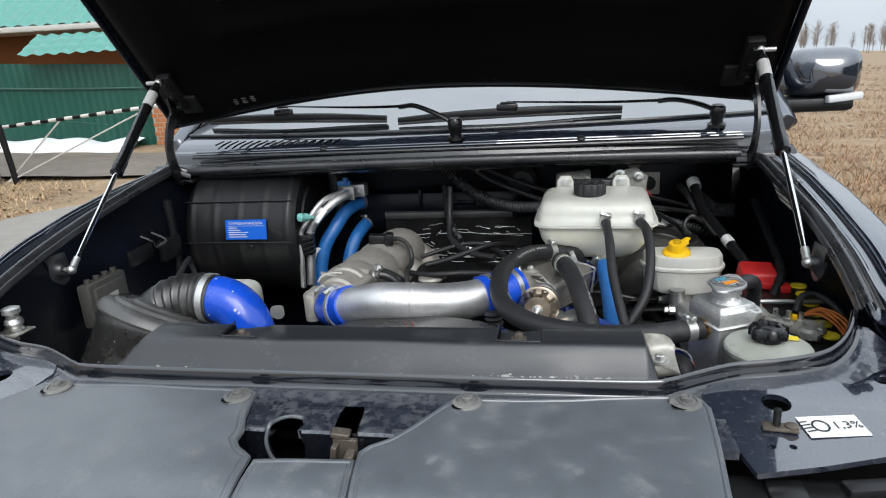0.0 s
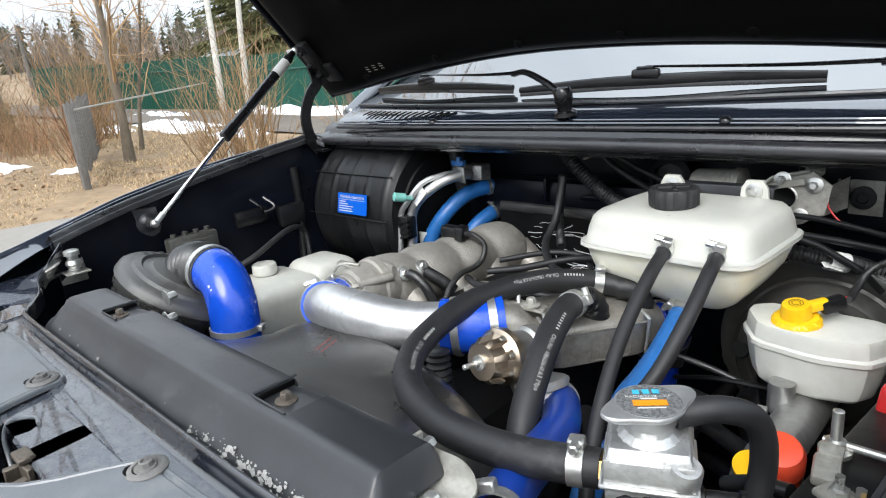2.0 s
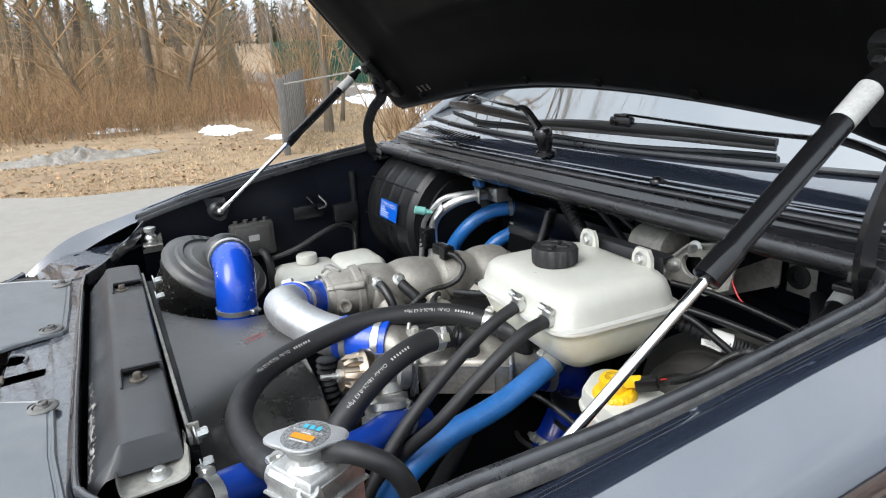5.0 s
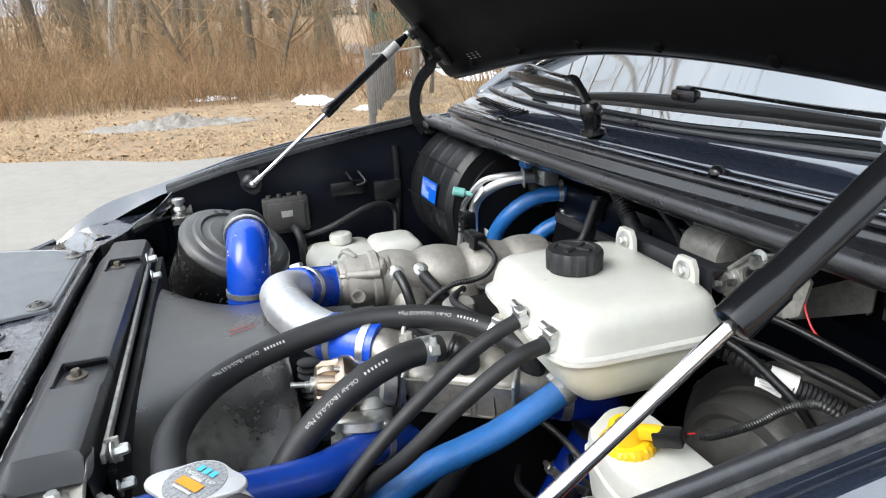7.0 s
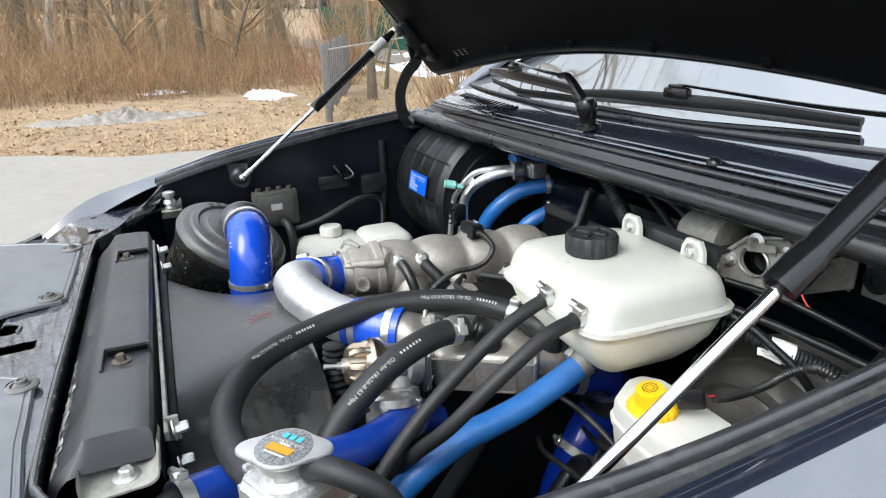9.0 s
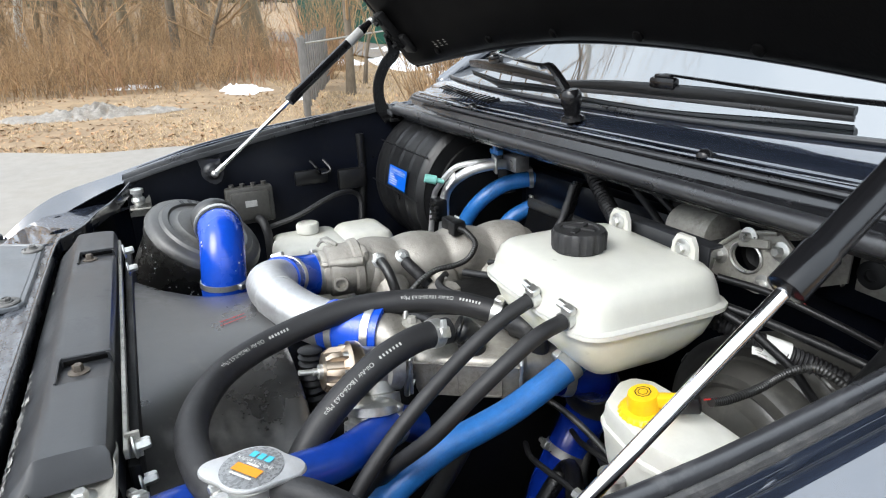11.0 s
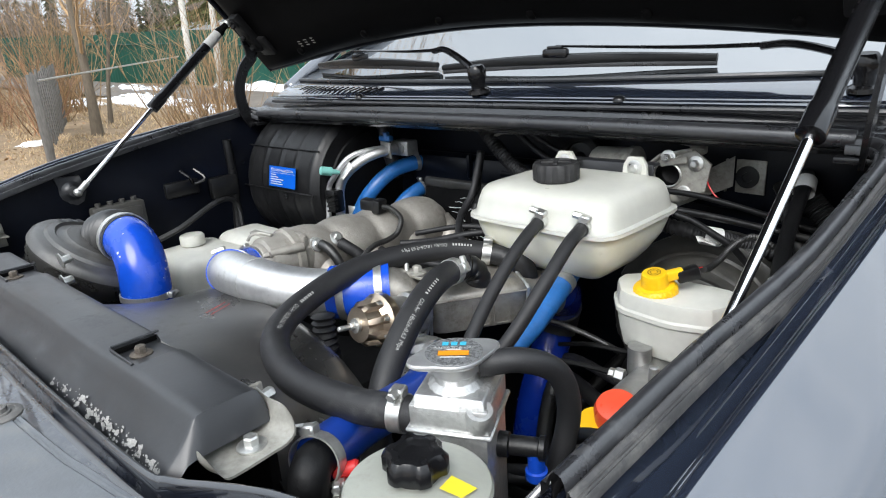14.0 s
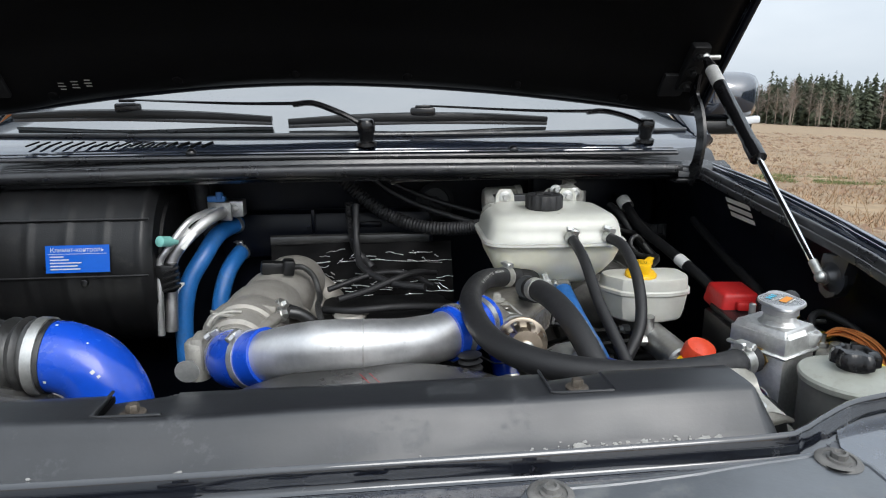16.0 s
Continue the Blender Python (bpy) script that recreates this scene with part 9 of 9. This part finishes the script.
bare_tree((-6.38, 6.15), 5.0, 0.055, 5, BARK, "thin bare tree with grey-yellow bark", (-0.03, 0.0), 0.9, 0.3)
bare_tree((-6.30, 6.42), 5.2, 0.050, 6, BARK, "thin bare tree with grey-yellow bark", (0.05, 0.0), 0.9, 0.3)
bare_tree((-8.5, 3.8), 4.6, 0.070, 7, BARK, "small bare tree with a dark trunk", (0.05, 0.0), 1.3, 0.22, spread=0.8)
bare_tree((-9.6, 4.4), 4.2, 0.035, 8, BARK, "thin bare sapling with fine twigs", (0.0, 0.0), 1.2, 0.15, spread=0.7)
shrub((-6.35, 4.45), 1.7, 9, 60, "leafless bush of thin brown stems", width=0.28)
shrub((-6.7, 4.2), 1.5, 10, 30, "leafless bush of thin brown stems", width=0.35)
shrub((-10.4, 3.9), 2.0, 12, 50, "leafless bush of thin brown stems", width=0.35)
shrub((-11.5, 4.6), 2.2, 14, 50, "leafless bush of thin brown stems", width=0.35)
shrub((-9.2, 3.4), 1.2, 13, 34, "leafless bush of red-brown stems", TWIG_RED, 0.4)
shrub((-6.7, 6.2), 1.2, 15, 10, "sparse leafless bush of pale twigs", width=0.5)


def spruce(at, height, seed, mt, rows=26, name="spruce_tree", label="dark green spruce tree", wide=0.28):
    rng = random.Random(seed)
    base = V(at[0], at[1], gz(*at) if math.hypot(*at) < 150 else -0.0513 * at[0])
    t = thing(name, base, label, "tree")
    s = Soup()
    s.limb([base, base + V(0, 0, height)], [height * 0.02, 0.01], 6)
    tr = s.mesh("trunk", BARK, t)
    s = Soup()
    for k in range(rows):
        z = height * (0.10 + 0.88 * k / rows)
        R = height * wide * (1 - k / rows) ** 0.8 + 0.05
        for j in range(9):
            a = rng.uniform(0, 6.283)
            d = V(math.cos(a), math.sin(a), -0.18)
            side = V(-math.sin(a), math.cos(a), 0)
            L = R * rng.uniform(0.6, 1.15)
            p = base + V(0, 0, z + rng.uniform(-0.1, 0.1) * height / rows * 4)
            for m in range(13):
                q = p + d * (L * (m + 0.3) / 13)
                ww = L * 0.15 * (1 - m / 15)
                for sg in (-1, 1):
                    s.blade(q, (side * sg * 1.2 + d * 0.8 + V(0, 0, -0.35)) * ww * rng.uniform(0.8, 1.6), ww * 0.20, V(0, 0, 1))
                    s.blade(q, (side * sg * 0.5 + d * 1.2 + V(0, 0, 0.25)) * ww * rng.uniform(0.6, 1.3), ww * 0.18, side)
    s.mesh("crown", mt, t, "drooping needle branches")
    return t


spruce((-17.5, 12.2), 8.5, 1, NEEDLE, 34, wide=0.34)
spruce((-20.5, 12.6), 9.0, 2, NEEDLE, 30, wide=0.3)

# thicket and woods beyond the road
rng = random.Random(77)
s = Soup()
for k in range(4200):
    x = -10.0 - abs(rng.gauss(0, 1.0)) * 2.6
    y = rng.uniform(-9.0, 3.6)
    if x > -10.6 and y > 2.2:
        continue
    b = V(x, y, gz(x, y))
    h = rng.uniform(0.5, 1.15) * (1 + 0.28 * (-10 - x)) * (0.8 + 0.5 * noise.noise(V(x * 0.6, y * 0.6, 1)))
    h = min(h * 0.8, 1.35)
    pts, d = bend(rng, b, V(rng.gauss(0, 0.34), rng.gauss(0, 0.34), 1), h, 4, 0.17, 0.02)
    r = rng.uniform(0.0035, 0.0075)
    s.limb(pts, [r * (1 - 0.75 * i / 4) for i in range(5)], 3)
    for m in range(6):
        j = rng.randint(1, 3)
        tp, _ = bend(rng, pts[j], d + rand_dir(rng, 0.2) * 1.0, h * rng.uniform(0.2, 0.5), 2, 0.2, 0.02)
        s.limb(tp, [r * 0.6, r * 0.4, r * 0.15], 3)
for k in range(900):
    x, y = rng.uniform(-24.0, -13.0), rng.uniform(-11.0, 3.8)
    b = V(x, y, gz(x, y))
    h = rng.uniform(0.9, 2.4)
    pts, d = bend(rng, b, V(rng.gauss(0, 0.34), rng.gauss(0, 0.34), 1), h, 4, 0.17, 0.02)
    r = rng.uniform(0.006, 0.014)
    s.limb(pts, [r * (1 - 0.75 * i / 4) for i in range(5)], 3)
    for m in range(6):
        tp, _ = bend(rng, pts[rng.randint(1, 3)], d + rand_dir(rng, 0.2), h * rng.uniform(0.2, 0.5), 2, 0.2, 0.02)
        s.limb(tp, [r * 0.6, r * 0.4, r * 0.2], 3)
th = s.mesh("thicket", TWIG)
tagged(th, "dense leafless thicket of brown twigs beside the road", "thicket", kind="stuff")
s = Soup()
for k in range(1100):
    x = -10.0 - abs(rng.gauss(0, 1.0)) * 1.2
    y = rng.uniform(-6.0, 3.4)
    if noise.noise(V(x * 0.5, y * 0.5, 9)) < -0.05:
        continue
    b = V(x, y, gz(x, y))
    h = rng.uniform(0.3, 1.0)
    pts, d = bend(rng, b, V(rng.gauss(0, 0.3), rng.gauss(0, 0.3), 1), h, 3, 0.12, 0.02)
    s.limb(pts, [0.005, 0.004, 0.003, 0.001], 3)
    for m in range(3):
        tp, _ = bend(rng, pts[rng.randint(1, 2)], d + rand_dir(rng) * 0.7, h * 0.35, 2, 0.12, 0.02)
        s.limb(tp, [0.003, 0.002, 0.001], 3)
th = s.mesh("undergrowth", TWIG_RED)
tagged(th, "red-brown undergrowth at the edge of the wood", "undergrowth", kind="stuff")
for k in range(34):
    x = -12.3 - 8.5 * rng.random()
    y = -8.5 + 12.6 * (k + rng.random()) / 34
    bare_tree((x, y), rng.uniform(6.5, 9.5), rng.choice((0.07, 0.09, 0.12, 0.15, 0.18)), 100 + k, BARK_WARM if k % 3 else BARK, "tall leafless tree in the wood" if k % 5 else "tall leafless tree with a forked crown", (rng.gauss(0, 0.08), rng.gauss(0, 0.08)), 0.75, 0.22, spread=0.75)
bare_tree((-12.2, 2.1), 4.5, 0.05, 301, BARK, "leaning bare tree with low sweeping branches", (0.25, 0.3), 1.4, 0.15, spread=1.2)
bare_tree((-11.6, 0.8), 4.0, 0.04, 302, BARK, "leaning bare tree with low sweeping branches", (0.2, -0.4), 1.4, 0.15, spread=1.2)
bare_tree((-16.5, -1.2), 9.0, 0.10, 303, BIRCH, "birch among the grey trees", (0.0, 0.05), 0.7, 0.3, "birch_tree", birch=True)


def far_wood(name, places, hmin, hmax, mt, label, seed, conifer=False, dense=60):
    """Distant trees as one stand of small sprays."""
    rg = random.Random(seed)
    s = Soup()
    for x, y in places:
        b = V(x, y, -0.0513 * x - 0.3)
        h = rg.uniform(hmin, hmax)
        if conifer:
            s.limb([b, b + V(0, 0, h)], [h * 0.012, h * 0.002], 3)
            for k in range(dense):
                f = rg.random() ** 1.2
                z = h * (0.12 + 0.88 * f)
                R = h * 0.19 * (1 - f) ** 0.55 + 0.10
                a = rg.uniform(0, 6.283)
                d = V(math.cos(a), math.sin(a), -0.45)
                s.blade(b + V(0, 0, z), d * R * rg.uniform(0.6, 1.15), R * 0.36, V(0, 0, 1) if k % 2 else V(-math.sin(a), math.cos(a), 0.5))
        else:
            s.limb([b, b + V(rg.gauss(0, 0.3), rg.gauss(0, 0.3), h * 0.55), b + V(rg.gauss(0, 0.5), rg.gauss(0, 0.5), h)], [h * 0.012, h * 0.008, h * 0.002], 3)
            for k in range(dense):
                f = rg.uniform(0.25, 0.95)
                a = rg.uniform(0, 6.283)
                R = h * 0.20 * math.sin(math.pi * min(1, f * 1.02)) * rg.uniform(0.5, 1.2)
                p = b + V(0, 0, h * f)
                q = p + V(math.cos(a) * R, math.sin(a) * R, R * rg.uniform(0.5, 1.4))
                s.limb([p, q], [h * 0.0035, h * 0.0012], 3)
    o = s.mesh(name, mt)
    return tagged(o, label, "woods", kind="stuff")


def polar(az, r):
    return (-math.sin(radians(az)) * r, math.cos(radians(az)) * r)


rg = random.Random(8)
far_wood("conifer_forest", [polar(-rg.uniform(33.0, 62), rg.uniform(195, 235)) for _ in range(420)], 10, 15.5, NEEDLE_FAR, "dark conifer forest at the far edge of the field", 1, True, 130)
# out of view; stands for the dark treeline reflected in the fender
far_wood("side_forest", [polar(-rg.uniform(68, 135), rg.uniform(62, 85)) for _ in range(300)], 8, 14, NEEDLE_FAR, "dark mixed forest out of view, set for the fender's reflection", 9, True, 70)
far_wood("conifer_group", [polar(-rg.uniform(26.5, 33.0), rg.uniform(210, 260)) for _ in range(34)], 7, 13, NEEDLE_FAR, "scattered dark conifers beyond the field", 2, True, 130)
far_wood("birch_belt", [polar(-rg.uniform(25, 36), rg.uniform(190, 230)) for _ in range(60)], 8, 13, TWIG_FAR, "pale leafless birches beyond the field", 3, False, 90)
far_wood("birch_edge", [polar(-rg.uniform(34, 55), rg.uniform(180, 193)) for _ in range(26)], 6, 11, TWIG_FAR, "pale leafless birches at the forest edge", 5, False, 70)
far_wood("bare_grove", [polar(-rg.uniform(14, 25), rg.uniform(300, 420)) for _ in range(46)], 9, 15, TWIG_FAR, "hazy leafless trees on the horizon", 4, False, 110)
far_wood("ridge_wood", [polar(rg.uniform(48, 112), rg.uniform(45, 75)) for _ in range(330)], 3.0, 5.0, TWIG_FAR, "brown leafless wood on the far rise", 6, False, 45)
far_wood("ridge_conifers", [polar(rg.uniform(55, 100), rg.uniform(80, 110)) for _ in range(160)], 5.0, 7.5, NEEDLE_FAR, "dark conifers on the ridge", 7, True, 60)
hut = thing("tin_roof_shed", (-19.0, 11.2, 0.9), "grey tin-roofed shed behind the fence", "shed")
bm = bmesh.new()
sheet(bm, 10, 2, lambda u, v: V(-20.5 + 2.6 * u + 0.6 * v, 10.4 + 0.8 * v, 1.9 + 0.55 * v), (0, 0, -0.02))
part("roof", bm, TIN, hut)
bm = bmesh.new()
box(bm, (-19.2, 11.6, 1.4), (2.4, 1.2, 1.1), 0.01)
part("wall", bm, WOOD_GREY, hut)
pw = thing("utility_pole", (-27, 7.6, 1.3), "distant wooden utility pole", "pole")
bm = bmesh.new()
cyl(bm, (-27, 7.6, 1.2), (-27, 7.6, 4.0), 0.07, 8)
box(bm, (-27, 7.6, 3.7), (0.06, 0.9, 0.06), 0.01)
part("mast", bm, WOOD_GREY, pw)

# dry grass and litter
GREEN = (10.4, 13.9)
def turf(name, count, region, hmin, hmax, mt, label, seed, cluster=0.0, width=0.004):
    rg = random.Random(seed)
    s = Soup()
    made = 0
    while made < count:
        x, y = region(rg)
        if noise.noise(V(x * 0.9, y * 0.9, seed)) < cluster:
            made += 0.2
            continue
        made += 1
        h = rg.uniform(hmin, hmax)
        a = rg.uniform(0, 6.283)
        s.blade(V(x, y, gz(x, y) - 0.01), V(rg.gauss(0, 0.7) * h, rg.gauss(0, 0.7) * h, h), width * (1 + h), V(math.cos(a), math.sin(a), 0))
    o = s.mesh(name, mt)
    return tagged(o, label, "grass", kind="stuff")


def verge(rg):
    y = rg.uniform(-5.0, 5.4)
    x = EDGE(y) - 0.05 - abs(rg.gauss(0, 1.0)) * 2.0
    return x, y


turf("verge_grass", 20000, verge, 0.012, 0.055, STRAW, "flattened dry straw grass on the road verge", 31, -0.15, 0.006)


def lawn(rg):
    return rg.uniform(-16, -5.0), rg.uniform(3.0, 6.6)


turf("lawn_grass", 16000, lawn, 0.02, 0.09, STRAW, "short dry grass between the trees", 32, -0.2, 0.006)


def field(rg):
    r = 5.0 + 70 * rg.random() ** 1.8
    az = -rg.uniform(12, 60)
    return polar(az, r)


turf("field_grass", 70000, field, 0.03, 0.14, STRAW_BROWN, "rough dry grass and stubble on the field", 33, -0.15, 0.008)
s = Soup()
rg = random.Random(41)
for k in range(5200):
    y = rg.uniform(-4, 6.2)
    x = EDGE(min(y, 4.9)) - 0.1 - abs(rg.gauss(0, 1)) * 2.2
    if noise.noise(V(x * 0.6, y * 0.6, 5)) < -0.1 and rg.random() < 0.8:
        continue
    c = V(x, y, gz(x, y) + 0.012)
    a = rg.uniform(0, 6.28)
    q = rg.uniform(0.012, 0.032)
    u, w = V(math.cos(a), math.sin(a), rg.gauss(0, 0.3)) * q, V(-math.sin(a), math.cos(a), rg.gauss(0, 0.3)) * q * 0.7
    s.quad(c - u, c + w, c + u, c - w)
lf = s.mesh("leaf_litter", LEAF)
tagged(lf, "scattered brown fallen leaves on the verge", "leaves", kind="stuff")
s = Soup()
for k in range(260):
    x, y = field(rg)
    b = V(x, y, gz(x, y))
    h = rg.uniform(0.25, 0.7)
    pts, d = bend(rg, b, V(rg.gauss(0, 0.3), rg.gauss(0, 0.3), 1), h, 3, 0.12, 0.02)
    s.limb(pts, [0.006, 0.005, 0.003, 0.001], 3)
    for m in range(4):
        tp, _ = bend(rg, pts[rg.randint(1, 2)], d + rand_dir(rg) * 0.6, h * 0.4, 2, 0.1, 0.03)
        s.limb(tp, [0.003, 0.002, 0.001], 3)
wd = s.mesh("field_weeds", TWIG)
tagged(wd, "dry weed stalks on the field", "weeds", kind="stuff")

s = Soup()
for k in range(5200):
    x, y = field(rg)
    if noise.noise(V(x * 0.35, y * 0.35, 12)) < -0.05:
        continue
    c = V(x, y, gz(x, y) - 0.01)
    q = rg.uniform(0.03, 0.13) * (0.6 + 0.02 * math.hypot(x, y))
    i = len(s.v)
    n = 6
    s.v += [c + V(math.cos(6.283 * j / n) * q * rg.uniform(0.6, 1.3), math.sin(6.283 * j / n) * q * rg.uniform(0.6, 1.3), 0) for j in range(n)]
    s.v.append(c + V(rg.gauss(0, 0.2) * q, rg.gauss(0, 0.2) * q, q * rg.uniform(0.35, 0.8)))
    s.f += [(i + j, i + (j + 1) % n, i + n) for j in range(n)]
cl = s.mesh("field_clods", CLOD)
tagged(cl, "brown clods of bare earth scattered over the field", "earth", kind="stuff")


def green_spot(rg_):
    a, r = rg_.uniform(0, 6.283), rg_.random() ** 0.5
    return GREEN[0] + 1.6 * r * math.cos(a), GREEN[1] + 0.9 * r * math.sin(a)


turf("green_tuft", 2600, green_spot, 0.03, 0.10, GREEN_GRASS, "small patch of fresh green grass on the field", 35, -0.1, 0.006)
